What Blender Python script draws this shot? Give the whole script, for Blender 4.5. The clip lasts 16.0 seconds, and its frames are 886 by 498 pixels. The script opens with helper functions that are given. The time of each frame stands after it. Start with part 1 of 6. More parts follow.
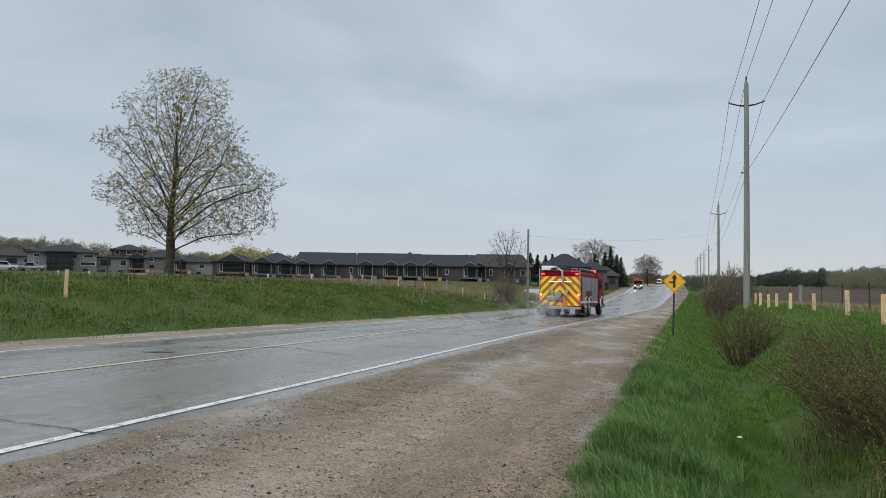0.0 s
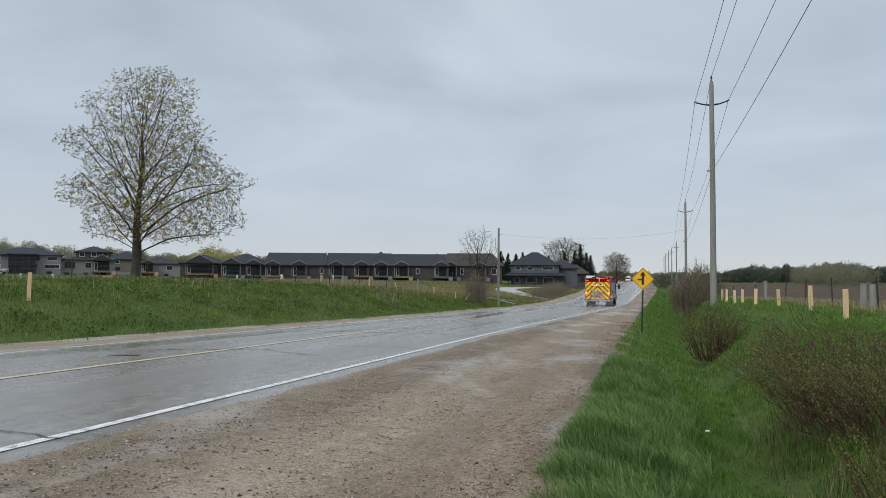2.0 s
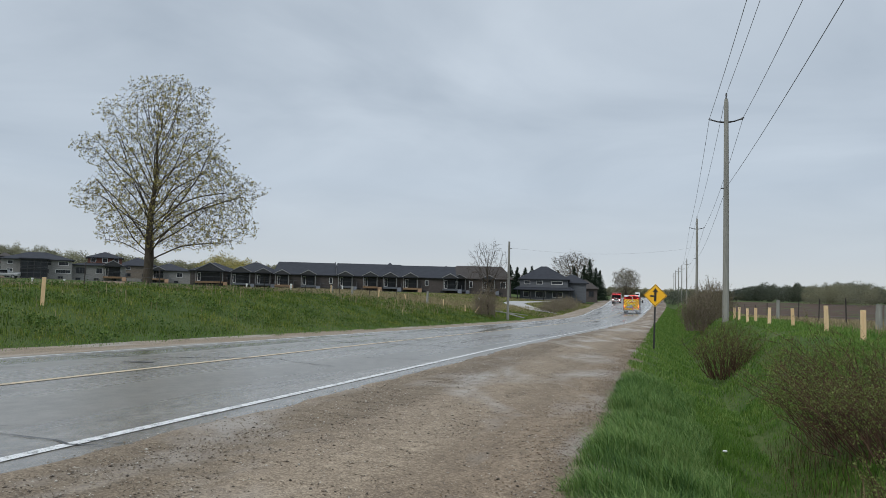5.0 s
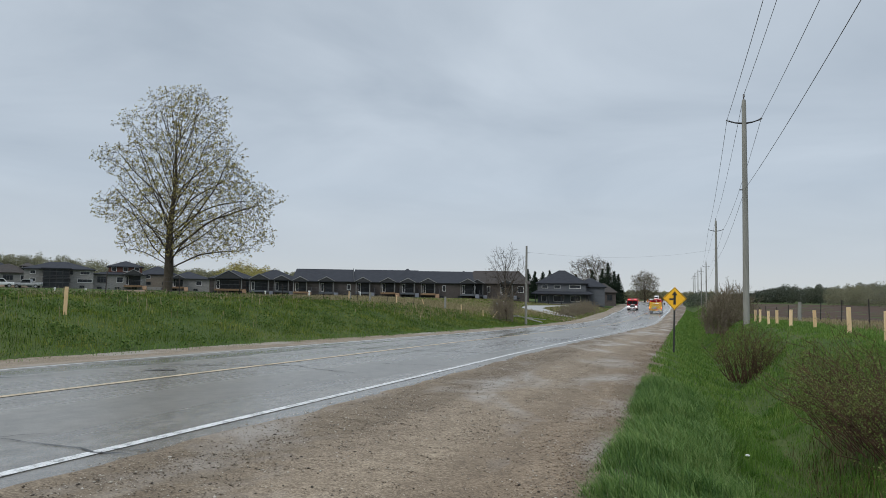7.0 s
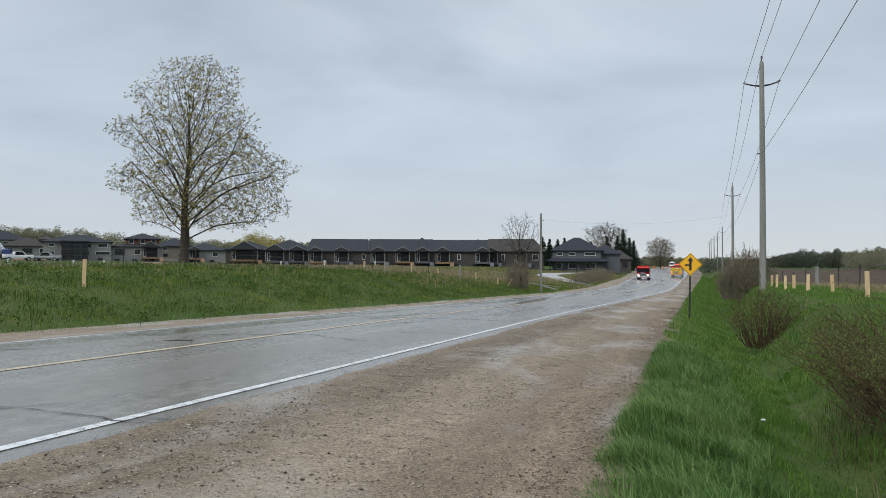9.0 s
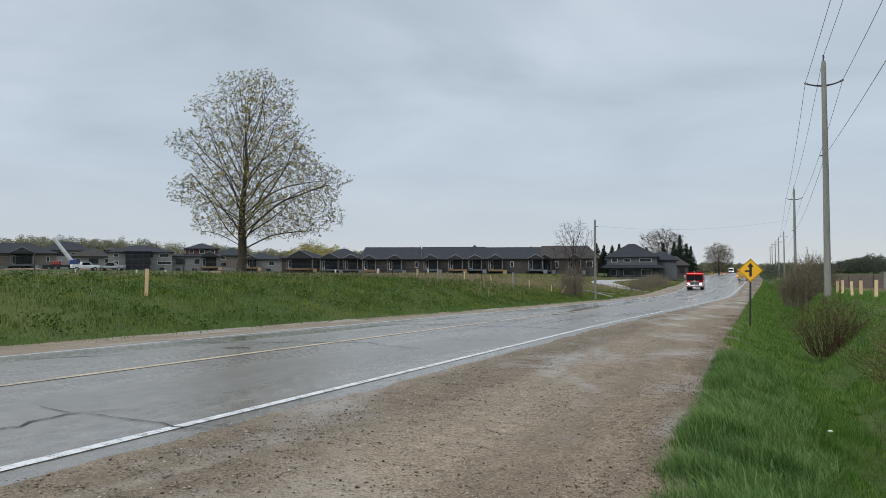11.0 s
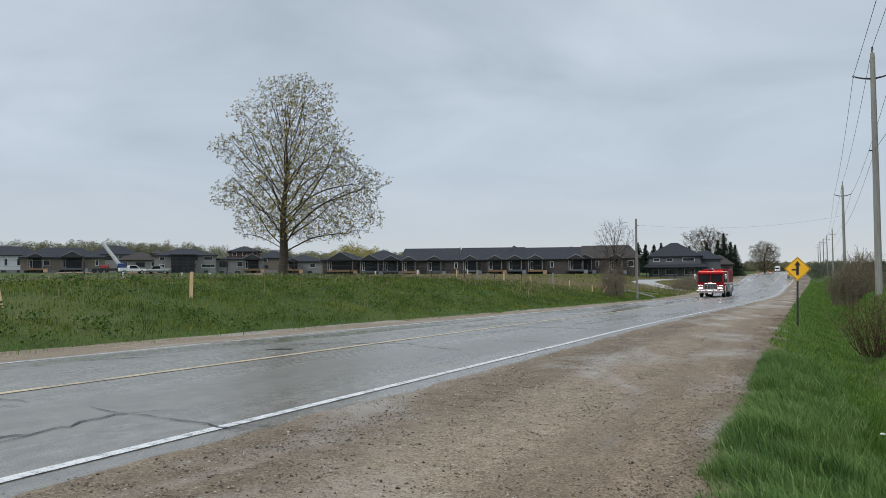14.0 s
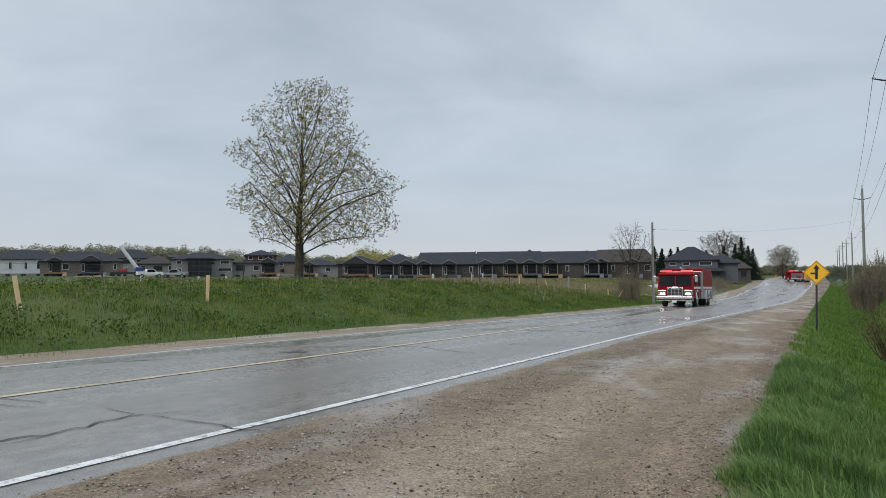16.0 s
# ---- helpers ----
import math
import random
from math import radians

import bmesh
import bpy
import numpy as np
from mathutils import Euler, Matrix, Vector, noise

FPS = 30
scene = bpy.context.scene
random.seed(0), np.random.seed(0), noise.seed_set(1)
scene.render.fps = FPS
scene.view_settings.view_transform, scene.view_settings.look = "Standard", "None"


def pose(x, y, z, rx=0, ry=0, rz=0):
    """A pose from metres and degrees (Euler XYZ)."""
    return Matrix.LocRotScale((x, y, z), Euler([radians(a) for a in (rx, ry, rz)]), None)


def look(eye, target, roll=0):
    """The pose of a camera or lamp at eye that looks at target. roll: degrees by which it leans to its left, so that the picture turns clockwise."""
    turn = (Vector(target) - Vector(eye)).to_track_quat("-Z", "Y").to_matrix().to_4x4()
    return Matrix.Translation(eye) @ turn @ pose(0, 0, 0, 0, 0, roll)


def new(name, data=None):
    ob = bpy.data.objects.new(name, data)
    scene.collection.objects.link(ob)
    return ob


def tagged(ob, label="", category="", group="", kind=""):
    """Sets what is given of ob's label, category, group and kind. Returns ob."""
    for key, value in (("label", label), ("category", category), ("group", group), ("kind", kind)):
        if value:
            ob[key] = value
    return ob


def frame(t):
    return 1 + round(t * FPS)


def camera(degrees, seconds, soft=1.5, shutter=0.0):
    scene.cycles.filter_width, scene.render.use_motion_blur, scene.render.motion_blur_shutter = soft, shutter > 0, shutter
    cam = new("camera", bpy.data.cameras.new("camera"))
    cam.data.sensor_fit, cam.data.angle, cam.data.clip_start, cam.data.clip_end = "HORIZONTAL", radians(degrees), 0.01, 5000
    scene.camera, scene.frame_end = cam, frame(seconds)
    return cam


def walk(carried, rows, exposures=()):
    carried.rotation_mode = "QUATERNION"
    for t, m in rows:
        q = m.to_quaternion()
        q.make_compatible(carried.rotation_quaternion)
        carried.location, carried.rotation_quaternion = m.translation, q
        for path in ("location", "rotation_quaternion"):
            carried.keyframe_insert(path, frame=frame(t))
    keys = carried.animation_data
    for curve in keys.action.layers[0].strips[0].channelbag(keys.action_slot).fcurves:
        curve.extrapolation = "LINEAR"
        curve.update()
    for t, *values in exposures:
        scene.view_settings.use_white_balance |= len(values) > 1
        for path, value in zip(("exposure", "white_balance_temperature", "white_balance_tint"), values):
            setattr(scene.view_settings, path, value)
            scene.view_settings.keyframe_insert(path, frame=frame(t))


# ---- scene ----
# The camera stands on the grass verge beside a country road and turns by hand.
# World: y runs along the road, z = 0 is the road beside the camera.
cam = camera(61.0, 16.0, soft=0.8)
walk(cam, [
    (0, pose(0.000, -0.000, 1.200, 92.300, -0.800, 17.500)),
    (0.5, pose(0.003, 0.003, 1.198, 92.069, -0.728, 16.499)),
    (1, pose(0.003, 0.012, 1.194, 92.015, -0.480, 15.873)),
    (1.5, pose(0.006, 0.019, 1.193, 92.124, -0.279, 15.520)),
    (2, pose(0.004, -0.004, 1.197, 92.270, -0.246, 15.294)),
    (2.5, pose(0.001, -0.001, 1.196, 92.450, -0.213, 15.346)),
    (3, pose(-0.000, -0.008, 1.198, 92.613, -0.180, 15.788)),
    (5.5, pose(-0.159, -0.018, 1.206, 93.526, -1.496, 15.900)),
    (6, pose(-0.177, -0.069, 1.212, 93.892, -1.370, 16.108)),
    (6.5, pose(-0.142, -0.047, 1.209, 94.041, -1.043, 16.696)),
    (7, pose(-0.125, -0.037, 1.210, 93.572, -0.766, 17.270)),
    (7.5, pose(-0.129, -0.017, 1.206, 92.708, -0.539, 17.415)),
    (8, pose(-0.127, -0.017, 1.201, 91.807, -0.419, 17.369)),
    (8.5, pose(-0.126, -0.004, 1.204, 91.267, -0.282, 17.682)),
    (9, pose(-0.122, -0.011, 1.202, 91.176, -0.154, 18.396)),
    (11.5, pose(-0.132, 0.015, 1.204, 91.854, 0.263, 23.443)),
    (12, pose(-0.136, 0.022, 1.205, 91.837, 0.362, 24.378)),
    (12.5, pose(-0.127, 0.012, 1.207, 91.790, 0.461, 25.182)),
    (13, pose(-0.127, 0.027, 1.211, 91.774, 0.511, 25.692)),
    (13.5, pose(-0.133, 0.026, 1.207, 91.777, 0.581, 25.700)),
    (14, pose(-0.121, 0.010, 1.206, 91.843, 0.592, 25.426)),
    (14.5, pose(-0.134, 0.021, 1.200, 91.951, 0.581, 25.024)),
    (15, pose(-0.127, 0.018, 1.197, 92.031, 0.563, 24.946)),
    (15.5, pose(-0.117, 0.010, 1.195, 92.097, 0.575, 25.445)),
    (16, pose(-0.126, 0.037, 1.188, 92.157, 0.546, 26.585)),
], exposures=[(0.0, 0.0), (3.0, 0.03), (5.5, -0.02), (6.5, -0.05), (7.5, 0.02), (9.0, 0.09), (11.5, 0.02), (12.5, 0.01), (16.0, 0.02)])

# ---------------------------------------------------------------- light
SUN_EL, SUN_AZ = 42.6, 203.0


def make_world():
    w = bpy.data.worlds.new("overcast_sky")
    scene.world = w
    w.use_nodes = True
    nt = w.node_tree
    nt.nodes.clear()
    out = nt.nodes.new("ShaderNodeOutputWorld")
    sky = nt.nodes.new("ShaderNodeTexSky")
    sky.sky_type = "NISHITA"
    sky.sun_disc = False
    sky.sun_elevation, sky.sun_rotation = radians(SUN_EL), radians(SUN_AZ)
    skybg = nt.nodes.new("ShaderNodeBackground")
    skybg.inputs[1].default_value = 0.055
    nt.links.new(sky.outputs[0], skybg.inputs[0])
    tc = nt.nodes.new("ShaderNodeTexCoord")
    sep = nt.nodes.new("ShaderNodeSeparateXYZ")
    nt.links.new(tc.outputs["Generated"], sep.inputs[0])
    # cloud layer: the direction is projected on a flat deck overhead
    add = nt.nodes.new("ShaderNodeMath")
    add.operation = "ADD"
    add.inputs[1].default_value = 0.16
    nt.links.new(sep.outputs[2], add.inputs[0])
    mx = nt.nodes.new("ShaderNodeMath")
    mx.operation = "MAXIMUM"
    mx.inputs[1].default_value = 0.08
    nt.links.new(add.outputs[0], mx.inputs[0])
    comb = nt.nodes.new("ShaderNodeCombineXYZ")
    for i in range(2):
        d = nt.nodes.new("ShaderNodeMath")
        d.operation = "DIVIDE"
        nt.links.new(sep.outputs[i], d.inputs[0])
        nt.links.new(mx.outputs[0], d.inputs[1])
        nt.links.new(d.outputs[0], comb.inputs[i])
    n1 = nt.nodes.new("ShaderNodeTexNoise")
    n1.inputs["Scale"].default_value = 0.95
    n1.inputs["Detail"].default_value = 6.0
    n1.inputs["Roughness"].default_value = 0.5
    n1.inputs["Distortion"].default_value = 0.5
    nt.links.new(comb.outputs[0], n1.inputs["Vector"])
    # the deck loses its shapes in the haze low down
    haze = nt.nodes.new("ShaderNodeMapRange")
    haze.inputs[1].default_value, haze.inputs[2].default_value = 0.03, 0.27
    nt.links.new(sep.outputs[2], haze.inputs[0])
    calm = nt.nodes.new("ShaderNodeMix")
    calm.inputs[2].default_value = 0.545
    nt.links.new(haze.outputs[0], calm.inputs[0])
    nt.links.new(n1.outputs[0], calm.inputs[3])
    cl = nt.nodes.new("ShaderNodeValToRGB")
    cl.color_ramp.elements[0].position, cl.color_ramp.elements[0].color = 0.34, (0.475, 0.55, 0.64, 1)
    cl.color_ramp.elements[1].position, cl.color_ramp.elements[1].color = 0.66, (0.675, 0.755, 0.845, 1)
    nt.links.new(calm.outputs[0], cl.inputs[0])
    # brightening towards the zenith and to the far horizon
    up = nt.nodes.new("ShaderNodeValToRGB")
    e = up.color_ramp.elements
    e[0].position, e[0].color = 0.0, (1.12, 1.05, 0.95, 1)
    e[1].position, e[1].color = 1.0, (2.3, 2.3, 2.3, 1)
    for p, c in ((0.05, (1.0, 0.98, 0.955, 1)), (0.14, (0.945, 0.96, 0.975, 1)), (0.38, (1.0, 1.0, 1.0, 1))):
        k = e.new(p)
        k.color = c
    nt.links.new(sep.outputs[2], up.inputs[0])
    mul = nt.nodes.new("ShaderNodeMix")
    mul.data_type, mul.blend_type = "RGBA", "MULTIPLY"
    mul.inputs[0].default_value = 1.0
    nt.links.new(cl.outputs[0], mul.inputs[6])
    nt.links.new(up.outputs[0], mul.inputs[7])
    cbg = nt.nodes.new("ShaderNodeBackground")
    cbg.inputs[1].default_value = 0.96
    nt.links.new(mul.outputs[2], cbg.inputs[0])
    mixs = nt.nodes.new("ShaderNodeMixShader")
    mixs.inputs[0].default_value = 0.9
    nt.links.new(skybg.outputs[0], mixs.inputs[1])
    nt.links.new(cbg.outputs[0], mixs.inputs[2])
    nt.links.new(mixs.outputs[0], out.inputs[0])


make_world()
sun = new("sun", bpy.data.lights.new("sun", "SUN"))
sun.data.energy, sun.data.angle, sun.data.color = 1.3, radians(30), (1.0, 0.96, 0.9)
sun.matrix_world = look((-30, -70, 70), (0, 0, 0))


# ---------------------------------------------------------------- materials
def material(name, stops, scale=6.0, rough=0.8, metal=0.0, bump=0.0, fine=0.0, detail=8.0, spec=0.5, per_object=0.0, glow=None, coat=0.0, stretch=None, island=0.0, thin=0.0):
    """Two scales of noise over a colour ramp, with bump; stops: (position, colour)."""
    m = bpy.data.materials.new(name)
    m.use_nodes = True
    nt = m.node_tree
    b = nt.nodes["Principled BSDF"]
    tc = nt.nodes.new("ShaderNodeTexCoord")
    src = tc.outputs["Object"]
    if stretch:
        mp = nt.nodes.new("ShaderNodeMapping")
        mp.inputs["Scale"].default_value = stretch
        nt.links.new(src, mp.inputs[0])
        src = mp.outputs[0]
    n1 = nt.nodes.new("ShaderNodeTexNoise")
    n1.inputs["Scale"].default_value = scale
    n1.inputs["Detail"].default_value = detail
    n1.inputs["Roughness"].default_value = 0.65
    nt.links.new(src, n1.inputs["Vector"])
    val = n1.outputs[0]
    if fine:
        n2 = nt.nodes.new("ShaderNodeTexNoise")
        n2.inputs["Scale"].default_value = fine
        n2.inputs["Detail"].default_value = 4.0
        nt.links.new(src, n2.inputs["Vector"])
        mm = nt.nodes.new("ShaderNodeMix")
        mm.inputs[0].default_value = 0.45
        nt.links.new(n1.outputs[0], mm.inputs[2])
        nt.links.new(n2.outputs[0], mm.inputs[3])
        val = mm.outputs[0]
    if per_object or island:
        oi = nt.nodes.new("ShaderNodeObjectInfo" if per_object else "ShaderNodeNewGeometry")
        ma = nt.nodes.new("ShaderNodeMath")
        ma.operation = "MULTIPLY_ADD"
        ma.inputs[1].default_value = per_object or island
        nt.links.new(oi.outputs["Random" if per_object else "Random Per Island"], ma.inputs[0])
        nt.links.new(val, ma.inputs[2])
        sb = nt.nodes.new("ShaderNodeMath")
        sb.operation = "SUBTRACT"
        sb.inputs[1].default_value = (per_object or island) / 2
        nt.links.new(ma.outputs[0], sb.inputs[0])
        val = sb.outputs[0]
    ramp = nt.nodes.new("ShaderNodeValToRGB")
    el = ramp.color_ramp.elements
    el[0].position, el[0].color = stops[0][0], (*stops[0][1], 1)
    el[1].position, el[1].color = stops[-1][0], (*stops[-1][1], 1)
    for p, c in stops[1:-1]:
        k = el.new(p)
        k.color = (*c, 1)
    nt.links.new(val, ramp.inputs[0])
    nt.links.new(ramp.outputs[0], b.inputs["Base Color"])
    b.inputs["Roughness"].default_value = rough
    b.inputs["Metallic"].default_value = metal
    b.inputs["Specular IOR Level"].default_value = spec
    b.inputs["Coat Weight"].default_value = coat
    if bump:
        bp = nt.nodes.new("ShaderNodeBump")
        bp.inputs["Strength"].default_value = bump
        bp.inputs["Distance"].default_value = 0.02
        nt.links.new(val, bp.inputs["Height"])
        nt.links.new(bp.outputs[0], b.inputs["Normal"])
    if thin:
        tr = nt.nodes.new("ShaderNodeBsdfTranslucent")
        mixer = nt.nodes.new("ShaderNodeMixShader")
        mixer.inputs[0].default_value = thin
        nt.links.new(ramp.outputs[0], tr.inputs[0])
        nt.links.new(b.outputs[0], mixer.inputs[1])
        nt.links.new(tr.outputs[0], mixer.inputs[2])
        nt.links.new(mixer.outputs[0], nt.nodes["Material Output"].inputs[0])
    if glow:
        b.inputs["Emission Color"].default_value = (*glow[0], 1)
        b.inputs["Emission Strength"].default_value = glow[1]
    return m


def two(name, a, b, **kw):
    return material(name, [(0.35, a), (0.65, b)], **kw)


M = {}
M["grass"] = material("grass_soil", [(0.28, (0.03, 0.05, 0.012)), (0.48, (0.05, 0.08, 0.018)), (0.6, (0.085, 0.10, 0.032)), (0.75, (0.15, 0.135, 0.06))], scale=0.12, fine=10, rough=0.95, bump=0.6, spec=0.15)
M["blade"] = material("grass_blade", [(0.25, (0.045, 0.11, 0.018)), (0.5, (0.11, 0.205, 0.031)), (0.8, (0.23, 0.30, 0.075))], scale=0.7, fine=2, rough=0.65, spec=0.3, island=0.4, thin=0.4)
M["verge_blade"] = material("verge_grass_blade", [(0.22, (0.04, 0.10, 0.022)), (0.5, (0.115, 0.215, 0.045)), (0.85, (0.27, 0.35, 0.12))], scale=0.8, fine=3, rough=0.6, spec=0.35, island=0.5, thin=0.35)
# deeper than the verge green: shade of the ditch is put into this colour
M["shaded_ditch_blade"] = material("ditch_grass_blade_with_shade", [(0.25, (0.035, 0.085, 0.012)), (0.5, (0.085, 0.18, 0.022)), (0.8, (0.17, 0.27, 0.05))], scale=0.6, fine=2, rough=0.65, spec=0.25, island=0.4, thin=0.35)
# the darkest bank stop paints in shadow among the blades
M["bank_blade"] = material("bank_grass_blade", [(0.26, (0.030, 0.062, 0.008)), (0.5, (0.105, 0.165, 0.022)), (0.74, (0.25, 0.26, 0.065))], scale=0.35, fine=0, rough=0.75, spec=0.15, island=0.4, thin=0.3)
M["dry"] = material("dry_grass", [(0.2, (0.16, 0.13, 0.07)), (0.8, (0.36, 0.30, 0.18))], scale=0.6, fine=5, rough=0.9, spec=0.15, island=0.5)
M["soil"] = material("ploughed_soil", [(0.3, (0.045, 0.029, 0.021)), (0.7, (0.10, 0.068, 0.05))], scale=0.6, fine=9, rough=0.95, bump=0.5, spec=0.1)
M["bark"] = material("maple_bark", [(0.3, (0.04, 0.034, 0.027)), (0.7, (0.12, 0.10, 0.078))], scale=3, fine=25, rough=0.95, bump=0.7, stretch=(1, 1, 0.25), spec=0.15)
M["twig"] = two("twig_bark", (0.035, 0.028, 0.022), (0.085, 0.068, 0.05), scale=4, rough=0.9, spec=0.15)
M["pole"] = material("weathered_pole_wood", [(0.3, (0.16, 0.16, 0.145)), (0.7, (0.34, 0.335, 0.30))], scale=2.5, fine=30, rough=0.85, bump=0.5, stretch=(1, 1, 0.08), spec=0.2)
M["steel"] = two("galvanised_steel", (0.35, 0.36, 0.37), (0.5, 0.5, 0.5), scale=8, rough=0.42, metal=0.9)
M["dark"] = two("dark_metal", (0.02, 0.02, 0.02), (0.05, 0.05, 0.05), scale=8, rough=0.6, metal=0.3)
M["black"] = two("black_rubber", (0.012, 0.012, 0.013), (0.03, 0.03, 0.03), scale=14, rough=0.75)
M["stake"] = material("raw_pine", [(0.3, (0.58, 0.40, 0.22)), (0.7, (0.76, 0.58, 0.36))], scale=3, fine=20, rough=0.8, stretch=(6, 6, 0.8), per_object=0.3, spec=0.2)


# ---------------------------------------------------------------- mesh helpers
def link_mesh(name, verts, faces, mat, parent=None, smooth=False):
    me = bpy.data.meshes.new(name)
    me.from_pydata(verts, [], faces)
    me.materials.append(mat)
    if smooth:
        me.polygons.foreach_set("use_smooth", [True] * len(me.polygons))
    me.update()
    ob = new(name, me)
    if parent:
        ob.parent = parent
    return ob


def part(name, bm, mat, parent=None, label="", smooth=False):
    me = bpy.data.meshes.new(name)
    bmesh.ops.recalc_face_normals(bm, faces=bm.faces)
    bm.to_mesh(me)
    bm.free()
    me.materials.append(mat)
    if smooth:
        me.polygons.foreach_set("use_smooth", [True] * len(me.polygons))
    ob = new(name, me)
    if parent:
        ob.parent = parent
    if label:
        ob["label"] = label
    return ob


def box(bm, x0, x1, y0, y1, z0, z1, bevel=0.0, m=None):
    r = bmesh.ops.create_cube(bm, size=1.0, matrix=Matrix.Translation(((x0 + x1) / 2, (y0 + y1) / 2, (z0 + z1) / 2)) @ Matrix.Diagonal((x1 - x0, y1 - y0, z1 - z0, 1)))
    vs = r["verts"]
    if bevel:
        es = list({e for v in vs for e in v.link_edges})
        rr = bmesh.ops.bevel(bm, geom=es, offset=bevel, segments=2, affect="EDGES", profile=0.5)
        vs = list({v for fc in rr["faces"] for v in fc.verts} | {v for v in vs if v.is_valid})
    if m is not None:
        bmesh.ops.transform(bm, matrix=m, verts=[v for v in vs if v.is_valid])
    return bm


def one_box(*a, **k):
    return box(bmesh.new(), *a, **k)


def rod(bm, a, b, r0, r1=None, seg=10, caps=True):
    a, b = Vector(a), Vector(b)
    d = b - a
    m = Matrix.Translation((a + b) / 2) @ d.to_track_quat("Z", "Y").to_matrix().to_4x4()
    bmesh.ops.create_cone(bm, cap_ends=caps, segments=seg, radius1=r0, radius2=r0 if r1 is None else r1, depth=d.length, matrix=m)
    return bm


def prism(bm, outline, axis, a, b):
    """Extrude a 2D outline along x, y or z from a to b."""
    def p3(u, v, w):
        return {"x": (w, u, v), "y": (u, w, v), "z": (u, v, w)}[axis]
    lo = [bm.verts.new(p3(u, v, a)) for u, v in outline]
    hi = [bm.verts.new(p3(u, v, b)) for u, v in outline]
    n = len(outline)
    bm.faces.new(lo[::-1])
    bm.faces.new(hi)
    for i in range(n):
        bm.faces.new((lo[i], lo[(i + 1) % n], hi[(i + 1) % n], hi[i]))
    return bm


def empty(name, m, label, category, group="", kind=""):
    e = new(name)
    e.matrix_world = m
    return tagged(e, label, category, group, kind)


def tube_into(V, F, pts, radii, n=5):
    """Add a tapered tube along pts to vertex and face lists."""
    base = len(V)
    k = len(pts)
    for i in range(k):
        t = (pts[min(i + 1, k - 1)] - pts[max(i - 1, 0)]).normalized()
        u = t.cross(Vector((0.3, 0.2, 1.0) if abs(t.z) < 0.9 else (1.0, 0.1, 0.0))).normalized()
        w = t.cross(u)
        for j in range(n):
            a = 2 * math.pi * j / n
            V.append(pts[i] + (u * math.cos(a) + w * math.sin(a)) * radii[i])
    for i in range(k - 1):
        for j in range(n):
            F.append((base + i * n + j, base + i * n + (j + 1) % n, base + (i + 1) * n + (j + 1) % n, base + (i + 1) * n + j))


def polar(bearing, d):
    """Ground place at a bearing right of the road's direction, d metres from the camera."""
    return d * math.sin(radians(bearing)), d * math.cos(radians(bearing))


# ---------------------------------------------------------------- lie of the land
def lerp(x, table):
    if x <= table[0][0]:
        return table[0][1]
    for (a, u), (b, v) in zip(table, table[1:]):
        if x <= b:
            t = (x - a) / (b - a)
            return u + (v - u) * t
    return table[-1][1]


def smooth_lerp(x, table):
    w = 8.0
    return sum(lerp(x + d * w, table) for d in (-1, -0.5, 0, 0.5, 1)) / 5


PROFILE = [(-400, 2.0), (-60, 1.26), (43, -0.84), (60, -1.1), (75, -1.36), (95, -1.56), (130, -1.66), (178, -1.72), (208, -1.15), (230, -0.62), (300, -0.2), (400, 0.2), (520, 0.1), (900, -3.0), (3000, -12.0)]
DRIFT = [(28, 0.0), (52, 0.8), (72, 1.7), (90, 2.1), (150, 2.3), (200, 2.8), (3000, 2.8)]
LEFT_WIDE = [(95, 0.0), (113, 0.6), (150, 2.6), (185, 3.8), (230, 5.0), (3000, 5.0)]
EDGE_L, EDGE_R, CENTRE = -11.75, -4.7, -8.2


VERGE = [(60, 0.0), (100, 0.6), (200, 2.6), (3000, 2.6)]


def knots(y):
    """Lateral places of the road's left edge, centre, right edge and the verge at y."""
    d = drift(y)
    return (EDGE_L, CENTRE, -4.1, -0.65), (EDGE_L + d - wide(y), CENTRE + d, -4.1 + d, -0.65 + smooth_lerp(y, VERGE))


def to_s(x, y):
    a, b = knots(y)
    if x <= b[0]:
        return x - b[0] + a[0]
    for i in range(3):
        if x <= b[i + 1]:
            return a[i] + (x - b[i]) * (a[i + 1] - a[i]) / (b[i + 1] - b[i])
    return x - b[3] + a[3]


def to_x(s, y):
    a, b = knots(y)
    if s <= a[0]:
        return s - a[0] + b[0]
    for i in range(3):
        if s <= a[i + 1]:
            return b[i] + (s - a[i]) * (b[i + 1] - b[i]) / (a[i + 1] - a[i])
    return s - a[3] + b[3]


def road_z(y):
    return smooth_lerp(y, PROFILE)


def drift(y):
    return smooth_lerp(y, DRIFT)


def wide(y):
    return smooth_lerp(y, LEFT_WIDE)


def side_z(s, y):
    """Height over the road level at s metres right of the camera's line."""
    z = lerp(s, [(-400, 2.5), (-120, 1.0), (-45, 1.15), (-24, 1.05), (-19.5, 0.55), (-15.0, -0.24), (-13.0, -0.12), (-11.9, -0.05), (-8.2, -0.01), (-4.5, -0.05), (-0.8, -0.22),
                 (-0.2, -0.35), (0.9, -0.88), (1.5, -0.98), (60, -0.98)])
    return z


def bank_top(y):
    return smooth_lerp(y, [(-400, 1.0), (30, 0.95), (45, 0.85), (58, 0.45), (75, -0.3), (105, -1.0), (180, -1.0), (260, 0.0), (3000, 2.0)])


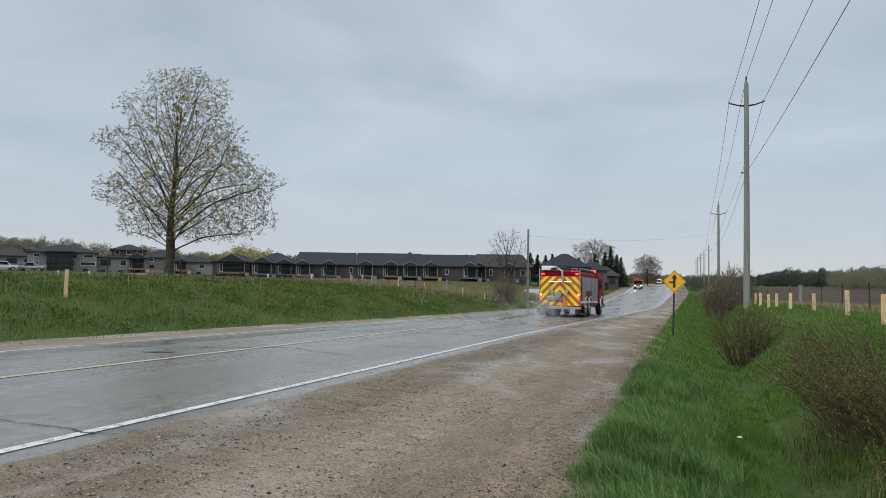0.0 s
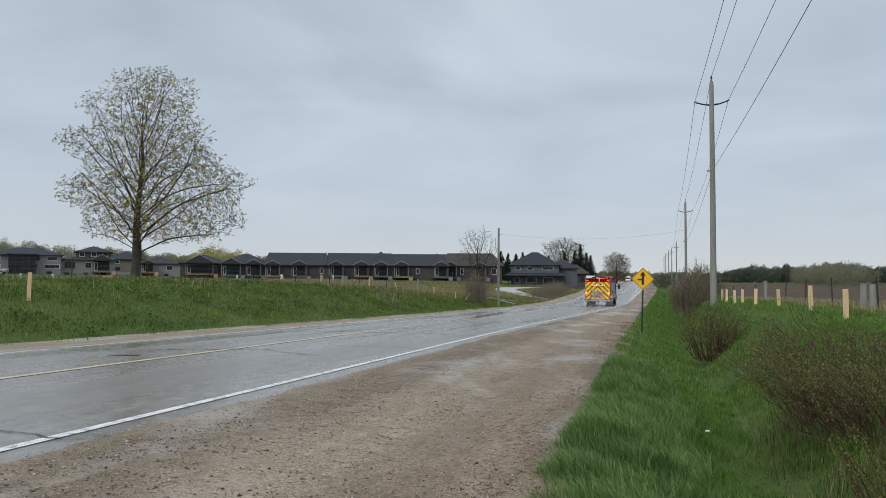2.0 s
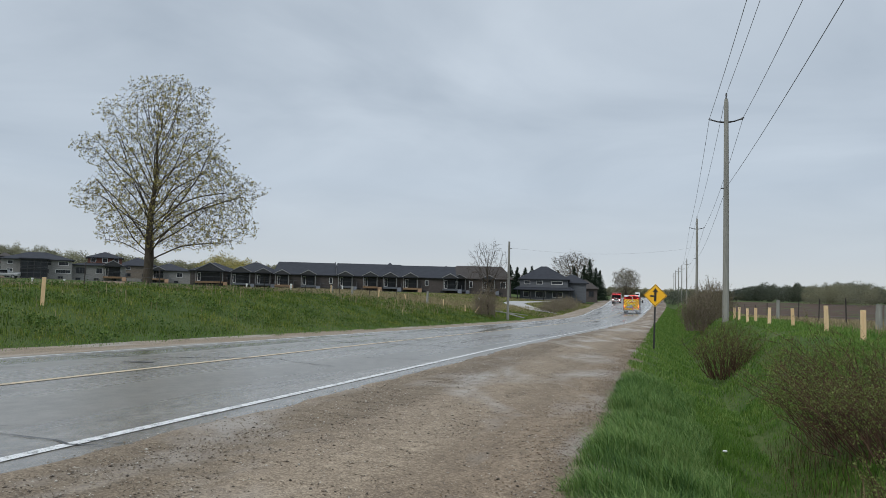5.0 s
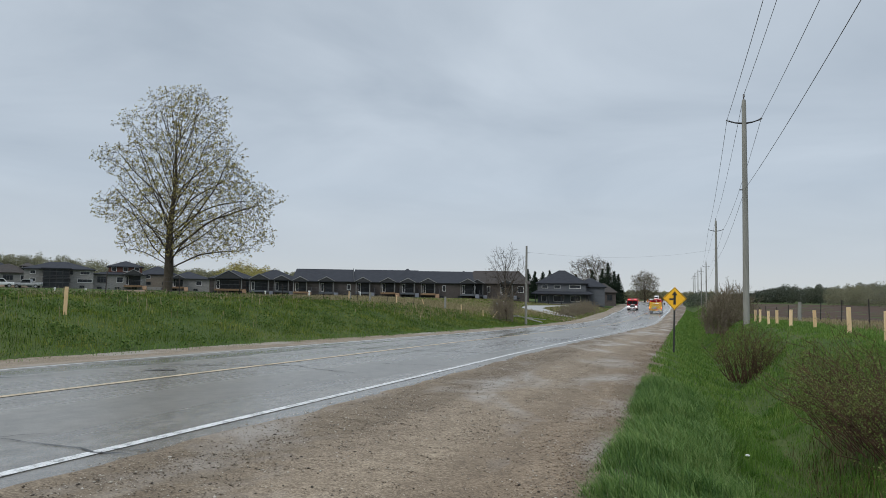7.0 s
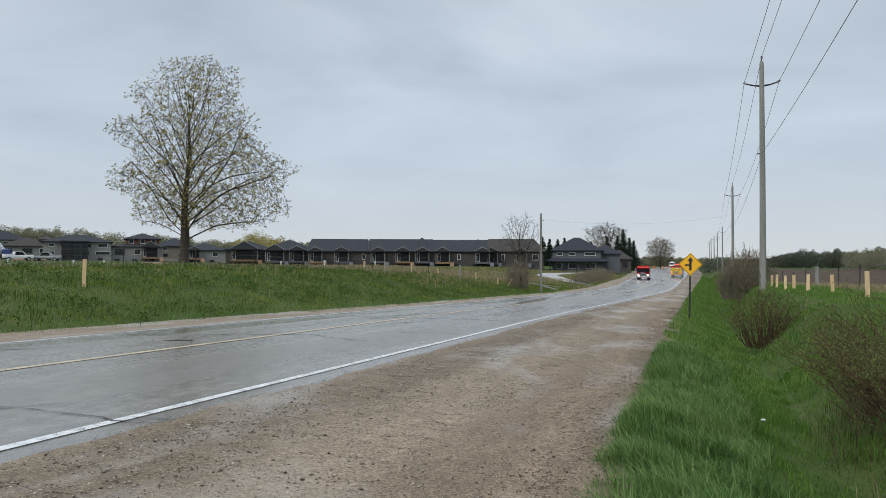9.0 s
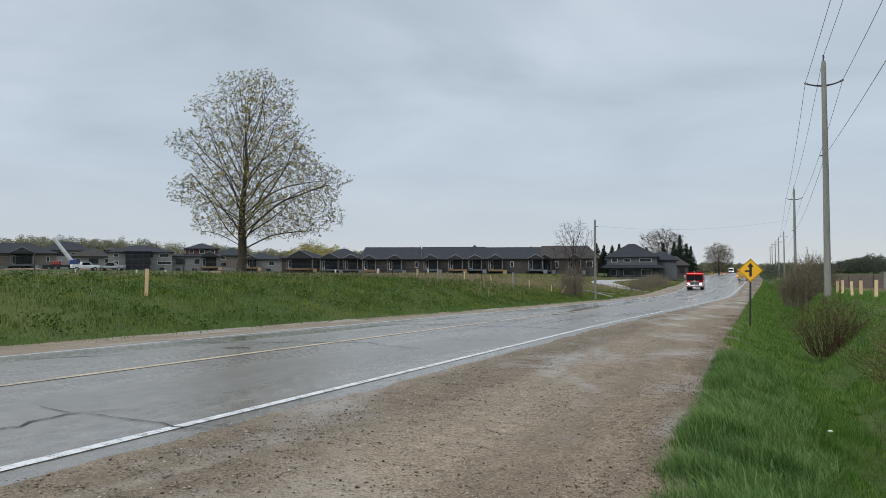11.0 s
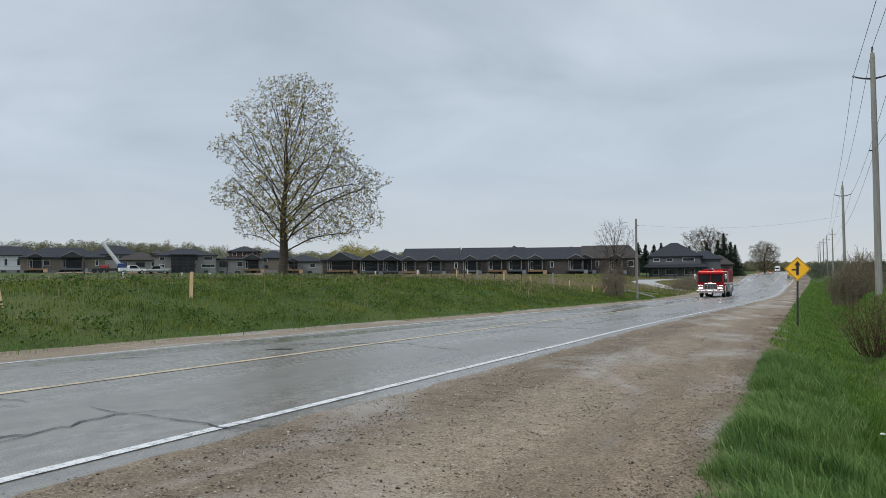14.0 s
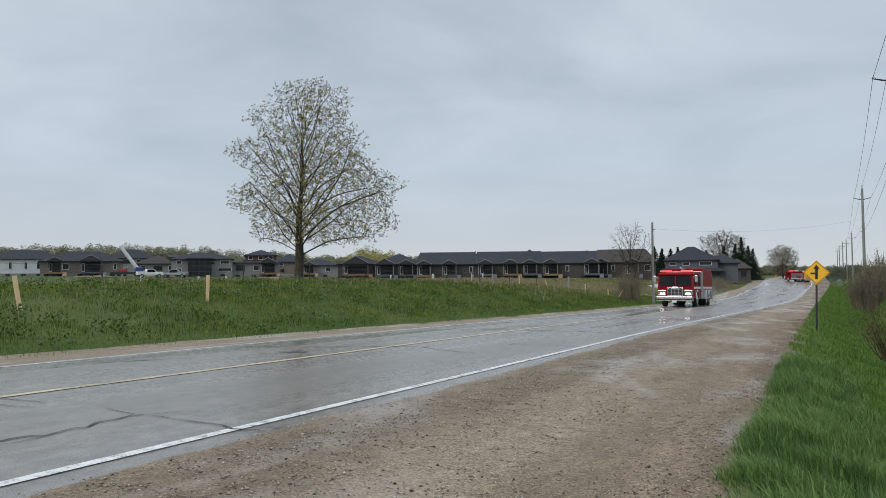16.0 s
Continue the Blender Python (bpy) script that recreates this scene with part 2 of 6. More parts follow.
def ground_z(x, y):
    s = to_s(x, y)
    base = road_z(y)
    if s < -15.0:
        k = lerp(s, [(-24, 1.0), (-19.8, 0.62), (-17.0, 0.22), (-15.0, 0.0)])
        z = (base - 0.24) * (1 - k) + bank_top(y) * k
        field = lerp(s, [(-900, 9.0), (-150, 2.1), (-90, 0.75), (0, 0.7)])
        k = min(1.0, max(0.0, (-24 - s) / 26))
        z = z + (field - z) * k * k * (3 - 2 * k)
    else:
        z = base + side_z(s, y)
        if s > 1.5:
            crest = smooth_lerp(y, [(-400, 0.4), (15, 0.34), (40, 0.15), (60, -0.25), (90, -0.75), (200, -0.9), (300, -0.2), (3000, 1.0)])
            k = lerp(s, [(1.5, 0.0), (2.3, 0.40), (3.1, 0.92), (3.7, 1.0)])
            z = z * (1 - k) + crest * k - 0.15 * min(1.0, max(0.0, (s - 4.5) / 4)) + 0.004 * max(0.0, s - 60)
    rough_ground = min(1.0, max(0.0, max(s + 0.4, -14.8 - s) / 2.0))
    z += rough_ground * 0.10 * noise.noise((x * 0.35, y * 0.35, 0.0)) + rough_ground * 0.04 * noise.noise((x * 1.3, y * 1.3, 4.0))
    return z


def steps(spans):
    out = []
    for a, b, n in spans:
        out += [a + (b - a) * i / n for i in range(n)]
    return out + [spans[-1][1]]


def build_ground():
    ss = steps([(-2500, -400, 6), (-400, -60, 18), (-60, -26, 17), (-26, -12, 28), (-12, -1.4, 6), (-1.4, 6, 37), (6, 14, 10), (14, 100, 14), (100, 2500, 8)])
    ys = steps([(-300, -20, 14), (-20, 60, 110), (60, 240, 90), (240, 600, 40), (600, 3000, 12)])
    V, F = [], []
    for y in ys:
        for s in ss:
            x = to_x(s, y)
            inside = EDGE_L - 2.6 < s < -0.75
            V.append((x, y, ground_z(x, y) - (0.12 if inside else 0.0)))
    n = len(ss)
    for j in range(len(ys) - 1):
        for i in range(n - 1):
            F.append((j * n + i, j * n + i + 1, (j + 1) * n + i + 1, (j + 1) * n + i))
    g = link_mesh("ground", V, F, M["grass"], smooth=True)
    return tagged(g, "green rough grass verges and fields beside the road", "ground", kind="structure")


def strip(name, s_list, y0, y1, step, mat, lift, parent=None, smooth=True):
    """A sheet that follows the road between lateral offsets."""
    V, F = [], []
    y = y0
    ys = []
    while y < y1:
        ys.append(y)
        y += step * (1 + max(0, y) / 60)
    ys.append(y1)
    for y in ys:
        for s in s_list:
            x = to_x(s, y)
            V.append((x, y, road_z(y) + side_z(s, y) + lift))
    n = len(s_list)
    for j in range(len(ys) - 1):
        for i in range(n - 1):
            F.append((j * n + i, j * n + i + 1, (j + 1) * n + i + 1, (j + 1) * n + i))
    return link_mesh(name, V, F, mat, parent, smooth)


# ---------------------------------------------------------------- road
def wet_surface(name, stops, streak, fine, dry, wet, bump, damp=None, pebble=0.0, film=(1, 0.45, 1), tracks=()):
    """Ground with wheel streaks, aggregate of two sizes and damp patches that are smoother (and, if damp is given, paler)."""
    m = bpy.data.materials.new(name)
    m.use_nodes = True
    nt = m.node_tree
    b = nt.nodes["Principled BSDF"]
    tc = nt.nodes.new("ShaderNodeTexCoord")

    def noise_node(scale, stretch, detail=6.0, dist=0.0):
        mp = nt.nodes.new("ShaderNodeMapping")
        mp.inputs["Scale"].default_value = stretch
        nt.links.new(tc.outputs["Object"], mp.inputs[0])
        n = nt.nodes.new("ShaderNodeTexNoise")
        n.inputs["Scale"].default_value = scale
        n.inputs["Detail"].default_value = detail
        n.inputs["Roughness"].default_value = 0.62
        n.inputs["Distortion"].default_value = dist
        nt.links.new(mp.outputs[0], n.inputs["Vector"])
        return n.outputs[0]

    def mix(fac, u, v):
        k = nt.nodes.new("ShaderNodeMix")
        k.inputs[0].default_value = fac
        nt.links.new(u, k.inputs[2])
        nt.links.new(v, k.inputs[3])
        return k.outputs[0]

    big = mix(0.5, noise_node(streak, (1, 0.16, 1)), noise_node(streak * 2.6, (1, 0.035, 1), 4.0))
    grain = mix(0.4, noise_node(fine, (1, 1, 1), 3.0), noise_node(fine * 2.7, (1, 1, 1), 2.0))
    mid = noise_node(6.0, (1, 0.6, 1), 5.0)
    patch = noise_node(0.55, film, 4.0, 0.4)
    val = mix(0.55, mix(0.55, big, mid), grain)
    if pebble:
        vo = nt.nodes.new("ShaderNodeTexVoronoi")
        vo.inputs["Scale"].default_value = fine * 1.4
        nt.links.new(tc.outputs["Object"], vo.inputs["Vector"])
        sp = nt.nodes.new("ShaderNodeSeparateColor")
        nt.links.new(vo.outputs["Color"], sp.inputs[0])
        val = mix(pebble, val, sp.outputs[0])
    ramp = nt.nodes.new("ShaderNodeValToRGB")
    el = ramp.color_ramp.elements
    el[0].position, el[0].color = stops[0][0], (*stops[0][1], 1)
    el[1].position, el[1].color = stops[-1][0], (*stops[-1][1], 1)
    for p, c in stops[1:-1]:
        k = el.new(p)
        k.color = (*c, 1)
    nt.links.new(val, ramp.inputs[0])
    colour = ramp.outputs[0]
    if tracks:
        # worn lengthwise bands: loose stone by the asphalt, pale silt in the wheel tracks, brown soil by the grass
        sx = nt.nodes.new("ShaderNodeSeparateXYZ")
        nt.links.new(tc.outputs["Object"], sx.inputs[0])
        wob = nt.nodes.new("ShaderNodeMath")
        wob.operation = "MULTIPLY_ADD"
        wob.inputs[1].default_value = 1.5
        nt.links.new(noise_node(0.8, (1, 0.35, 1), 5.0), wob.inputs[0])
        nt.links.new(sx.outputs[0], wob.inputs[2])
        span = nt.nodes.new("ShaderNodeMapRange")
        span.inputs[1].default_value, span.inputs[2].default_value = -4.5 + 0.75, -0.5 + 0.75
        nt.links.new(wob.outputs[0], span.inputs[0])
        band = nt.nodes.new("ShaderNodeValToRGB")
        be = band.color_ramp.elements
        be[0].position, be[0].color = 0.0, (*tracks[0][1], 1)
        be[1].position, be[1].color = 1.0, (*tracks[-1][1], 1)
        for p, c in tracks[1:-1]:
            be.new(p).color = (*c, 1)
        nt.links.new(span.outputs[0], band.inputs[0])
        mt = nt.nodes.new("ShaderNodeMix")
        mt.data_type, mt.blend_type = "RGBA", "MULTIPLY"
        mt.inputs[0].default_value = 1.0
        nt.links.new(colour, mt.inputs[6])
        nt.links.new(band.outputs[0], mt.inputs[7])
        colour = mt.outputs[2]
    mr = nt.nodes.new("ShaderNodeMapRange")
    mr.inputs[1].default_value, mr.inputs[2].default_value = 0.50, 0.66
    nt.links.new(patch, mr.inputs[0])
    if damp:
        mc = nt.nodes.new("ShaderNodeMix")
        mc.data_type = "RGBA"
        half = nt.nodes.new("ShaderNodeMath")
        half.operation = "MULTIPLY"
        half.inputs[1].default_value = 0.75
        nt.links.new(mr.outputs[0], half.inputs[0])
        nt.links.new(half.outputs[0], mc.inputs[0])
        nt.links.new(colour, mc.inputs[6])
        mc.inputs[7].default_value = (*damp, 1)
        colour = mc.outputs[2]
    nt.links.new(colour, b.inputs["Base Color"])
    rr = nt.nodes.new("ShaderNodeMapRange")
    rr.inputs[3].default_value, rr.inputs[4].default_value = dry, wet
    nt.links.new(mr.outputs[0], rr.inputs[0])
    nt.links.new(rr.outputs[0], b.inputs["Roughness"])
    bp = nt.nodes.new("ShaderNodeBump")
    bp.inputs["Strength"].default_value = bump
    bp.inputs["Distance"].default_value = 0.012
    nt.links.new(mix(0.6, mid, grain), bp.inputs["Height"])
    nt.links.new(bp.outputs[0], b.inputs["Normal"])
    return m


M["asphalt"] = wet_surface("wet_asphalt", [(0.38, (0.065, 0.058, 0.050)), (0.5, (0.162, 0.147, 0.125)), (0.62, (0.285, 0.262, 0.228))], 0.7, 75, 0.30, 0.11, 0.2, film=(1, 0.07, 1))
M["gravel"] = wet_surface("damp_gravel", [(0.34, (0.075, 0.055, 0.036)), (0.5, (0.215, 0.162, 0.108)), (0.66, (0.41, 0.335, 0.24))], 1.3, 48, 0.9, 0.5, 0.9, (0.29, 0.255, 0.215), 0.16, tracks=((0, (0.95, 0.95, 0.95)), (0.14, (0.68, 0.66, 0.63)), (0.28, (0.72, 0.70, 0.67)), (0.38, (1.05, 1.05, 1.06)), (0.55, (1.0, 0.99, 0.98)), (0.68, (0.78, 0.74, 0.70)), (0.8, (0.95, 0.91, 0.87)), (1, (0.6, 0.55, 0.50))))
M["white_line"] = material("worn_white_paint", [(0.41, (0.18, 0.175, 0.165)), (0.48, (0.58, 0.575, 0.56)), (0.65, (0.76, 0.755, 0.74))], scale=9, fine=70, rough=0.5)
M["yellow_line"] = material("worn_yellow_paint", [(0.38, (0.18, 0.165, 0.14)), (0.48, (0.45, 0.355, 0.23)), (0.65, (0.60, 0.48, 0.32))], scale=1.5, fine=36, rough=0.5)
build_ground()
road = tagged(strip("road", [-12.1, -11.75, -10, -8.2, -6.4, -4.7, -4.15], -80, 900, 0.8, M["asphalt"], 0.0), "wet grey asphalt two-lane road", "road", kind="structure")
def ragged_shoulder(s_in, s_out, n, amp, label):
    """A gravel sheet whose edge wanders over the asphalt."""
    V, F, ys = [], [], []
    y = -40.0
    while y < 500:
        ys.append(y)
        y += 0.22 * (1 + max(0, y) / 25)
    for y in ys:
        e = s_in + amp * (noise.noise((y * 0.5, s_in, 0)) + 0.6 * noise.noise((y * 2.3, s_in, 3)))
        for i in range(n + 1):
            s = e + (s_out - e) * (i / n) ** 1.3
            edge = i == 0
            V.append((to_x(s, y), y, road_z(y) + side_z(s, y) + (-0.004 if edge else 0.008) + (0 if edge else 0.012 * noise.noise((s * 1.5, y * 0.7, 1)))))
    for j in range(len(ys) - 1):
        for i in range(n):
            k = j * (n + 1) + i
            F.append((k, k + 1, k + n + 2, k + n + 1))
    return tagged(link_mesh("gravel_shoulder", V, F, M["gravel"], None, True), label, "shoulder", kind="structure")


ragged_shoulder(-4.38, -0.5, 16, 0.12, "damp brown gravel road shoulder")
ragged_shoulder(-12.1, -15.3, 8, 0.10, "gravel shoulder along the grass bank")
tagged(strip("edge_line", [-4.765, -4.65], -60, 600, 0.8, M["white_line"], 0.005), "worn white edge line painted on asphalt", "road marking", kind="structure")
tagged(strip("edge_line", [-11.81, -11.70], -60, 600, 0.8, M["white_line"], 0.005), "worn white edge line painted on asphalt", "road marking", kind="structure")
tagged(strip("centre_line", [-8.28, -8.14], -60, 600, 0.8, M["yellow_line"], 0.006), "faded yellow centre line painted on asphalt", "road marking", kind="structure")




# ---------------------------------------------------------------- plants
def arrays_mesh(name, verts, tris, mat, parent=None, smooth=False):
    me = bpy.data.meshes.new(name)
    nv, nf, k = len(verts), len(tris), tris.shape[1]
    me.vertices.add(nv)
    me.vertices.foreach_set("co", np.asarray(verts, dtype=np.float32).ravel())
    me.loops.add(nf * k)
    me.loops.foreach_set("vertex_index", np.asarray(tris, dtype=np.int32).ravel())
    me.polygons.add(nf)
    me.polygons.foreach_set("loop_start", np.arange(0, nf * k, k, dtype=np.int32))
    me.polygons.foreach_set("loop_total", np.full(nf, k, dtype=np.int32))
    if smooth:
        me.polygons.foreach_set("use_smooth", np.ones(nf, dtype=bool))
    me.update(calc_edges=True)
    me.materials.append(mat)
    ob = new(name, me)
    if parent:
        ob.parent = parent
    return ob


def grow(points, start, step=0.3, reach=3.0, kill=0.55, rounds=160, rng=None, up=0.08, parents=None):
    """Space colonisation: nodes and parents of a branching skeleton that fills the points."""
    nodes = [np.array(p, float) for p in start]
    par = list(parents) if parents is not None else [-1] + list(range(len(start) - 1))
    pts = points.copy()
    best = np.full(len(pts), 1e9)
    who = np.zeros(len(pts), int)
    fresh = list(range(len(nodes)))
    for _ in range(rounds):
        for i in fresh:
            d = np.linalg.norm(pts - nodes[i], axis=1)
            m = d < best
            best[m], who[m] = d[m], i
        keep = best > kill
        pts, best, who = pts[keep], best[keep], who[keep]
        if not len(pts):
            break
        act = best < reach
        fresh = []
        for i in np.unique(who[act]):
            q = pts[act & (who == i)]
            v = q - nodes[i]
            v = (v / np.linalg.norm(v, axis=1)[:, None]).mean(0) + rng.normal(0, 0.10, 3) + np.array((0, 0, up))
            v /= np.linalg.norm(v) + 1e-9
            nodes.append(nodes[i] + v * step)
            par.append(i)
            fresh.append(len(nodes) - 1)
        if not fresh:
            break
    return np.array(nodes), np.array(par)


def scaffold(rng, prof, top, first, limbs, step, cx=0.0, lean=None, steep=(18, 62), droop=-0.012):
    """A leader with straight ascending limbs: first nodes and their parents."""
    nodes, par = [], []
    n = int(top / step)
    for i in range(n + 1):
        z = i * step
        nodes.append((0.06 * math.sin(z * 1.1) + cx * 0.5 * z / top, 0.05 * math.cos(z * 0.9), z))
        par.append(i - 1)
    for k in range(limbs):
        f = k / limbs
        i = int((first + (top * 0.86 - first) * f ** 1.15) / step)
        p = Vector(nodes[i])
        a = k * 2.39996 + rng.normal(0, 0.2)
        e = radians(steep[0] + (steep[1] - steep[0]) * f + rng.normal(0, 5))
        d = Vector((math.cos(a) * math.cos(e), math.sin(a) * math.cos(e), math.sin(e)))
        last = i
        for _ in range(60):
            d = (d + Vector(rng.normal(0, 0.06, 3)) + Vector((0, 0, -droop * (1 - 0.7 * f)))).normalized()
            p = p + d * step
            q = math.hypot(p.x - cx, p.y)
            r = lerp(p.z, prof) * (1 + (lean(p.z) if lean else 0.0) * (p.x - cx) / (q + 1e-6))
            if p.z > prof[-1][0] or q > r * 0.9:
                break
            nodes.append(tuple(p))
            par.append(last)
            last = len(nodes) - 1
    return nodes, par


def skeleton_mesh(nodes, par, tip, power, base_r):
    n = len(nodes)
    r = np.zeros(n)
    kids = [[] for _ in range(n)]
    for i in range(n - 1, 0, -1):
        kids[par[i]].append(i)
    area = np.zeros(n)
    for i in range(n - 1, -1, -1):
        if area[i] == 0:
            area[i] = tip ** power
        if par[i] >= 0:
            area[par[i]] += area[i]
    r = area ** (1 / power)
    r *= 1.0
    r = np.maximum(r * base_r / r[0], tip * 0.8) if r[0] > base_r else r
    V, F = [], []
    tips = []
    # follow each chain by its thickest child
    stack = [(0, None)]
    while stack:
        i, frm = stack.pop()
        chain = [] if frm is None else [frm]
        while True:
            chain.append(i)
            if not kids[i]:
                tips.append(i)
                break
            ks = sorted(kids[i], key=lambda k: -r[k])
            for k in ks[1:]:
                stack.append((k, i))
            i = ks[0]
        if len(chain) > 1:
            pts = [Vector(nodes[k]) for k in chain]
            rad = [r[k] for k in chain]
            if frm is not None:
                rad[0] = min(rad[0], rad[1] * 1.15)
            big = rad[min(1, len(rad) - 1)]
            tube_into(V, F, pts, rad, 8 if big > 0.08 else (5 if big > 0.025 else 3))
    return V, F, np.array(tips), r


def leaf_cards(centres, rng, per, spread, size, name, mat, parent):
    n = len(centres) * per
    c = np.repeat(centres, per, axis=0) + rng.normal(0, spread, (n, 3))
    a = rng.normal(0, 1, (n, 3))
    a /= np.linalg.norm(a, axis=1)[:, None]
    b = np.cross(a, rng.normal(0, 1, (n, 3)))
    b /= np.linalg.norm(b, axis=1)[:, None] + 1e-9
    s = size * rng.uniform(0.5, 1.3, (n, 1))
    v = np.stack([c - a * s, c + b * s * 0.55, c + a * s, c - b * s * 0.55], 1).reshape(-1, 3)
    f = np.arange(n * 4).reshape(-1, 4)
    return arrays_mesh(name, v, f, mat, parent)


def envelope(rng, n, profile, cx=0.0, cy=0.0, lean=None):
    """Random points under a crown outline: profile is a table of height, radius; lean gives sideways stretch."""
    out = []
    h0, h1 = profile[0][0], profile[-1][0]
    rmax = max(r for _, r in profile)
    while len(out) < n:
        z = rng.uniform(h0, h1)
        a, q = rng.uniform(0, 2 * math.pi), rmax * math.sqrt(rng.uniform(0, 1))
        r = lerp(z, profile) * (1 + 0.18 * math.sin(3 * a + z) * math.sin(1.3 * z))
        dx = q * math.cos(a)
        k = lean(z) if lean else 0.0
        if q < r * (1 + k * math.cos(a)):
            out.append((cx + dx, cy + q * math.sin(a), z))
    return np.array(out)


# yellow-green buds; the palest stops include sky backlight as colour
M["bud"] = material("backlit_young_leaves", [(0.2, (0.10, 0.08, 0.03)), (0.45, (0.32, 0.27, 0.085)), (0.85, (0.58, 0.52, 0.2))], scale=1.5, rough=0.7, spec=0.2, island=0.6, thin=0.55)
M["dullbud"] = material("brown_buds", [(0.2, (0.12, 0.105, 0.07)), (0.9, (0.25, 0.22, 0.14))], scale=1.5, rough=0.8, spec=0.2, island=0.6)
M["needle"] = material("spruce_needles", [(0.2, (0.010, 0.017, 0.011)), (0.8, (0.03, 0.047, 0.028))], scale=1.0, rough=0.85, spec=0.15, island=0.5)
# distance haze is put into these pale wood colours
M["wood_far"] = material("haze_paled_spring_woods", [(0.15, (0.15, 0.15, 0.115)), (0.5, (0.23, 0.225, 0.15)), (0.9, (0.34, 0.33, 0.19))], scale=0.03, detail=3, rough=0.95, spec=0.1, island=0.35, thin=0.5)
M["wood_dark"] = material("distant_dark_woods", [(0.15, (0.055, 0.068, 0.056)), (0.6, (0.11, 0.125, 0.09)), (0.9, (0.18, 0.185, 0.12))], scale=0.03, detail=3, rough=0.95, spec=0.1, island=0.4, thin=0.4)
M["willow"] = material("shrub_leaves", [(0.2, (0.10, 0.14, 0.03)), (0.55, (0.16, 0.21, 0.05)), (0.9, (0.25, 0.28, 0.09))], scale=2.0, rough=0.65, spec=0.3, island=0.6, thin=0.35)
M["darkleaf"] = material("hedge_leaves", [(0.2, (0.10, 0.085, 0.055)), (0.9, (0.21, 0.19, 0.105))], scale=2.0, rough=0.75, spec=0.2, island=0.6, thin=0.2)
M["greystem"] = two("grey_brown_stems", (0.11, 0.085, 0.065), (0.24, 0.195, 0.15), scale=5, rough=0.85, spec=0.2)
M["stem"] = two("shrub_stems", (0.04, 0.022, 0.015), (0.12, 0.07, 0.045), scale=5, rough=0.85, spec=0.2)


def big_maple():
    rng = np.random.default_rng(11)
    x, y = polar(-37.6, 50)
    z = ground_z(x, y)
    t = empty("maple_tree", pose(x, y, z - 0.05, 0, 0, 37.6), "tall maple tree with sparse yellow-green spring buds", "tree")
    # crown outline: height, middle, radius
    shape = [(2.7, 0.9, 2.6), (3.0, 1.4, 4.4), (3.8, 1.4, 5.0), (4.7, 1.35, 5.45), (5.85, 1.05, 6.05), (6.6, 1.8, 5.6), (7.45, 1.3, 4.5), (8.3, 0.4, 4.9), (9.07, -0.05, 4.75), (9.7, 0.95, 3.75), (10.7, 0.0, 3.6), (11.5, 0.65, 3.25), (12.5, 0.85, 2.7), (13.2, 1.0, 1.6), (13.55, 1.1, 0.5)]
    prof = [(h, r * 0.92) for h, c, r in shape]
    mids = [(h, c * 0.9 + 0.2) for h, c, r in shape]
    pts = envelope(rng, 9500, prof)
    pts[:, 0] += np.array([lerp(h, mids) for h in pts[:, 2]])
    pts[:, 1] *= 0.85
    # a gap in the crown beside the leader
    pts = pts[~((np.abs(pts[:, 0] - 3.0) < 1.0) & (np.abs(pts[:, 2] - 5.65) < 0.28))]
    start, par0 = scaffold(rng, prof, 12.4, 1.9, 52, 0.22, 0.9, None, (36, 72), 0.016)
    nodes, par = grow(pts, start, 0.2, 1.7, 0.29, 200, rng, up=0.05, parents=par0)
    V, F, tips, r = skeleton_mesh(nodes, par, 0.0085, 1.86, 0.28)
    # root flare
    V2 = [Vector((v.x * (1 + 0.5 * max(0, 0.5 - v.z)), v.y * (1 + 0.5 * max(0, 0.5 - v.z)), v.z)) for v in V]
    link_mesh("trunk", V2, F, M["bark"], t, True)
    # fine outward twigs
    TV, TF = [], []
    ends = []
    for i in tips:
        p = Vector(nodes[i])
        d0 = Vector(nodes[i] - nodes[par[i]]).normalized()
        for _ in range(3):
            d = (d0 + Vector(rng.normal(0, 0.5, 3)) + Vector((0, 0, 0.1))).normalized()
            L = rng.uniform(0.18, 0.5)
            q = p + d * L * 0.5 + Vector(rng.normal(0, 0.03, 3))
            e = p + d * L
            tube_into(TV, TF, [p, q, e], [0.0075, 0.006, 0.004], 3)
            ends.append(tuple(e))
    link_mesh("twig_spray", TV, TF, M["twig"], t)["kind"] = "stuff"
    ends = np.array(ends)
    leaf_cards(ends, rng, 8, 0.035, 0.042, "crown", M["bud"], t)
    return t


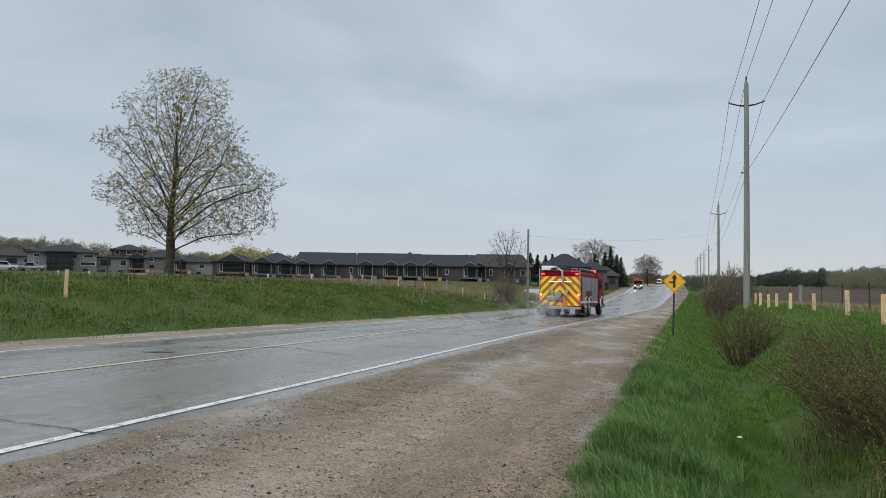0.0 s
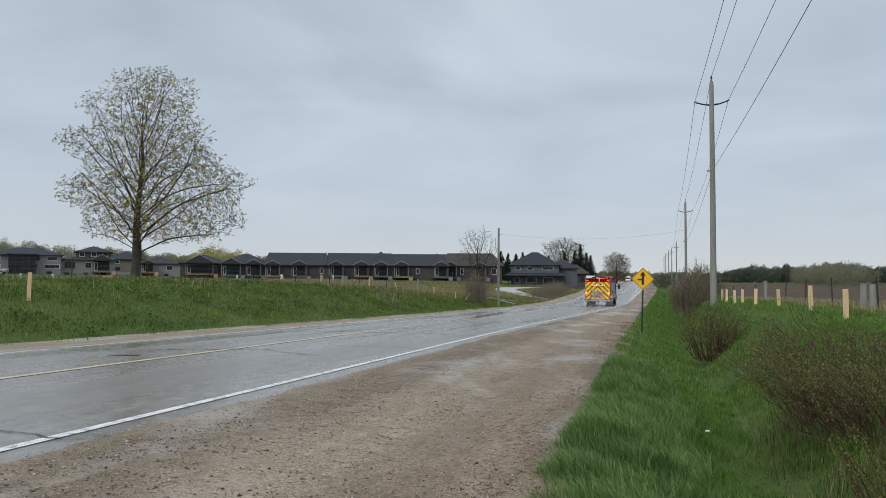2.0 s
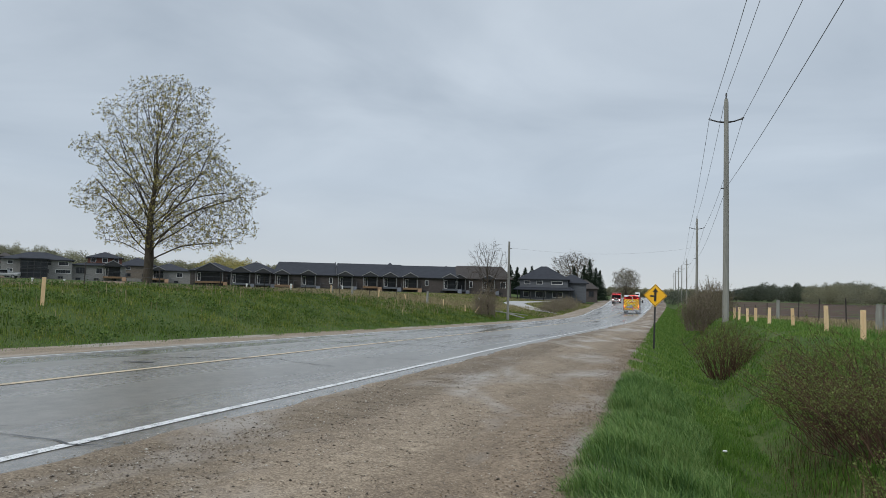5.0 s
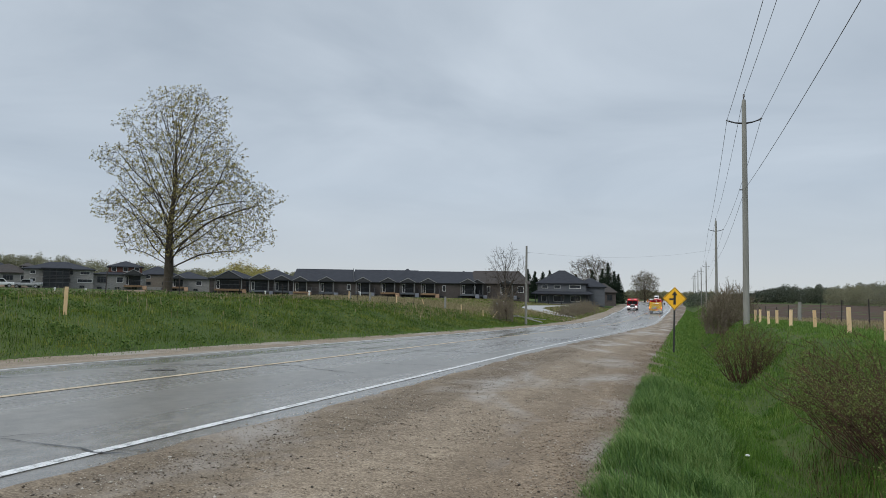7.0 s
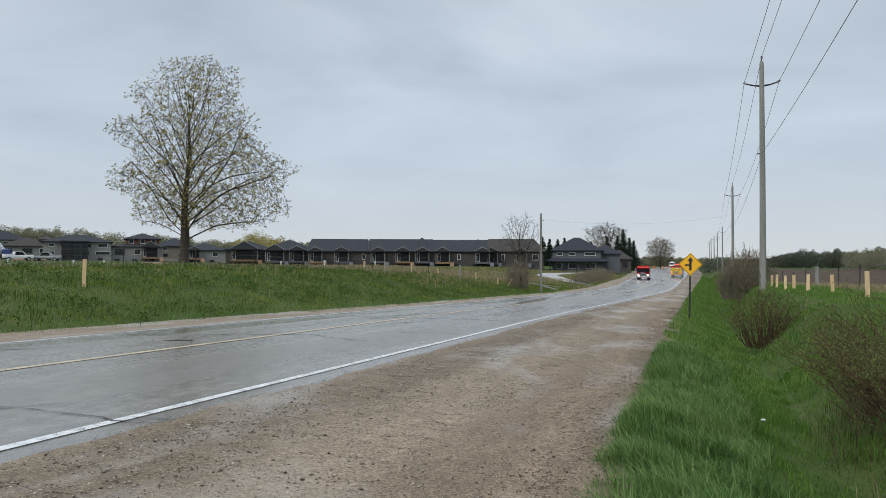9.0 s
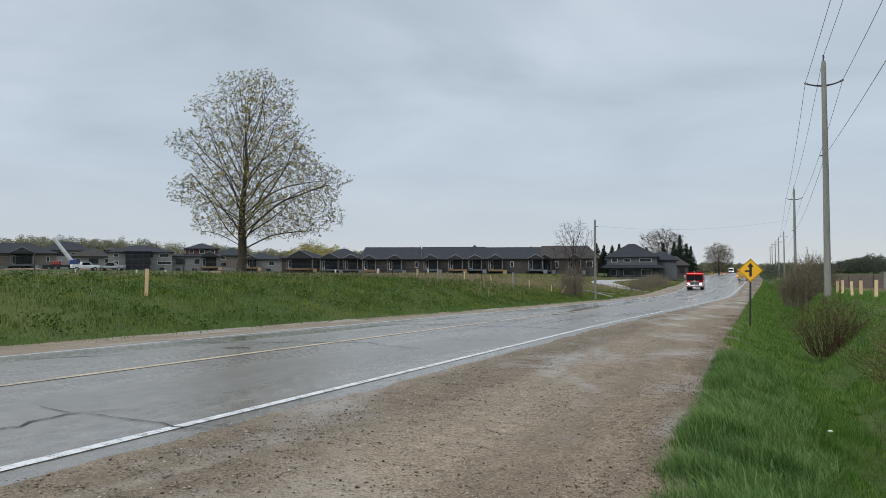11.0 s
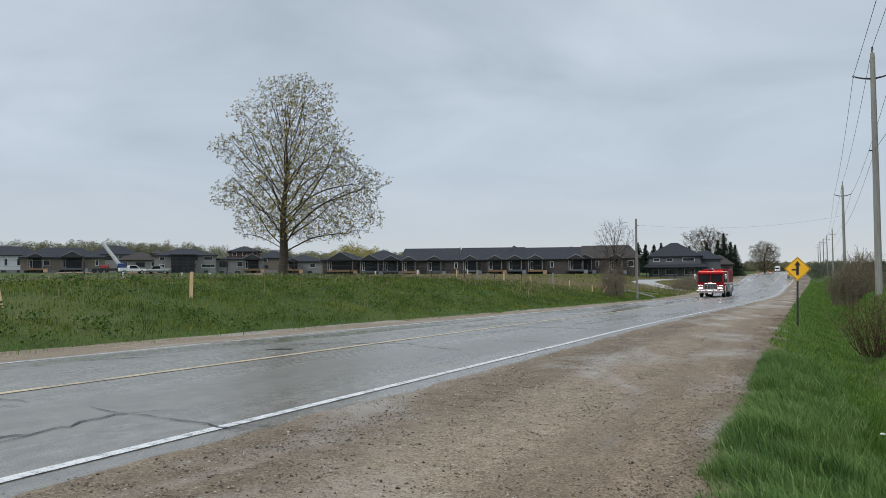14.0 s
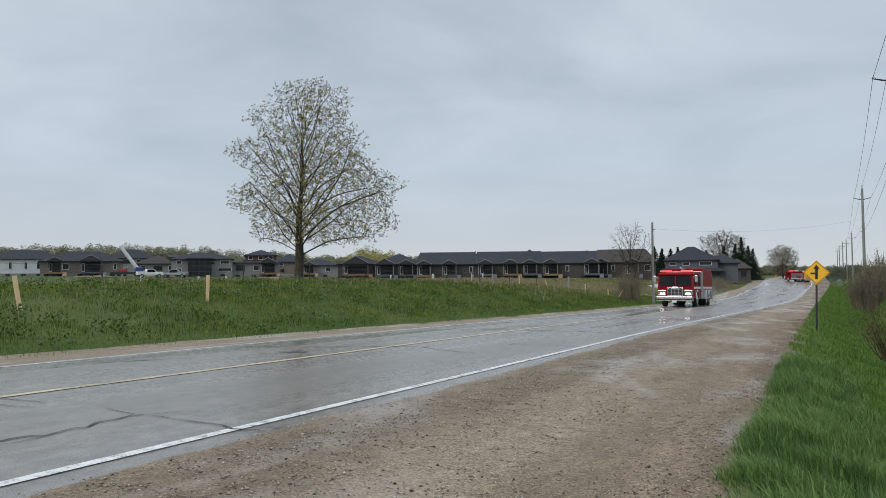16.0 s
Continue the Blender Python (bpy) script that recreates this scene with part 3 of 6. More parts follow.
def bare_tree(name, x, y, h, width, seed, label, mat_leaf=None, leaf_per=2, stems=18, tipr=0.010, leaf=0.1, n=1500, low=0.16, top=0.4):
    rng = np.random.default_rng(seed)
    z = ground_z(x, y)
    t = empty(name, pose(x, y, z - 0.05), label, "tree")
    k = h / 10
    prof = [(low * h, 0.2 * width), (0.35 * h, 0.48 * width), (0.6 * h, 0.5 * width), (0.85 * h, top * width), (h, 0.08 * width)]
    pts = envelope(rng, n, prof)
    start, par0 = scaffold(rng, prof, h * 0.85, low * h, stems, 0.3 * k, 0.0, None, (35, 68))
    nodes, par = grow(pts, start, 0.3 * k, 2.2 * k, 0.42 * k, 120, rng, up=0.25, parents=par0)
    V, F, tips, r = skeleton_mesh(nodes, par, tipr, 2.2, 0.025 * h)
    link_mesh("trunk", V, F, M["twig"], t, True)
    TV, TF, ends = [], [], []
    for i in tips:
        p = Vector(nodes[i])
        d0 = Vector(nodes[i] - nodes[par[i]]).normalized()
        for _ in range(3):
            d = (d0 + Vector(rng.normal(0, 0.5, 3)) + Vector((0, 0, 0.3))).normalized()
            e = p + d * rng.uniform(0.3, 0.8) * k
            tube_into(TV, TF, [p, e], [tipr * 0.9, tipr * 0.45], 3)
            ends.append(tuple(e))
    link_mesh("twig_spray", TV, TF, M["twig"], t)["kind"] = "stuff"
    if mat_leaf:
        leaf_cards(np.array(ends), rng, leaf_per, 0.25 * k, leaf, "crown", mat_leaf, t)
    return t


def conifer(x, y, h, w, seed):
    rng = np.random.default_rng(seed)
    t = empty("spruce_tree", pose(x, y, ground_z(x, y) - 0.1, 0, 0, seed * 37), "dark green spruce with a ragged pointed crown", "tree", "spruces by the house")
    V, F = [], []
    tube_into(V, F, [Vector((0, 0, 0)), Vector((0, 0, h * 0.5)), Vector((0, 0, h * 0.98))], [0.018 * h, 0.012 * h, 0.01], 6)
    link_mesh("trunk", V, F, M["twig"], t)
    cs, ax = [], []
    for z in np.arange(0.08 * h, h, 0.045 * h):
        r = w * 0.75 * (1 - z / h) + 0.03
        m = max(6, int(10 * r))
        for j in range(m):
            a = rng.uniform(0, 2 * math.pi)
            L = r * rng.uniform(0.6, 1.15)
            for s in np.arange(0.15, 1.0, 0.16):
                cs.append((L * s * math.cos(a), L * s * math.sin(a), z - 0.35 * L * s + 0.18 * L * s * s + rng.normal(0, 0.06)))
    leaf_cards(np.array(cs), rng, 5, 0.10 + 0.008 * w, 0.07 + 0.012 * w, "crown", M["needle"], t)
    return t


def shrub(name, x, y, h, w, seed, label, stems=60, leaves=6, mat=None, leaf=0.02, lean=(0, 0), zoff=0.0, spread=0.35, thick=0.008, single=False, wood=None):
    """Arching stems from a common base, forked, with small leaves along them."""
    rng = np.random.default_rng(seed)
    t = empty(name, pose(x, y, ground_z(x, y) - 0.06 + zoff), label, "shrub")
    V, F, pts = [], [], []
    for _ in range(stems):
        if single:
            V, F = [], []
        a = rng.uniform(0, 2 * math.pi)
        q = math.sqrt(rng.uniform(0, 1))
        base = Vector((q * w * spread * 0.5 * math.cos(a), q * w * spread * 0.5 * math.sin(a), 0))
        out = w * 0.5 * q * rng.uniform(0.7, 1.1)
        hh = h * rng.uniform(0.55, 1.0) * (1.05 - 0.35 * q * q)
        if single and rng.uniform(0, 1) < 0.22:
            hh, out = hh * 1.3, out * 1.3
        tipv = Vector((out * math.cos(a) + lean[0] * hh, out * math.sin(a) + lean[1] * hh, hh))
        mid = base.lerp(tipv, 0.45) + Vector((rng.normal(0, 0.06 * w), rng.normal(0, 0.06 * w), 0.12 * hh))
        ps = [base, base.lerp(mid, 0.5) + Vector(rng.normal(0, 0.02 * w, 3)), mid, mid.lerp(tipv, 0.55) + Vector(rng.normal(0, 0.03 * w, 3)), tipv]
        tube_into(V, F, ps, [thick, thick * 0.85, thick * 0.65, thick * 0.45, thick * 0.2], 4)
        for k in range(5):
            i = int(rng.integers(1, 4))
            p = ps[i].lerp(ps[i + 1], rng.uniform(0, 1))
            d = (ps[i + 1] - ps[i]).normalized()
            e = p + (d + Vector(rng.normal(0, 0.45, 3))).normalized() * h * rng.uniform(0.12, 0.32)
            tube_into(V, F, [p, p.lerp(e, 0.5) + Vector(rng.normal(0, 0.012 * h, 3)), e], [thick * 0.45, thick * 0.33, thick * 0.15], 3)
            for s in np.linspace(0.25, 1, leaves):
                pts.append(tuple(p.lerp(e, s)))
        for s in np.linspace(0.1, 1, leaves):
            pts.append(tuple(ps[3].lerp(ps[4], s)))
            pts.append(tuple(ps[2].lerp(ps[3], s)))
        if single:
            link_mesh("stem", V, F, wood or M["stem"], t)
    if not single:
        link_mesh("brushwood", V, F, wood or M["stem"], t)["kind"] = "stuff"
    leaf_cards(np.array(pts), rng, 2, 0.012 * h, leaf, "foliage", mat or M["willow"], t)
    return t


def far_woods(name, b0, b1, d, top_table, seed, mat, label, base_lift=0.0):
    """A belt of distant crowns; top_table gives the tree height by bearing."""
    rng = np.random.default_rng(seed)
    cs, sz = [], []
    b = b0
    while b < b1:
        dd = d * rng.uniform(0.94, 1.12)
        x, y = polar(b, dd)
        h = lerp(b, top_table) * rng.uniform(0.84, 1.03)
        w = rng.uniform(6.0, 13.0)
        z0 = ground_z(x, y) + base_lift
        n = int(700 + 90 * h)
        u = rng.normal(0, 1, (n, 3))
        u /= np.linalg.norm(u, axis=1)[:, None]
        rr = rng.uniform(0.45, 1.0, (n, 1)) ** 0.6
        lump = 1 + 0.22 * np.sin(4 * u[:, :1] + b * 9) * np.cos(5 * u[:, 2:3] + b)
        q = u * rr * lump * np.array((w / 2, w / 2, h * 0.5)) + np.array((x, y, z0 + h * 0.5))
        cs.append(q)
        b += math.degrees(w * rng.uniform(0.14, 0.3) / dd)
    cs = np.concatenate(cs)
    ob = leaf_cards(cs, rng, 1, 0.2, d * 0.00085, name, mat, None)
    return tagged(ob, label, "woods", kind="stuff")


big_maple()
x, y = polar(-12.62, 72)
bare_tree("bare_tree", x, y, 7.4, 4.4, 5, "small leafless tree behind a wooden roadside pole", tipr=0.010, n=420, stems=44, low=0.3)
shrub("roadside_thicket", x, y - 0.6, 3.1, 3.2, 7, "brown leafless thicket round a small tree", stems=150, leaves=3, mat=M["dullbud"], leaf=0.03, thick=0.014, spread=0.8, wood=M["greystem"])
x, y = polar(-6.15, 268)
bare_tree("bare_tree", x, y, 15.6, 16, 21, "broad grey oak with thin spring buds behind houses", M["dullbud"], 3, tipr=0.035, leaf=0.13, n=2300, top=0.42)
x, y = polar(-2.3, 330)
bare_tree("round_tree", x, y, 12.8, 11.4, 33, "round-crowned budding roadside tree near the crest", M["dullbud"], 8, tipr=0.035, leaf=0.12, n=1900, low=0.06, top=0.4)
for i, (b, d, h, w) in enumerate(((-4.95, 250, 13.2, 6.4), (-4.5, 252, 10.5, 5.6), (-4.2, 255, 9.8, 5.2), (-5.35, 258, 11.2, 6), (-6.1, 264, 10.8, 6),
                                  (-10.9, 262, 10.2, 6.5), (-10.35, 266, 9.6, 6.5), (-9.75, 262, 9.4, 6.5), (-9.25, 268, 10.2, 6.5), (-11.5, 270, 8.8, 6), (-8.7, 272, 9.8, 6), (-7.3, 270, 9.4, 6))):
    x, y = polar(b, d)
    conifer(x, y, h, w, 50 + i)
far_woods("left_woods", -66, -28, 430, [(-66, 14), (-55, 15), (-50, 17), (-46, 17), (-41, 14), (-37, 13), (-34, 11), (-28, 11)], 3, M["wood_far"], "hazy belt of budding woods behind houses")
far_woods("willow_woods", -33.5, -30.0, 330, [(-34, 10), (-32, 14), (-30, 9)], 4, M["bud"], "pale yellow-green budding trees behind rooftops")
far_woods("right_woods", 2.2, 34, 420, [(2.2, 4.5), (5.5, 6), (7, 9), (9, 10), (10.5, 9), (12, 10.5), (15, 9), (24, 10), (34, 10)], 6, M["wood_dark"], "dark belt of mixed woods beyond a field")
far_woods("pale_woods", 10.2, 14.5, 300, [(10, 6.5), (11.5, 8.5), (13.5, 8), (14.5, 6)], 8, M["wood_far"], "budding grey-green trees at a field edge")
far_woods("crest_woods", -3.6, 2.4, 560, [(-3.6, 7), (-1, 7.5), (1, 6), (2.4, 8)], 9, M["wood_far"], "low woods along the horizon beyond the crest")
far_woods("verge_trees", 1.0, 2.3, 240, [(1.0, 3.5), (1.6, 4.5), (2.3, 4)], 12, M["wood_dark"], "small brushy trees along the far verge")

# shrubs of the ditch
x, y = polar(4.5, 24)
shrub("ditch_shrub", x, y, 1.75, 2.3, 61, "upright twiggy shrub budding in the grassy ditch", stems=110, leaves=4, leaf=0.015, thick=0.010, spread=0.5, single=True)
x, y = polar(3.1, 48)
HEDGE = "grey-brown twiggy hedge bush on the ditch bank"
shrub("hedge_bush", x, y, 2.35, 2.9, 62, HEDGE, stems=230, leaves=4, leaf=0.03, mat=M["darkleaf"], thick=0.013, spread=0.8, wood=M["greystem"])
shrub("hedge_bush", x + 0.7, y + 5, 2.5, 3.0, 63, HEDGE, stems=220, leaves=4, leaf=0.03, mat=M["darkleaf"], thick=0.014, spread=0.8, wood=M["greystem"])
LW = "wide willow shrub with red-brown leaning twigs and small leaves"
for x, y, h, w, seed, n, lean in ((2.4, 10.8, 1.0, 2.1, 64, 120, -0.75), (2.35, 9.7, 0.9, 1.8, 65, 100, -0.85), (2.75, 12.2, 0.95, 2.2, 66, 90, -0.5), (2.45, 8.7, 0.9, 1.3, 69, 50, -0.6), (1.95, 7.0, 0.75, 0.8, 67, 22, -0.4)):
    shrub("willow_shrub", x, y, h, w, seed, LW, stems=n, leaves=4, leaf=0.012, thick=0.0065, lean=(lean, 0.0), spread=0.75, single=True)
# dry brush beside the far road and its side drive
for i, (b, d, h, w) in enumerate(((-8.1, 112, 1.2, 3.4), (-7.9, 118, 1.6, 4.0), (-7.5, 124, 2.0, 4.5), (-7.0, 134, 2.2, 4.5), (-6.6, 146, 2.6, 5.0), (-6.9, 150, 2.6, 5.0), (-6.2, 160, 2.6, 5.0), (-7.8, 140, 1.6, 4.0))):
    x, y = polar(b, d)
    shrub("dry_brush", x, y, h, w, 80 + i, "low grey-brown leafless brush beside the road", stems=70, leaves=2, leaf=0.05, mat=M["dullbud"], thick=0.02, spread=0.8, wood=M["greystem"])


# ---------------------------------------------------------------- houses
M["shingle"] = material("dark_shingles", [(0.3, (0.018, 0.020, 0.026)), (0.7, (0.040, 0.043, 0.052))], scale=0.8, fine=9, rough=0.85, bump=0.3, stretch=(1, 1, 3), spec=0.3)
M["shingle_brown"] = material("brown_shingles", [(0.3, (0.032, 0.028, 0.026)), (0.7, (0.065, 0.055, 0.049))], scale=0.8, fine=9, rough=0.85, bump=0.3, stretch=(1, 1, 3), spec=0.3)
M["wall_brown"] = material("dark_brown_brick", [(0.3, (0.052, 0.046, 0.044)), (0.7, (0.115, 0.10, 0.094))], scale=1.2, fine=12, rough=0.9, bump=0.3, stretch=(1, 1, 3), spec=0.2)
M["wall_grey"] = material("grey_stone_cladding", [(0.3, (0.17, 0.165, 0.158)), (0.7, (0.34, 0.33, 0.315))], scale=1.6, fine=10, rough=0.9, bump=0.3, stretch=(1, 1, 2.5), spec=0.2)
M["wall_tan"] = material("tan_brick", [(0.3, (0.13, 0.11, 0.09)), (0.7, (0.26, 0.22, 0.18))], scale=1.6, fine=10, rough=0.9, bump=0.3, stretch=(1, 1, 2.5), spec=0.2)
M["wall_red"] = material("red_brown_brick", [(0.3, (0.10, 0.045, 0.035)), (0.7, (0.17, 0.085, 0.065))], scale=1.6, fine=10, rough=0.9, bump=0.3, stretch=(1, 1, 2.5), spec=0.2)
M["wall_slate"] = material("slate_grey_siding", [(0.3, (0.075, 0.08, 0.09)), (0.7, (0.13, 0.14, 0.155))], scale=0.8, fine=10, rough=0.8, bump=0.3, stretch=(0.3, 0.3, 6), spec=0.3)
M["wall_pale"] = material("pale_panel", [(0.3, (0.5, 0.51, 0.52)), (0.7, (0.68, 0.69, 0.7))], scale=0.8, fine=10, rough=0.8, spec=0.3)
M["trim_dark"] = two("dark_trim_paint", (0.018, 0.018, 0.02), (0.035, 0.035, 0.038), scale=5, rough=0.5)
M["trim_white"] = two("white_trim_paint", (0.62, 0.62, 0.61), (0.75, 0.75, 0.74), scale=5, rough=0.5)
M["post_grey"] = two("grey_post_paint", (0.17, 0.17, 0.17), (0.26, 0.26, 0.255), scale=5, rough=0.6)
M["glass"] = two("dark_window_glass", (0.012, 0.014, 0.017), (0.03, 0.034, 0.04), scale=0.6, rough=0.3, spec=0.3)
M["deck"] = material("new_deck_wood", [(0.3, (0.16, 0.10, 0.06)), (0.7, (0.30, 0.20, 0.12))], scale=1.5, fine=14, rough=0.8, stretch=(1, 1, 8), per_object=0.2, spec=0.2)


def hip_roof(bm, w, d, z, rise, over=0.5, ridge=None):
    a, b = w / 2 + over, d / 2 + over
    k = max(0.15, a - b) if ridge is None else ridge
    lo = [bm.verts.new(p) for p in ((-a, -b, z), (a, -b, z), (a, b, z), (-a, b, z))]
    lo2 = [bm.verts.new((v.co.x, v.co.y, z - 0.18)) for v in lo]
    r0, r1 = bm.verts.new((-k, 0, z + rise)), bm.verts.new((k, 0, z + rise))
    for f in ((lo[0], lo[1], r1, r0), (lo[1], lo[2], r1), (lo[2], lo[3], r0, r1), (lo[3], lo[0], r0), lo2[::-1]):
        bm.faces.new(f)
    for i in range(4):
        bm.faces.new((lo2[i], lo2[(i + 1) % 4], lo[(i + 1) % 4], lo[i]))
    return bm


def gable_roof(bm, w, y0, y1, z, rise, over=0.3):
    a = w / 2 + over
    return prism(bm, [(-a, z - 0.15), (a, z - 0.15), (a, z), (0, z + rise), (-a, z)], "y", y0, y1)


def add_window(parent, x, y, z, w, h, trim, divide=2):
    """A framed window on a wall that faces -y: the frame stands proud, the panes sit back in it."""
    bm = bmesh.new()
    t = 0.09
    for a, b, c, e in ((x - w / 2, x + w / 2, z, z + t), (x - w / 2, x + w / 2, z + h - t, z + h), (x - w / 2, x - w / 2 + t, z + t, z + h - t), (x + w / 2 - t, x + w / 2, z + t, z + h - t)):
        box(bm, a, b, y - 0.10, y + 0.02, c, e)
    win = part("window", bm, trim, parent)
    n = divide
    pw = (w - 2 * t) / n
    for i in range(n):
        x0 = x - w / 2 + t + i * pw
        part("pane", one_box(x0 + 0.02, x0 + pw - 0.02, y - 0.035, y - 0.01, z + t, z + h - t), M["glass"], win)
    return win


def porch(parent, x, y, w, z_deck, z_eave, deep, roof_mat, deck_mat, gable=True):
    """A covered deck: posts, rail, deck and a small gable."""
    part("deck", one_box(x - w / 2, x + w / 2, y - deep, y + 0.02, z_deck - 0.45, z_deck), deck_mat, parent)
    for sx in (-1, 1):
        part("porch_post", one_box(x + sx * (w / 2 - 0.12) - 0.08, x + sx * (w / 2 - 0.12) + 0.08, y - deep + 0.02, y - deep + 0.24, z_deck, z_eave), M["post_grey"], parent)
    bm = bmesh.new()
    box(bm, x - w / 2 + 0.2, x + w / 2 - 0.2, y - deep + 0.06, y - deep + 0.12, z_deck + 0.95, z_deck + 1.05)
    for i in range(7):
        u = x - w / 2 + 0.3 + i * (w - 0.6) / 6
        box(bm, u - 0.02, u + 0.02, y - deep + 0.07, y - deep + 0.11, z_deck, z_deck + 0.95)
    part("railing", bm, M["trim_dark"], parent)
    door = part("patio_door", one_box(x - w / 2 + 0.45, x - w / 2 + 1.15, y - 0.13, y - 0.07, z_deck + 0.02, z_deck + 2.1), M["trim_white"], parent)
    part("pane", one_box(x - w / 2 + 0.55, x - w / 2 + 1.05, y - 0.15, y - 0.131, z_deck + 0.15, z_deck + 1.98), M["glass"], door)
    stair = part("stair", prism(bmesh.new(), [(y - deep, z_deck - 0.1), (y - deep, z_deck - 0.4), (y - deep - 1.5, 0.0), (y - deep - 1.5, 0.25)], "x", x + w / 2 + 0.05, x + w / 2 + 1.0), deck_mat, parent)
    part("handrail", rod(bmesh.new(), (x + w / 2 + 1.0, y - deep, z_deck + 0.95), (x + w / 2 + 1.0, y - deep - 1.5, 1.1), 0.05, 0.05, 6), M["trim_dark"], stair)
    part("opening", one_box(x - w / 2 + 0.4, x + w / 2 - 0.4, y - 0.06, y + 0.02, z_deck, z_eave - 0.25), M["glass"], parent)
    if gable:
        bm = gable_roof(bmesh.new(), w, y - deep - 0.35, y + 2.2, z_eave, w * 0.3)
        bmesh.ops.transform(bm, matrix=Matrix.Translation((x, 0, 0)), verts=bm.verts)
        part("porch_gable", bm, roof_mat, parent)
        bm = prism(bmesh.new(), [(x - w / 2, z_eave + 0.02), (x + w / 2, z_eave + 0.02), (x, z_eave + w * 0.26)], "y", y - deep - 0.40, y - deep - 0.36)
        part("gable_end", bm, M["trim_dark"], parent)
        for sx in (-1, 1):
            e, yq = w / 2 + 0.3, y - deep - 0.42
            bm = prism(bmesh.new(), [(x + sx * e, z_eave - 0.02), (x + sx * e, z_eave + 0.1), (x, z_eave + w * 0.3 + 0.16), (x, z_eave + w * 0.3 - 0.06)], "y", yq - 0.05, yq)
            part("rake_board", bm, M["post_grey"], parent)


def house(b0, b1, d, eave, ridge, wall, roof, label, storeys=1, depth=11.0, porches=(), win=1.5, upper=None, trim=None, ridge_half=None, plinth=0.9, stone=None, screen=None, hips=(), firewall=None):
    """A house that fills the bearings b0 to b1 at d metres and turns its front to the road; eave and ridge are heights over the datum."""
    rng = random.Random(int(abs(b0) * 1000))
    bm_ = (b0 + b1) / 2
    x, y = polar(bm_, d)
    z = ground_z(x, y) - 0.15
    w = d * radians(b1 - b0)
    h = eave - z
    t = empty("house", pose(x, y, z, 0, 0, -bm_), label, "house", "houses along the field")
    trim = trim or M["trim_dark"]
    yf = -depth / 2
    part("foundation", one_box(-w / 2 - 0.05, w / 2 + 0.05, yf - 0.05, -yf + 0.05, -0.6, plinth), stone or (wall if wall is M["wall_brown"] else M["wall_grey"]), t)
    part("wall", one_box(-w / 2, w / 2, yf, -yf, plinth, h), wall, t)
    part("roof", hip_roof(bmesh.new(), w, depth, h, ridge - eave, 0.55, ridge_half), roof, t)
    per = (h - plinth) / storeys
    for px, pw in porches:
        porch(t, px * w, yf, pw, plinth + 0.35, h - 0.1 if storeys == 1 else plinth + per, 2.6, roof, M["deck"] if rng.random() < 0.4 else M["wall_slate"])
    for hx, hw, hr in hips:
        bm = hip_roof(bmesh.new(), hw, depth - 0.6, h + 0.05, ridge - eave + hr, 0.4)
        bmesh.ops.transform(bm, matrix=Matrix.Translation((hx * w, 0, 0)), verts=bm.verts)
        part("cross_roof", bm, roof, t)
    if firewall is not None:
        q = ridge - eave
        part("firewall", prism(bmesh.new(), [(yf - 0.6, h - 0.1), (yf - 0.6, h + 0.22), (0, h + q + 0.28), (-yf + 0.6, h + 0.22), (-yf + 0.6, h - 0.1), (0, h + q - 0.1)], "x", firewall * w - 0.08, firewall * w + 0.08), M["trim_dark"], t)
    if screen:
        # two-storey screened deck: black frame, dark mesh set back between the posts
        sx0, sw = screen[0] * w, screen[1]
        part("screen_mesh", one_box(sx0 - sw / 2 + 0.1, sx0 + sw / 2 - 0.1, yf - 2.5, yf + 0.02, 0.25, h - 0.15), M["glass"], t)
        for k in range(5):
            u = sx0 - sw / 2 + k * sw / 4
            part("screen_post", one_box(u - 0.1, u + 0.1, yf - 2.7, yf - 2.52, 0, h - 0.1), M["trim_dark"], t)
        for zz in (0.2, h * 0.47, h * 0.62, h - 0.25):
            part("screen_rail", one_box(sx0 - sw / 2 - 0.1, sx0 + sw / 2 + 0.1, yf - 2.66, yf - 2.54, zz, zz + 0.2), M["trim_dark"], t)
        part("screen_roof", one_box(sx0 - sw / 2 - 0.5, sx0 + sw / 2 + 0.5, yf - 3.1, yf + 0.3, h - 0.1, h + 0.12), roof, t)
    n = max(2, int(w / 3.6))
    for s in range(storeys):
        for i in range(n):
            wx = -w / 2 + (i + 0.5) * w / n
            if any(abs(wx - px * w) < pw / 2 + 0.6 for px, pw in porches) and s == 0:
                continue
            ww = win * rng.choice((0.55, 0.8, 1.0, 1.0, 1.5))
            add_window(t, wx, yf, plinth + s * per + per * 0.3, ww, per * 0.48, M["trim_white"] if rng.random() < 0.6 else trim, 2 if ww < 1.9 else 3)
    if plinth > 0.8:
        for i in range(n):
            wx = -w / 2 + (i + 0.35) * w / n
            add_window(t, wx, yf - 0.05, 0.2, 1.1, 0.55, trim, 2)
    if upper:
        ux, uw, uh, umat, ur = upper
        part("upper_wall", one_box(ux * w - uw / 2, ux * w + uw / 2, yf + 2.2, -yf - 1.0, h + 0.1, h + uh), umat, t)
        bm = hip_roof(bmesh.new(), uw, depth - 3.2, h + uh, ur, 0.5)
        bmesh.ops.transform(bm, matrix=Matrix.Translation((ux * w, 0.6, 0)), verts=bm.verts)
        part("upper_roof", bm, roof, t)
        for i in range(max(2, int(uw / 2.6))):
            add_window(t, ux * w - uw / 2 + (i + 0.5) * uw / max(2, int(uw / 2.6)), yf + 2.2, h + 0.75, 1.2, 1.1, M["trim_white"], 2)
    return t


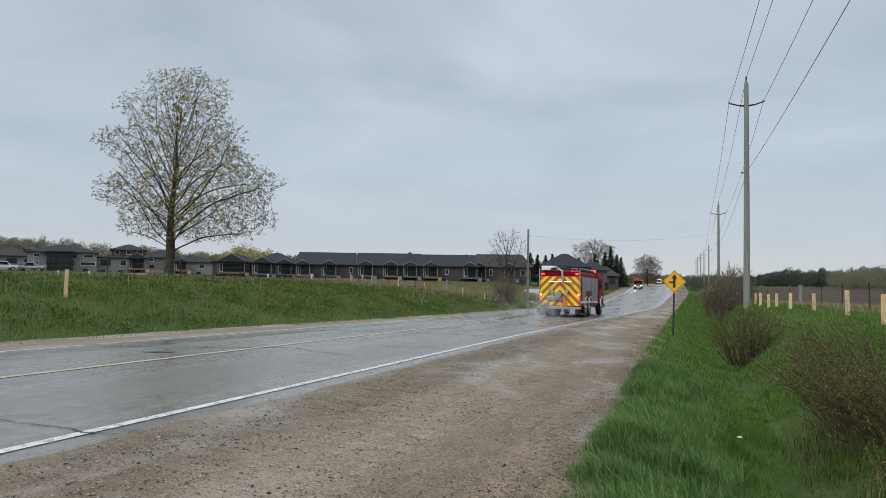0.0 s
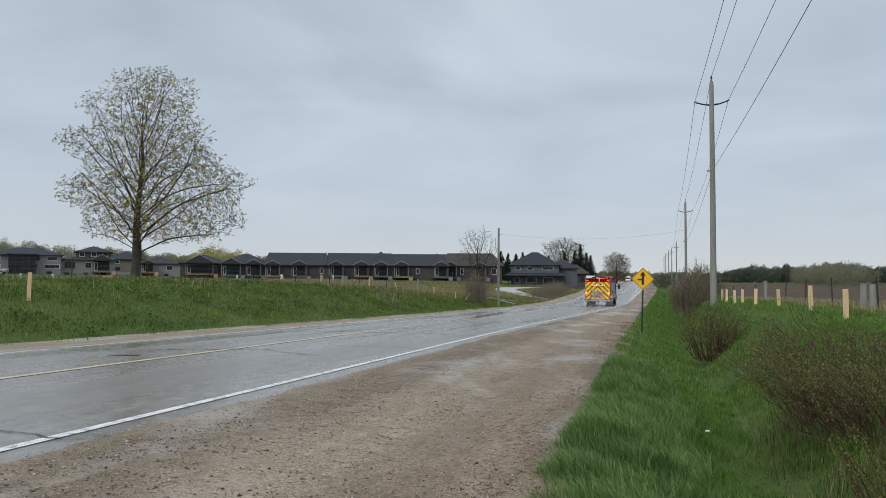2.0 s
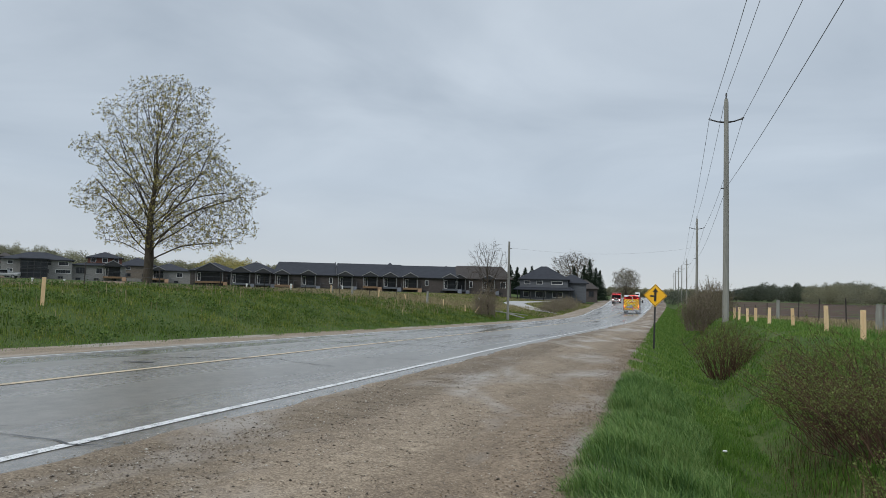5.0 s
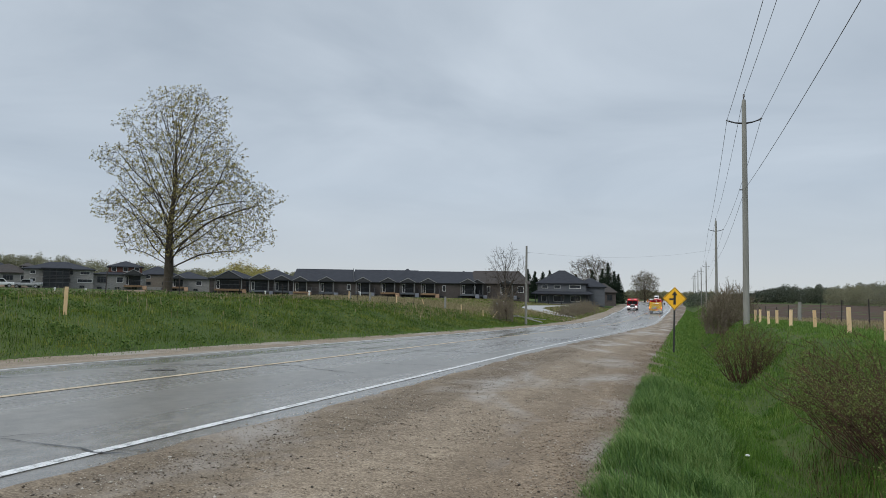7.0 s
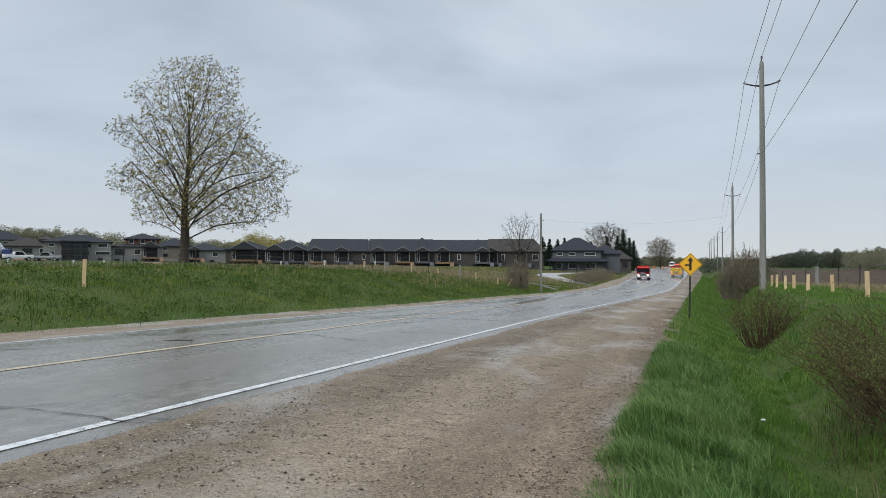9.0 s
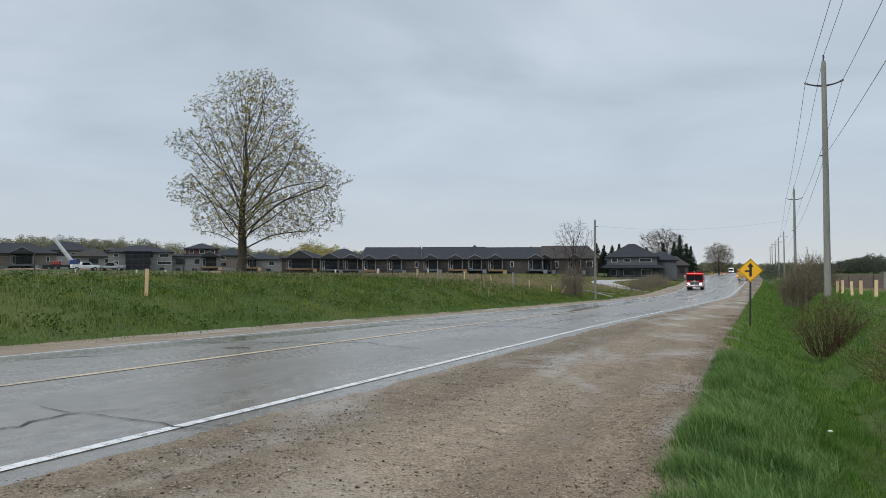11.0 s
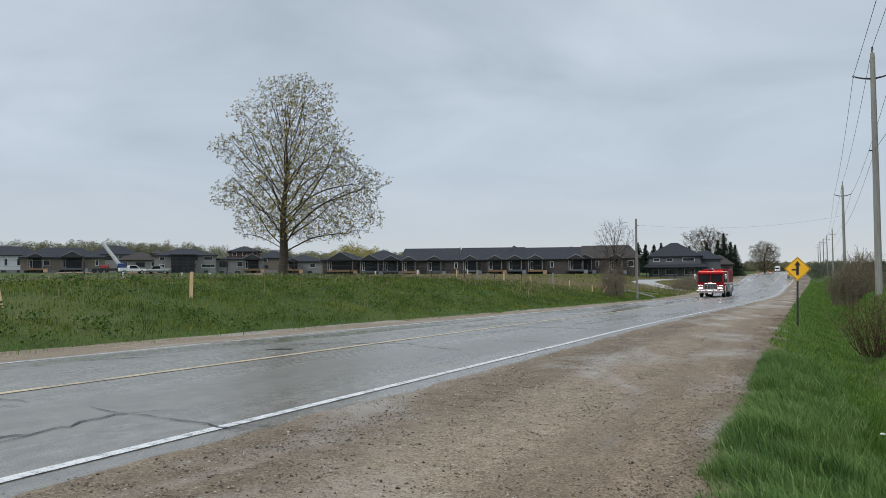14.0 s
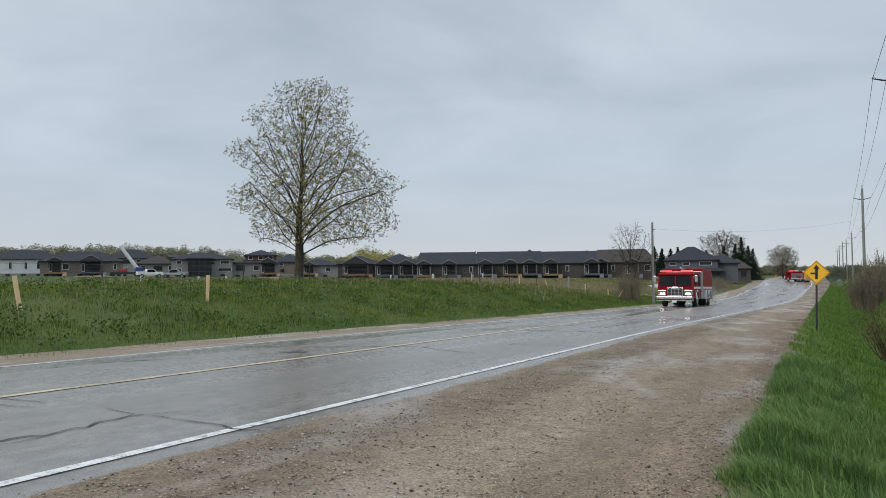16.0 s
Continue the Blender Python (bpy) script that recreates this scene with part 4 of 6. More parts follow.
def houses():
    S, B = M["shingle"], M["shingle_brown"]
    house(-57.8, -53.4, 240, 7.3, 9.9, M["wall_pale"], S, "pale panelled house with a dark hip roof")
    house(-54.7, -49.7, 213, 6.1, 8.7, M["wall_tan"], S, "long tan brick bungalow with a dark hip roof", porches=((0.1, 5.0), (-0.33, 3.4)))
    house(-50.6, -47.4, 262, 8.2, 11.0, M["wall_grey"], S, "two-storey house with a dark roof behind others", storeys=2)
    house(-48.8, -45.9, 225, 5.7, 8.1, M["wall_grey"], B, "grey bungalow with a brown hip roof", upper=(0.38, 2.6, 1.8, M["wall_pale"], 1.0))
    house(-46.4, -42.3, 205, 6.4, 8.2, M["wall_grey"], S, "grey stone two-storey house with a dark screened porch", storeys=2, screen=(-0.04, 5.4), win=2.2)
    house(-42.2, -38.9, 208, 5.5, 6.7, M["wall_grey"], S, "stone house with a red-brown brick upper storey", upper=(0.1, 7.8, 2.0, M["wall_red"], 1.5), porches=((0.25, 4.2),))
    house(-39.3, -36.9, 230, 6.2, 8.6, M["wall_tan"], S, "tan brick house with a dark roof", storeys=2)
    house(-37.4, -34.6, 216, 4.9, 6.9, M["wall_grey"], S, "small grey bungalow with a porch gable", porches=((-0.25, 3.2),))
    house(-34.5, -31.3, 200, 4.9, 7.1, M["wall_brown"], S, "dark brown bungalow with a deep covered porch", porches=((-0.1, 6.5),))
    house(-31.7, -28.2, 196, 4.7, 7.3, M["wall_brown"], S, "dark brown brick bungalow with a gabled porch", porches=((0.14, 3.6), (-0.3, 4.6)))
    house(-28.5, -23.95, 190, 4.4, 7.5, M["wall_brown"], S, "terrace of dark brick bungalows with gabled rear porches", porches=((-0.385, 3.3), (0.02, 3.5)), depth=13, ridge_half=7.0, firewall=0.46)
    house(-23.9, -19.3, 190, 4.4, 7.55, M["wall_brown"], S, "terrace of dark brick bungalows with gabled rear porches", porches=((-0.37, 3.5), (0.02, 3.5), (0.33, 3.4)), depth=13, ridge_half=8.0, hips=((0.34, 6.5, 0.35),))
    house(-19.25, -15.2, 190, 4.4, 7.4, M["wall_brown"], S, "terrace of dark brick bungalows with gabled rear porches", porches=((-0.29, 3.5), (0.42, 3.5)), depth=13, ridge_half=7.1, hips=((0.36, 5.0, 0.1),))
    house(-15.6, -10.9, 200, 4.6, 8.0, M["wall_brown"], B, "brown two-storey end house with a brown hip roof", porches=((-0.3, 3.2), (0.15, 3.2)), depth=13, storeys=1, ridge_half=6.0, hips=((0.3, 6.0, -0.5),))
    # wide slate-grey house near the side road: lower roof skirt and a hipped upper storey
    x, y = polar(-8.35, 205)
    z = ground_z(x, y) - 0.1
    t = empty("house", pose(x, y, z, 0, 0, 8.35), "slate-grey two-storey house with dark hip roofs", "house", "houses along the field")
    part("foundation", one_box(-6.4, 6.4, -5.05, 5.05, -0.6, 0.5), M["wall_grey"], t)
    part("wall", one_box(-6.3, 6.3, -5, 5, 0.5, 5.7), M["wall_slate"], t)
    part("roof", hip_roof(bmesh.new(), 12.6, 10, 5.7, 3.5, 0.6, 0.8), M["shingle"], t)
    bm = hip_roof(bmesh.new(), 15.4, 14.5, 2.9, 1.9, 0.3, 5.0)
    part("skirt_roof", bm, M["shingle"], t)
    for px in (-6.8, -3.4, 0.0, 3.4, 6.8):
        part("porch_post", one_box(px - 0.12, px + 0.12, -7.1, -6.86, -0.2, 2.75), M["trim_dark"], t)
    for wx, ww in ((-4.4, 1.6), (-1.2, 1.7), (3.4, 3.0)):
        add_window(t, wx, -5.0, 4.3, ww, 0.9, M["trim_white"], 3 if ww > 2 else 2)
    for wx, ww in ((-4.6, 1.5), (-0.8, 2.8), (3.6, 2.6)):
        add_window(t, wx, -5.0, 0.9, ww, 1.5, M["trim_white"], 3)
    bm = hip_roof(bmesh.new(), 7.5, 8.5, 4.9, 2.3, 0.5, 0.6)
    bmesh.ops.transform(bm, matrix=Matrix.Translation((7.6, 2.5, 0)), verts=bm.verts)
    part("wing_roof", bm, M["shingle"], t)
    part("wing_wall", one_box(4.2, 11.2, -1.6, 6.4, -0.3, 4.9), M["wall_slate"], t)
    house(-6.15, -4.4, 225, 2.9, 5.6, M["wall_brown"], B, "low brown house behind bare shrubs", plinth=0.4, depth=9)


houses()


# ---------------------------------------------------------------- crane lorry and spoil on the building site
M["blue"] = two("blue_paint", (0.02, 0.04, 0.15), (0.04, 0.07, 0.22), scale=3, rough=0.4)
M["crimson"] = two("faded_red_paint", (0.26, 0.03, 0.025), (0.38, 0.05, 0.04), scale=3, rough=0.45)
x, y = polar(-48.9, 185)
z = ground_z(x, y)
crane = empty("boom_crane", pose(x, y, z + 0.2, 0, 0, 48.9), "blue and red boom crane with a raised white arm", "crane")
part("chassis", one_box(-4.4, 2.4, -1.2, 1.2, 0.5, 1.0, 0.05), M["dark"], crane)
part("cab", one_box(0.2, 1.9, -1.2, 1.2, 1.0, 2.1, 0.15), M["blue"], crane)
part("counterweight", one_box(-3.4, -1.4, -1.1, 1.1, 1.0, 1.7, 0.1), M["crimson"], crane)
bm = rod(bmesh.new(), (0.6, 0, 1.8), (-3.0, 0, 6.9), 0.45, 0.36, 8)
part("boom", bm, M["wall_pale"], crane)
for wx in (-4.6, -3.2, 0.4, 1.5):
    part("wheel", rod(bmesh.new(), (wx, -1.25, 0.5), (wx, -0.85, 0.5), 0.5, 0.5, 14), M["black"], crane)
M["spoil"] = material("bare_site_soil", [(0.3, (0.14, 0.10, 0.07)), (0.7, (0.27, 0.21, 0.15))], scale=0.8, fine=6, rough=0.95, bump=0.5, spec=0.1)
rng = random.Random(5)
for b, d, w, h in ((-47.2, 182, 7, 1.1), (-51.5, 176, 9, 0.5), (-39.6, 176, 8, 0.5)):
    x, y = polar(b, d)
    bm = bmesh.new()
    bmesh.ops.create_icosphere(bm, subdivisions=3, radius=1.0)
    for v in bm.verts:
        v.co = Vector((v.co.x * w / 2, v.co.y * w / 3, max(-0.1, v.co.z) * h)) * (1 + 0.25 * noise.noise(v.co * 2 + Vector((b, 0, 0))))
    ob = part("soil_mound", bm, M["spoil"], None, smooth=True)
    ob.location = (x, y, ground_z(x, y) - 0.1)
    ob.rotation_euler.z = radians(-b)
    tagged(ob, "low heap of brown soil on a building site", "heap")


# ---------------------------------------------------------------- poles and wires
M["insulator"] = two("grey_porcelain", (0.05, 0.045, 0.045), (0.10, 0.09, 0.09), scale=6, rough=0.3)
M["wire"] = two("aluminium_cable", (0.05, 0.05, 0.052), (0.08, 0.08, 0.085), scale=3, rough=0.6)


def power_pole(x, y, top_z, arms=True):
    z = ground_z(x, y)
    h = top_z - z
    p = empty("utility_pole", pose(x, y, z), "weathered grey wooden utility pole with a short crossarm", "utility pole", "poles along the road")
    V, F = [], []
    tube_into(V, F, [Vector((0, 0, -0.3)), Vector((0.01, 0, h * 0.5)), Vector((0, 0, h - 0.5))], [0.165, 0.14, 0.11], 12)
    link_mesh("shaft", V, F, M["pole"], p, True)
    part("cap", rod(bmesh.new(), (0, 0, h - 0.5), (0, 0, h - 0.28), 0.112, 0.085, 12), M["pole"], p)
    bm = rod(bmesh.new(), (0, 0, h - 0.28), (0, 0, h - 0.12), 0.025, 0.025, 8)
    for k in range(3):
        rod(bm, (0, 0, h - 0.13 + k * 0.05), (0, 0, h - 0.095 + k * 0.05), 0.06 - 0.008 * k, 0.045, 10)
    part("insulator", bm, M["insulator"], p)
    if arms:
        for sx in (-1, 1):
            V, F = [], []
            tube_into(V, F, [Vector((sx * 0.1, 0, h - 1.5)), Vector((sx * 0.4, 0, h - 1.46)), Vector((sx * 0.72, 0, h - 1.36))], [0.05, 0.04, 0.035], 8)
            a = link_mesh("arm", V, F, M["dark"], p)
            bm = bmesh.new()
            for k in range(3):
                rod(bm, (sx * (0.72 + 0.05 * k), 0, h - 1.36 + 0.03 * k), (sx * (0.75 + 0.05 * k), 0, h - 1.34 + 0.03 * k), 0.06, 0.05, 8)
            part("insulator", bm, M["insulator"], a)
        bm = bmesh.new()
        rod(bm, (-0.125, -0.02, h - 4.93), (-0.26, -0.02, h - 4.93), 0.03, 0.03, 8)
        part("bracket", bm, M["dark"], p)
    return p


POLES = [(3.38, -10.5, 13.1)] + [(*polar(b, d), z) for b, d, z in ((4.47, 41, 11.75), (2.6, 92, 10.6), (1.95, 188, 10.4), (1.62, 236, 10.9), (1.4, 262, 11.0), (1.2, 292, 11.1), (1.08, 336, 11.3))]
for px, py, pz in POLES:
    power_pole(px, py, pz)


def wire(name, a, b, sag, r, label):
    a, b = Vector(a), Vector(b)
    pts = []
    for i in range(25):
        t = i / 24
        p = a.lerp(b, t)
        p.z -= sag * 4 * t * (1 - t)
        pts.append(p)
    V, F = [], []
    tube_into(V, F, pts, [r] * 25, 5)
    return tagged(link_mesh(name, V, F, M["wire"]), label, "cable", "overhead cables")


for (ax, ay, az), (bx, by, bz) in zip(POLES, POLES[1:]):
    for dx, dz, sag in ((0.0, -0.02, 0.55), (-0.82, -1.28, 0.6), (0.82, -1.28, 0.6)):
        wire("overhead_wire", (ax + dx, ay, az + dz), (bx + dx, by, bz + dz), sag, 0.011, "thin dark power cable strung between wooden poles")
    wire("overhead_wire", (ax, ay - 0.16, az - 4.9), (bx, by - 0.16, bz - 4.9), 0.5, 0.009, "lower sagging cable strung between wooden poles")

lx, ly = polar(-11.08, 73)
lz = ground_z(lx, ly)
lp = empty("service_pole", pose(lx, ly, lz), "plain grey wooden pole beside the road", "utility pole")
V, F = [], []
tube_into(V, F, [Vector((0, 0, -0.3)), Vector((0, 0, 3.5)), Vector((0.02, 0, 1.2 + 73 * math.tan(radians(3.87)) - lz))], [0.13, 0.115, 0.095], 10)
link_mesh("shaft", V, F, M["pole"], lp, True)
part("bracket", rod(bmesh.new(), (0.08, 0, 6.9), (0.3, 0, 6.9), 0.025, 0.025, 8), M["dark"], lp)
wire("service_wire", (lx + 0.25, ly, lz + 6.95), (POLES[2][0], POLES[2][1], POLES[2][2] - 3.6), 0.7, 0.005, "thin service cable crossing above the road")


# ---------------------------------------------------------------- road sign
M["sign_yellow"] = two("yellow_sign_sheeting", (0.86, 0.44, 0.012), (0.92, 0.50, 0.02), scale=2, rough=0.4)
M["sign_black"] = two("black_sign_print", (0.010, 0.010, 0.010), (0.018, 0.018, 0.018), scale=5, rough=0.45)
x, y = polar(-0.5, 31)
z = ground_z(x, y)
sign = empty("warning_sign", pose(x, y, z, 0, 1.2, 0), "yellow diamond sign with a black side-road arrow", "road sign")
sc = 1.2 + 31 * math.tan(radians(0.06)) - z
R = 0.455
part("post", one_box(-0.035, 0.035, 0.0, 0.045, -0.3, sc + 0.35, 0.004), M["dark"], sign)
dia = [(0, -R), (R, 0), (0, R), (-R, 0)]
bm = prism(bmesh.new(), [(u, v + sc) for u, v in dia], "y", -0.008, -0.002)
part("plate", bm, M["sign_yellow"], sign)
bm = bmesh.new()
for i in range(4):
    (a, b), (c, d) = dia[i], dia[(i + 1) % 4]
    quad = [(a * 0.95, b * 0.95), (c * 0.95, d * 0.95), (c * 0.90, d * 0.90), (a * 0.90, b * 0.90)]
    prism(bm, [(u, v + sc) for u, v in quad], "y", -0.011, -0.0085)
part("border", bm, M["sign_black"], sign)
bm = bmesh.new()
for poly in ([(-0.045, -0.24), (0.045, -0.24), (0.045, 0.13), (-0.045, 0.13)], [(-0.115, 0.125), (0.115, 0.125), (0, 0.29)], [(-0.20, -0.065), (-0.046, -0.065), (-0.046, 0.0), (-0.20, 0.0)]):
    prism(bm, [(u, v + sc) for u, v in poly], "y", -0.0125, -0.0085)
part("arrow", bm, M["sign_black"], sign)
for v in (-0.33, 0.33):
    part("bolt", rod(bmesh.new(), (0, -0.02, sc + v), (0, -0.008, sc + v), 0.012, 0.012, 8), M["steel"], sign)


# ---------------------------------------------------------------- stakes, fences
M["post_dark"] = two("rusty_dark_steel_post", (0.02, 0.017, 0.015), (0.055, 0.045, 0.04), scale=9, rough=0.8)
M["pvc"] = two("white_plastic", (0.55, 0.55, 0.53), (0.75, 0.75, 0.72), scale=4, rough=0.5)
rng = random.Random(9)


def stake(x, y, h, w, lean, yaw, group, label="raw pine survey stake standing in grass"):
    bm = bmesh.new()
    box(bm, -w / 2, w / 2, -0.022, 0.022, -0.25, h, 0.004)
    ob = part("survey_stake", bm, M["stake"])
    ob.matrix_world = pose(x, y, ground_z(x, y), 0, lean, yaw)
    return tagged(ob, label, "stake", group)


for b, d, h in ((12.85, 18.5, 0.62), (10.75, 23, 0.66), (8.75, 29, 0.56), (7.25, 31, 0.56), (6.4, 33.5, 0.52), (5.9, 36, 0.54), (5.35, 39, 0.5), (5.05, 41.5, 0.5)):
    stake(*polar(b, d), h + 0.1, 0.11, rng.uniform(-2, 2), rng.uniform(-25, 25), "stakes on the ditch bank")
for b, d, h, w, lean in ((-56.0, 24, 0.95, 0.12, -9), (-44.1, 28.8, 0.95, 0.12, 1.5), (-24.5, 60, 0.95, 0.09, 0), (-20.9, 67, 0.95, 0.09, 1), (-18.75, 70, 0.85, 0.08, -16), (-15.95, 74, 0.8, 0.08, -4), (-14.3, 72, 0.7, 0.08, -3), (-13.65, 71, 0.9, 0.07, 34)):
    stake(*polar(b, d), h, w, lean, rng.uniform(-20, 20) - b, "stakes on the grass bank", "leaning raw pine survey stake on the bank" if abs(lean) > 8 else "raw pine survey stake on the grass bank")


def t_post(x, y, h, group, lean=0.0):
    bm = bmesh.new()
    box(bm, -0.03, 0.03, -0.004, 0.004, -0.3, h)
    box(bm, -0.004, 0.004, 0.004, 0.045, -0.3, h)
    for k in range(5):
        box(bm, -0.012, 0.012, -0.014, -0.003, h * (0.2 + 0.17 * k), h * (0.2 + 0.17 * k) + 0.03)
    ob = part("fence_post", bm, M["post_dark"])
    ob.matrix_world = pose(x, y, ground_z(x, y), 0, lean, 10)
    return tagged(ob, "dark steel fence post with mesh wire in grass", "fence post", group)


def fence_line(pts, h, group):
    for x, y in pts:
        t_post(x, y, h + rng.uniform(-0.05, 0.08), group, rng.uniform(-3, 3))
    V, F = [], []
    for (ax, ay), (bx, by) in zip(pts, pts[1:]):
        for k in range(5):
            zz = h * (0.95 - 0.2 * k)
            a = Vector((ax, ay, ground_z(ax, ay) + zz))
            b = Vector((bx, by, ground_z(bx, by) + zz))
            tube_into(V, F, [a, a.lerp(b, 0.5) - Vector((0, 0, 0.03)), b], [0.004] * 3, 3)
    ob = link_mesh("fence_wire", V, F, M["wire"])
    tagged(ob, "thin rusty wires strung along steel fence posts", "fence wire", kind="stuff")


fence_line([(7.9, 17), (7.9, 23.5), (7.9, 30), (7.9, 37), (7.9, 43), (7.9, 49), (7.9, 56), (8, 63), (8.2, 72), (8.4, 82), (8.8, 92)], 1.3, "posts along the ploughed field")
fence_line([(-27.5, -2), (-27.6, 6), (-27.4, 14), (-27.8, 22.5), (-27.5, 31), (-27.6, 37), (-27.4, 43), (-27.6, 49), (-27.3, 55), (-27.0, 61), (-26.5, 67), (-26, 73)], 1.25, "posts on the grass bank")
x, y = polar(14.15, 30)
gp = empty("corner_post", pose(x, y, ground_z(x, y)), "pair of grey weathered timber posts", "fence post")
for dx, h in ((-0.14, 1.0), (0.13, 0.97)):
    V, F = [], []
    tube_into(V, F, [Vector((dx, 0, -0.3)), Vector((dx, 0, 0.7)), Vector((dx + 0.01, 0, h))], [0.11, 0.105, 0.1], 9)
    F.append(tuple(range(len(V) - 9, len(V))))
    link_mesh("post", V, F, M["pole"], gp)
for b, d in ((7.9, 52), (-22.9, 72), (-17.2, 75), (-24.4, 78)):
    x, y = polar(b, d)
    V, F = [], []
    tube_into(V, F, [Vector((0, 0, -0.3)), Vector((0, 0, 0.6)), Vector((0.02, 0, 1.3))], [0.12, 0.11, 0.1], 9)
    F.append(tuple(range(len(V) - 9, len(V))))
    ob = link_mesh("timber_post", V, F, M["pole"])
    ob.location = (x, y, ground_z(x, y))
    tagged(ob, "short weathered timber fence post in dry grass", "fence post")
for b, d in ((-42.7, 120), (-44.6, 125), (-48.5, 130), (-30.6, 130), (-27.4, 105), (-23.6, 140), (-13.2, 130), (-12.7, 145)):
    x, y = polar(b, d)
    bm = rod(bmesh.new(), (0, 0, -0.2), (0, 0, 0.75), 0.11, 0.11, 12)
    rod(bm, (0, 0, 0.75), (0, 0, 0.95), 0.17, 0.13, 12)
    ob = part("vent_pipe", bm, M["pvc"])
    ob.location = (x, y, ground_z(x, y))
    tagged(ob, "short white capped pipe standing in the field", "pipe", "pipes in the field")

# ploughed field beyond the fence and the gravel drive by the service pole
V, F = [], []
fx, fy = steps([(9.3, 60, 24), (60, 260, 16)]), steps([(12, 140, 48), (140, 330, 16)])
for b in fy:
    for a in fx:
        V.append((a + drift(b) * 0.5, b, ground_z(a + drift(b) * 0.5, b) + 0.05 + 0.05 * math.sin(a * 7.5)))
n = len(fx)
for j in range(len(fy) - 1):
    for i in range(n - 1):
        F.append((j * n + i, j * n + i + 1, (j + 1) * n + i + 1, (j + 1) * n + i))
tagged(link_mesh("field", V, F, M["soil"]), "bare brown ploughed field behind a wire fence", "field", kind="structure")
V, F = [], []
way = [polar(b, d) for b, d in ((-8.3, 111), (-9.0, 117), (-9.7, 124), (-10.3, 134), (-10.6, 148), (-10.2, 164), (-9.2, 178), (-8.0, 188), (-7.2, 192))]
for i, (a, b) in enumerate(way):
    (x0, y0), (x1, y1) = way[max(0, i - 1)], way[min(len(way) - 1, i + 1)]
    L = math.hypot(x1 - x0, y1 - y0)
    for k in range(5):
        q = (k - 2) * 1.0
        px, py = a - (y1 - y0) / L * q, b + (x1 - x0) / L * q
        V.append((px, py, ground_z(px, py) + 0.10))
for i in range(len(way) - 1):
    for k in range(4):
        F.append((i * 5 + k, i * 5 + k + 1, i * 5 + k + 6, i * 5 + k + 5))
M["drive"] = material("pale_wet_gravel", [(0.3, (0.25, 0.24, 0.22)), (0.7, (0.42, 0.41, 0.39))], scale=0.9, fine=30, rough=0.5, bump=0.3)
tagged(link_mesh("driveway", V, F, M["drive"], None, True), "pale wet gravel drive winding to houses", "driveway", kind="structure")
# fallen boards beside the service pole
for i, (b, d, yaw, tilt) in enumerate(((-11.6, 80, 20, 9), (-11.3, 81, 65, 4), (-10.8, 80, -15, 12), (-10.5, 82, 40, 6))):
    x, y = polar(b, d)
    ob = part("fallen_board", one_box(-1.5, 1.5, -0.14, 0.14, 0.0, 0.08, 0.01), M["pole"])
    ob.matrix_world = pose(x, y, ground_z(x, y) + 0.3, 0, tilt, yaw)
    tagged(ob, "weathered grey board lying in rough grass", "board", "boards by the service pole")


# ---------------------------------------------------------------- vehicles
M["fire_red"] = two("glossy_fire_red", (0.20, 0.004, 0.008), (0.26, 0.006, 0.010), scale=1.5, rough=0.42, spec=0.08)
M["car_glass"] = two("dark_vehicle_glass", (0.008, 0.009, 0.010), (0.016, 0.018, 0.02), scale=0.6, rough=0.2, spec=0.02)
M["fluo"] = two("fluorescent_yellow_film", (0.72, 0.66, 0.015), (0.82, 0.74, 0.03), scale=4, rough=0.4)
M["fluo_red"] = two("orange_red_film", (0.50, 0.075, 0.02), (0.60, 0.10, 0.03), scale=4, rough=0.4)
M["alu"] = two("brushed_aluminium", (0.30, 0.305, 0.31), (0.44, 0.445, 0.45), scale=5, rough=0.4, metal=0.8)
M["chrome"] = two("chrome", (0.5, 0.5, 0.51), (0.6, 0.6, 0.61), scale=5, rough=0.2, metal=1.0)
M["white_paint"] = two("white_vehicle_paint", (0.68, 0.68, 0.68), (0.78, 0.78, 0.78), scale=3, rough=0.35)
M["hose"] = two("grey_hose_jacket", (0.30, 0.29, 0.27), (0.45, 0.44, 0.41), scale=8, rough=0.8)
M["red_glow"] = two("lit_red_beacon", (0.5, 0.02, 0.02), (0.6, 0.03, 0.03), rough=0.3, glow=((1.0, 0.08, 0.05), 1.7))
M["amber_glow"] = two("lit_amber_lamp", (0.6, 0.2, 0.03), (0.7, 0.25, 0.03), rough=0.3, glow=((1.0, 0.32, 0.06), 3.0))
M["head_glow"] = two("lit_headlamp", (0.8, 0.8, 0.8), (0.85, 0.85, 0.85), rough=0.2, glow=((1.0, 0.93, 0.86), 6.0))
M["cone"] = two("orange_plastic_cone", (0.65, 0.14, 0.03), (0.75, 0.19, 0.04), scale=4, rough=0.5)


def clip_poly(poly, inside, cut):
    out = []
    for i, p in enumerate(poly):
        q = poly[(i + 1) % len(poly)]
        a, b = inside(p), inside(q)
        if a:
            out.append(p)
        if a != b:
            out.append(cut(p, q))
    return out


def clip_rect(poly, x0, x1, z0, z1):
    for ax, lim, sgn in ((0, x0, 1), (0, x1, -1), (1, z0, 1), (1, z1, -1)):
        def ins(p):
            return sgn * (p[ax] - lim) >= 0

        def cut(p, q):
            t = (lim - p[ax]) / (q[ax] - p[ax])
            return (p[0] + t * (q[0] - p[0]), p[1] + t * (q[1] - p[1]))
        if poly:
            poly = clip_poly(poly, ins, cut)
    return poly


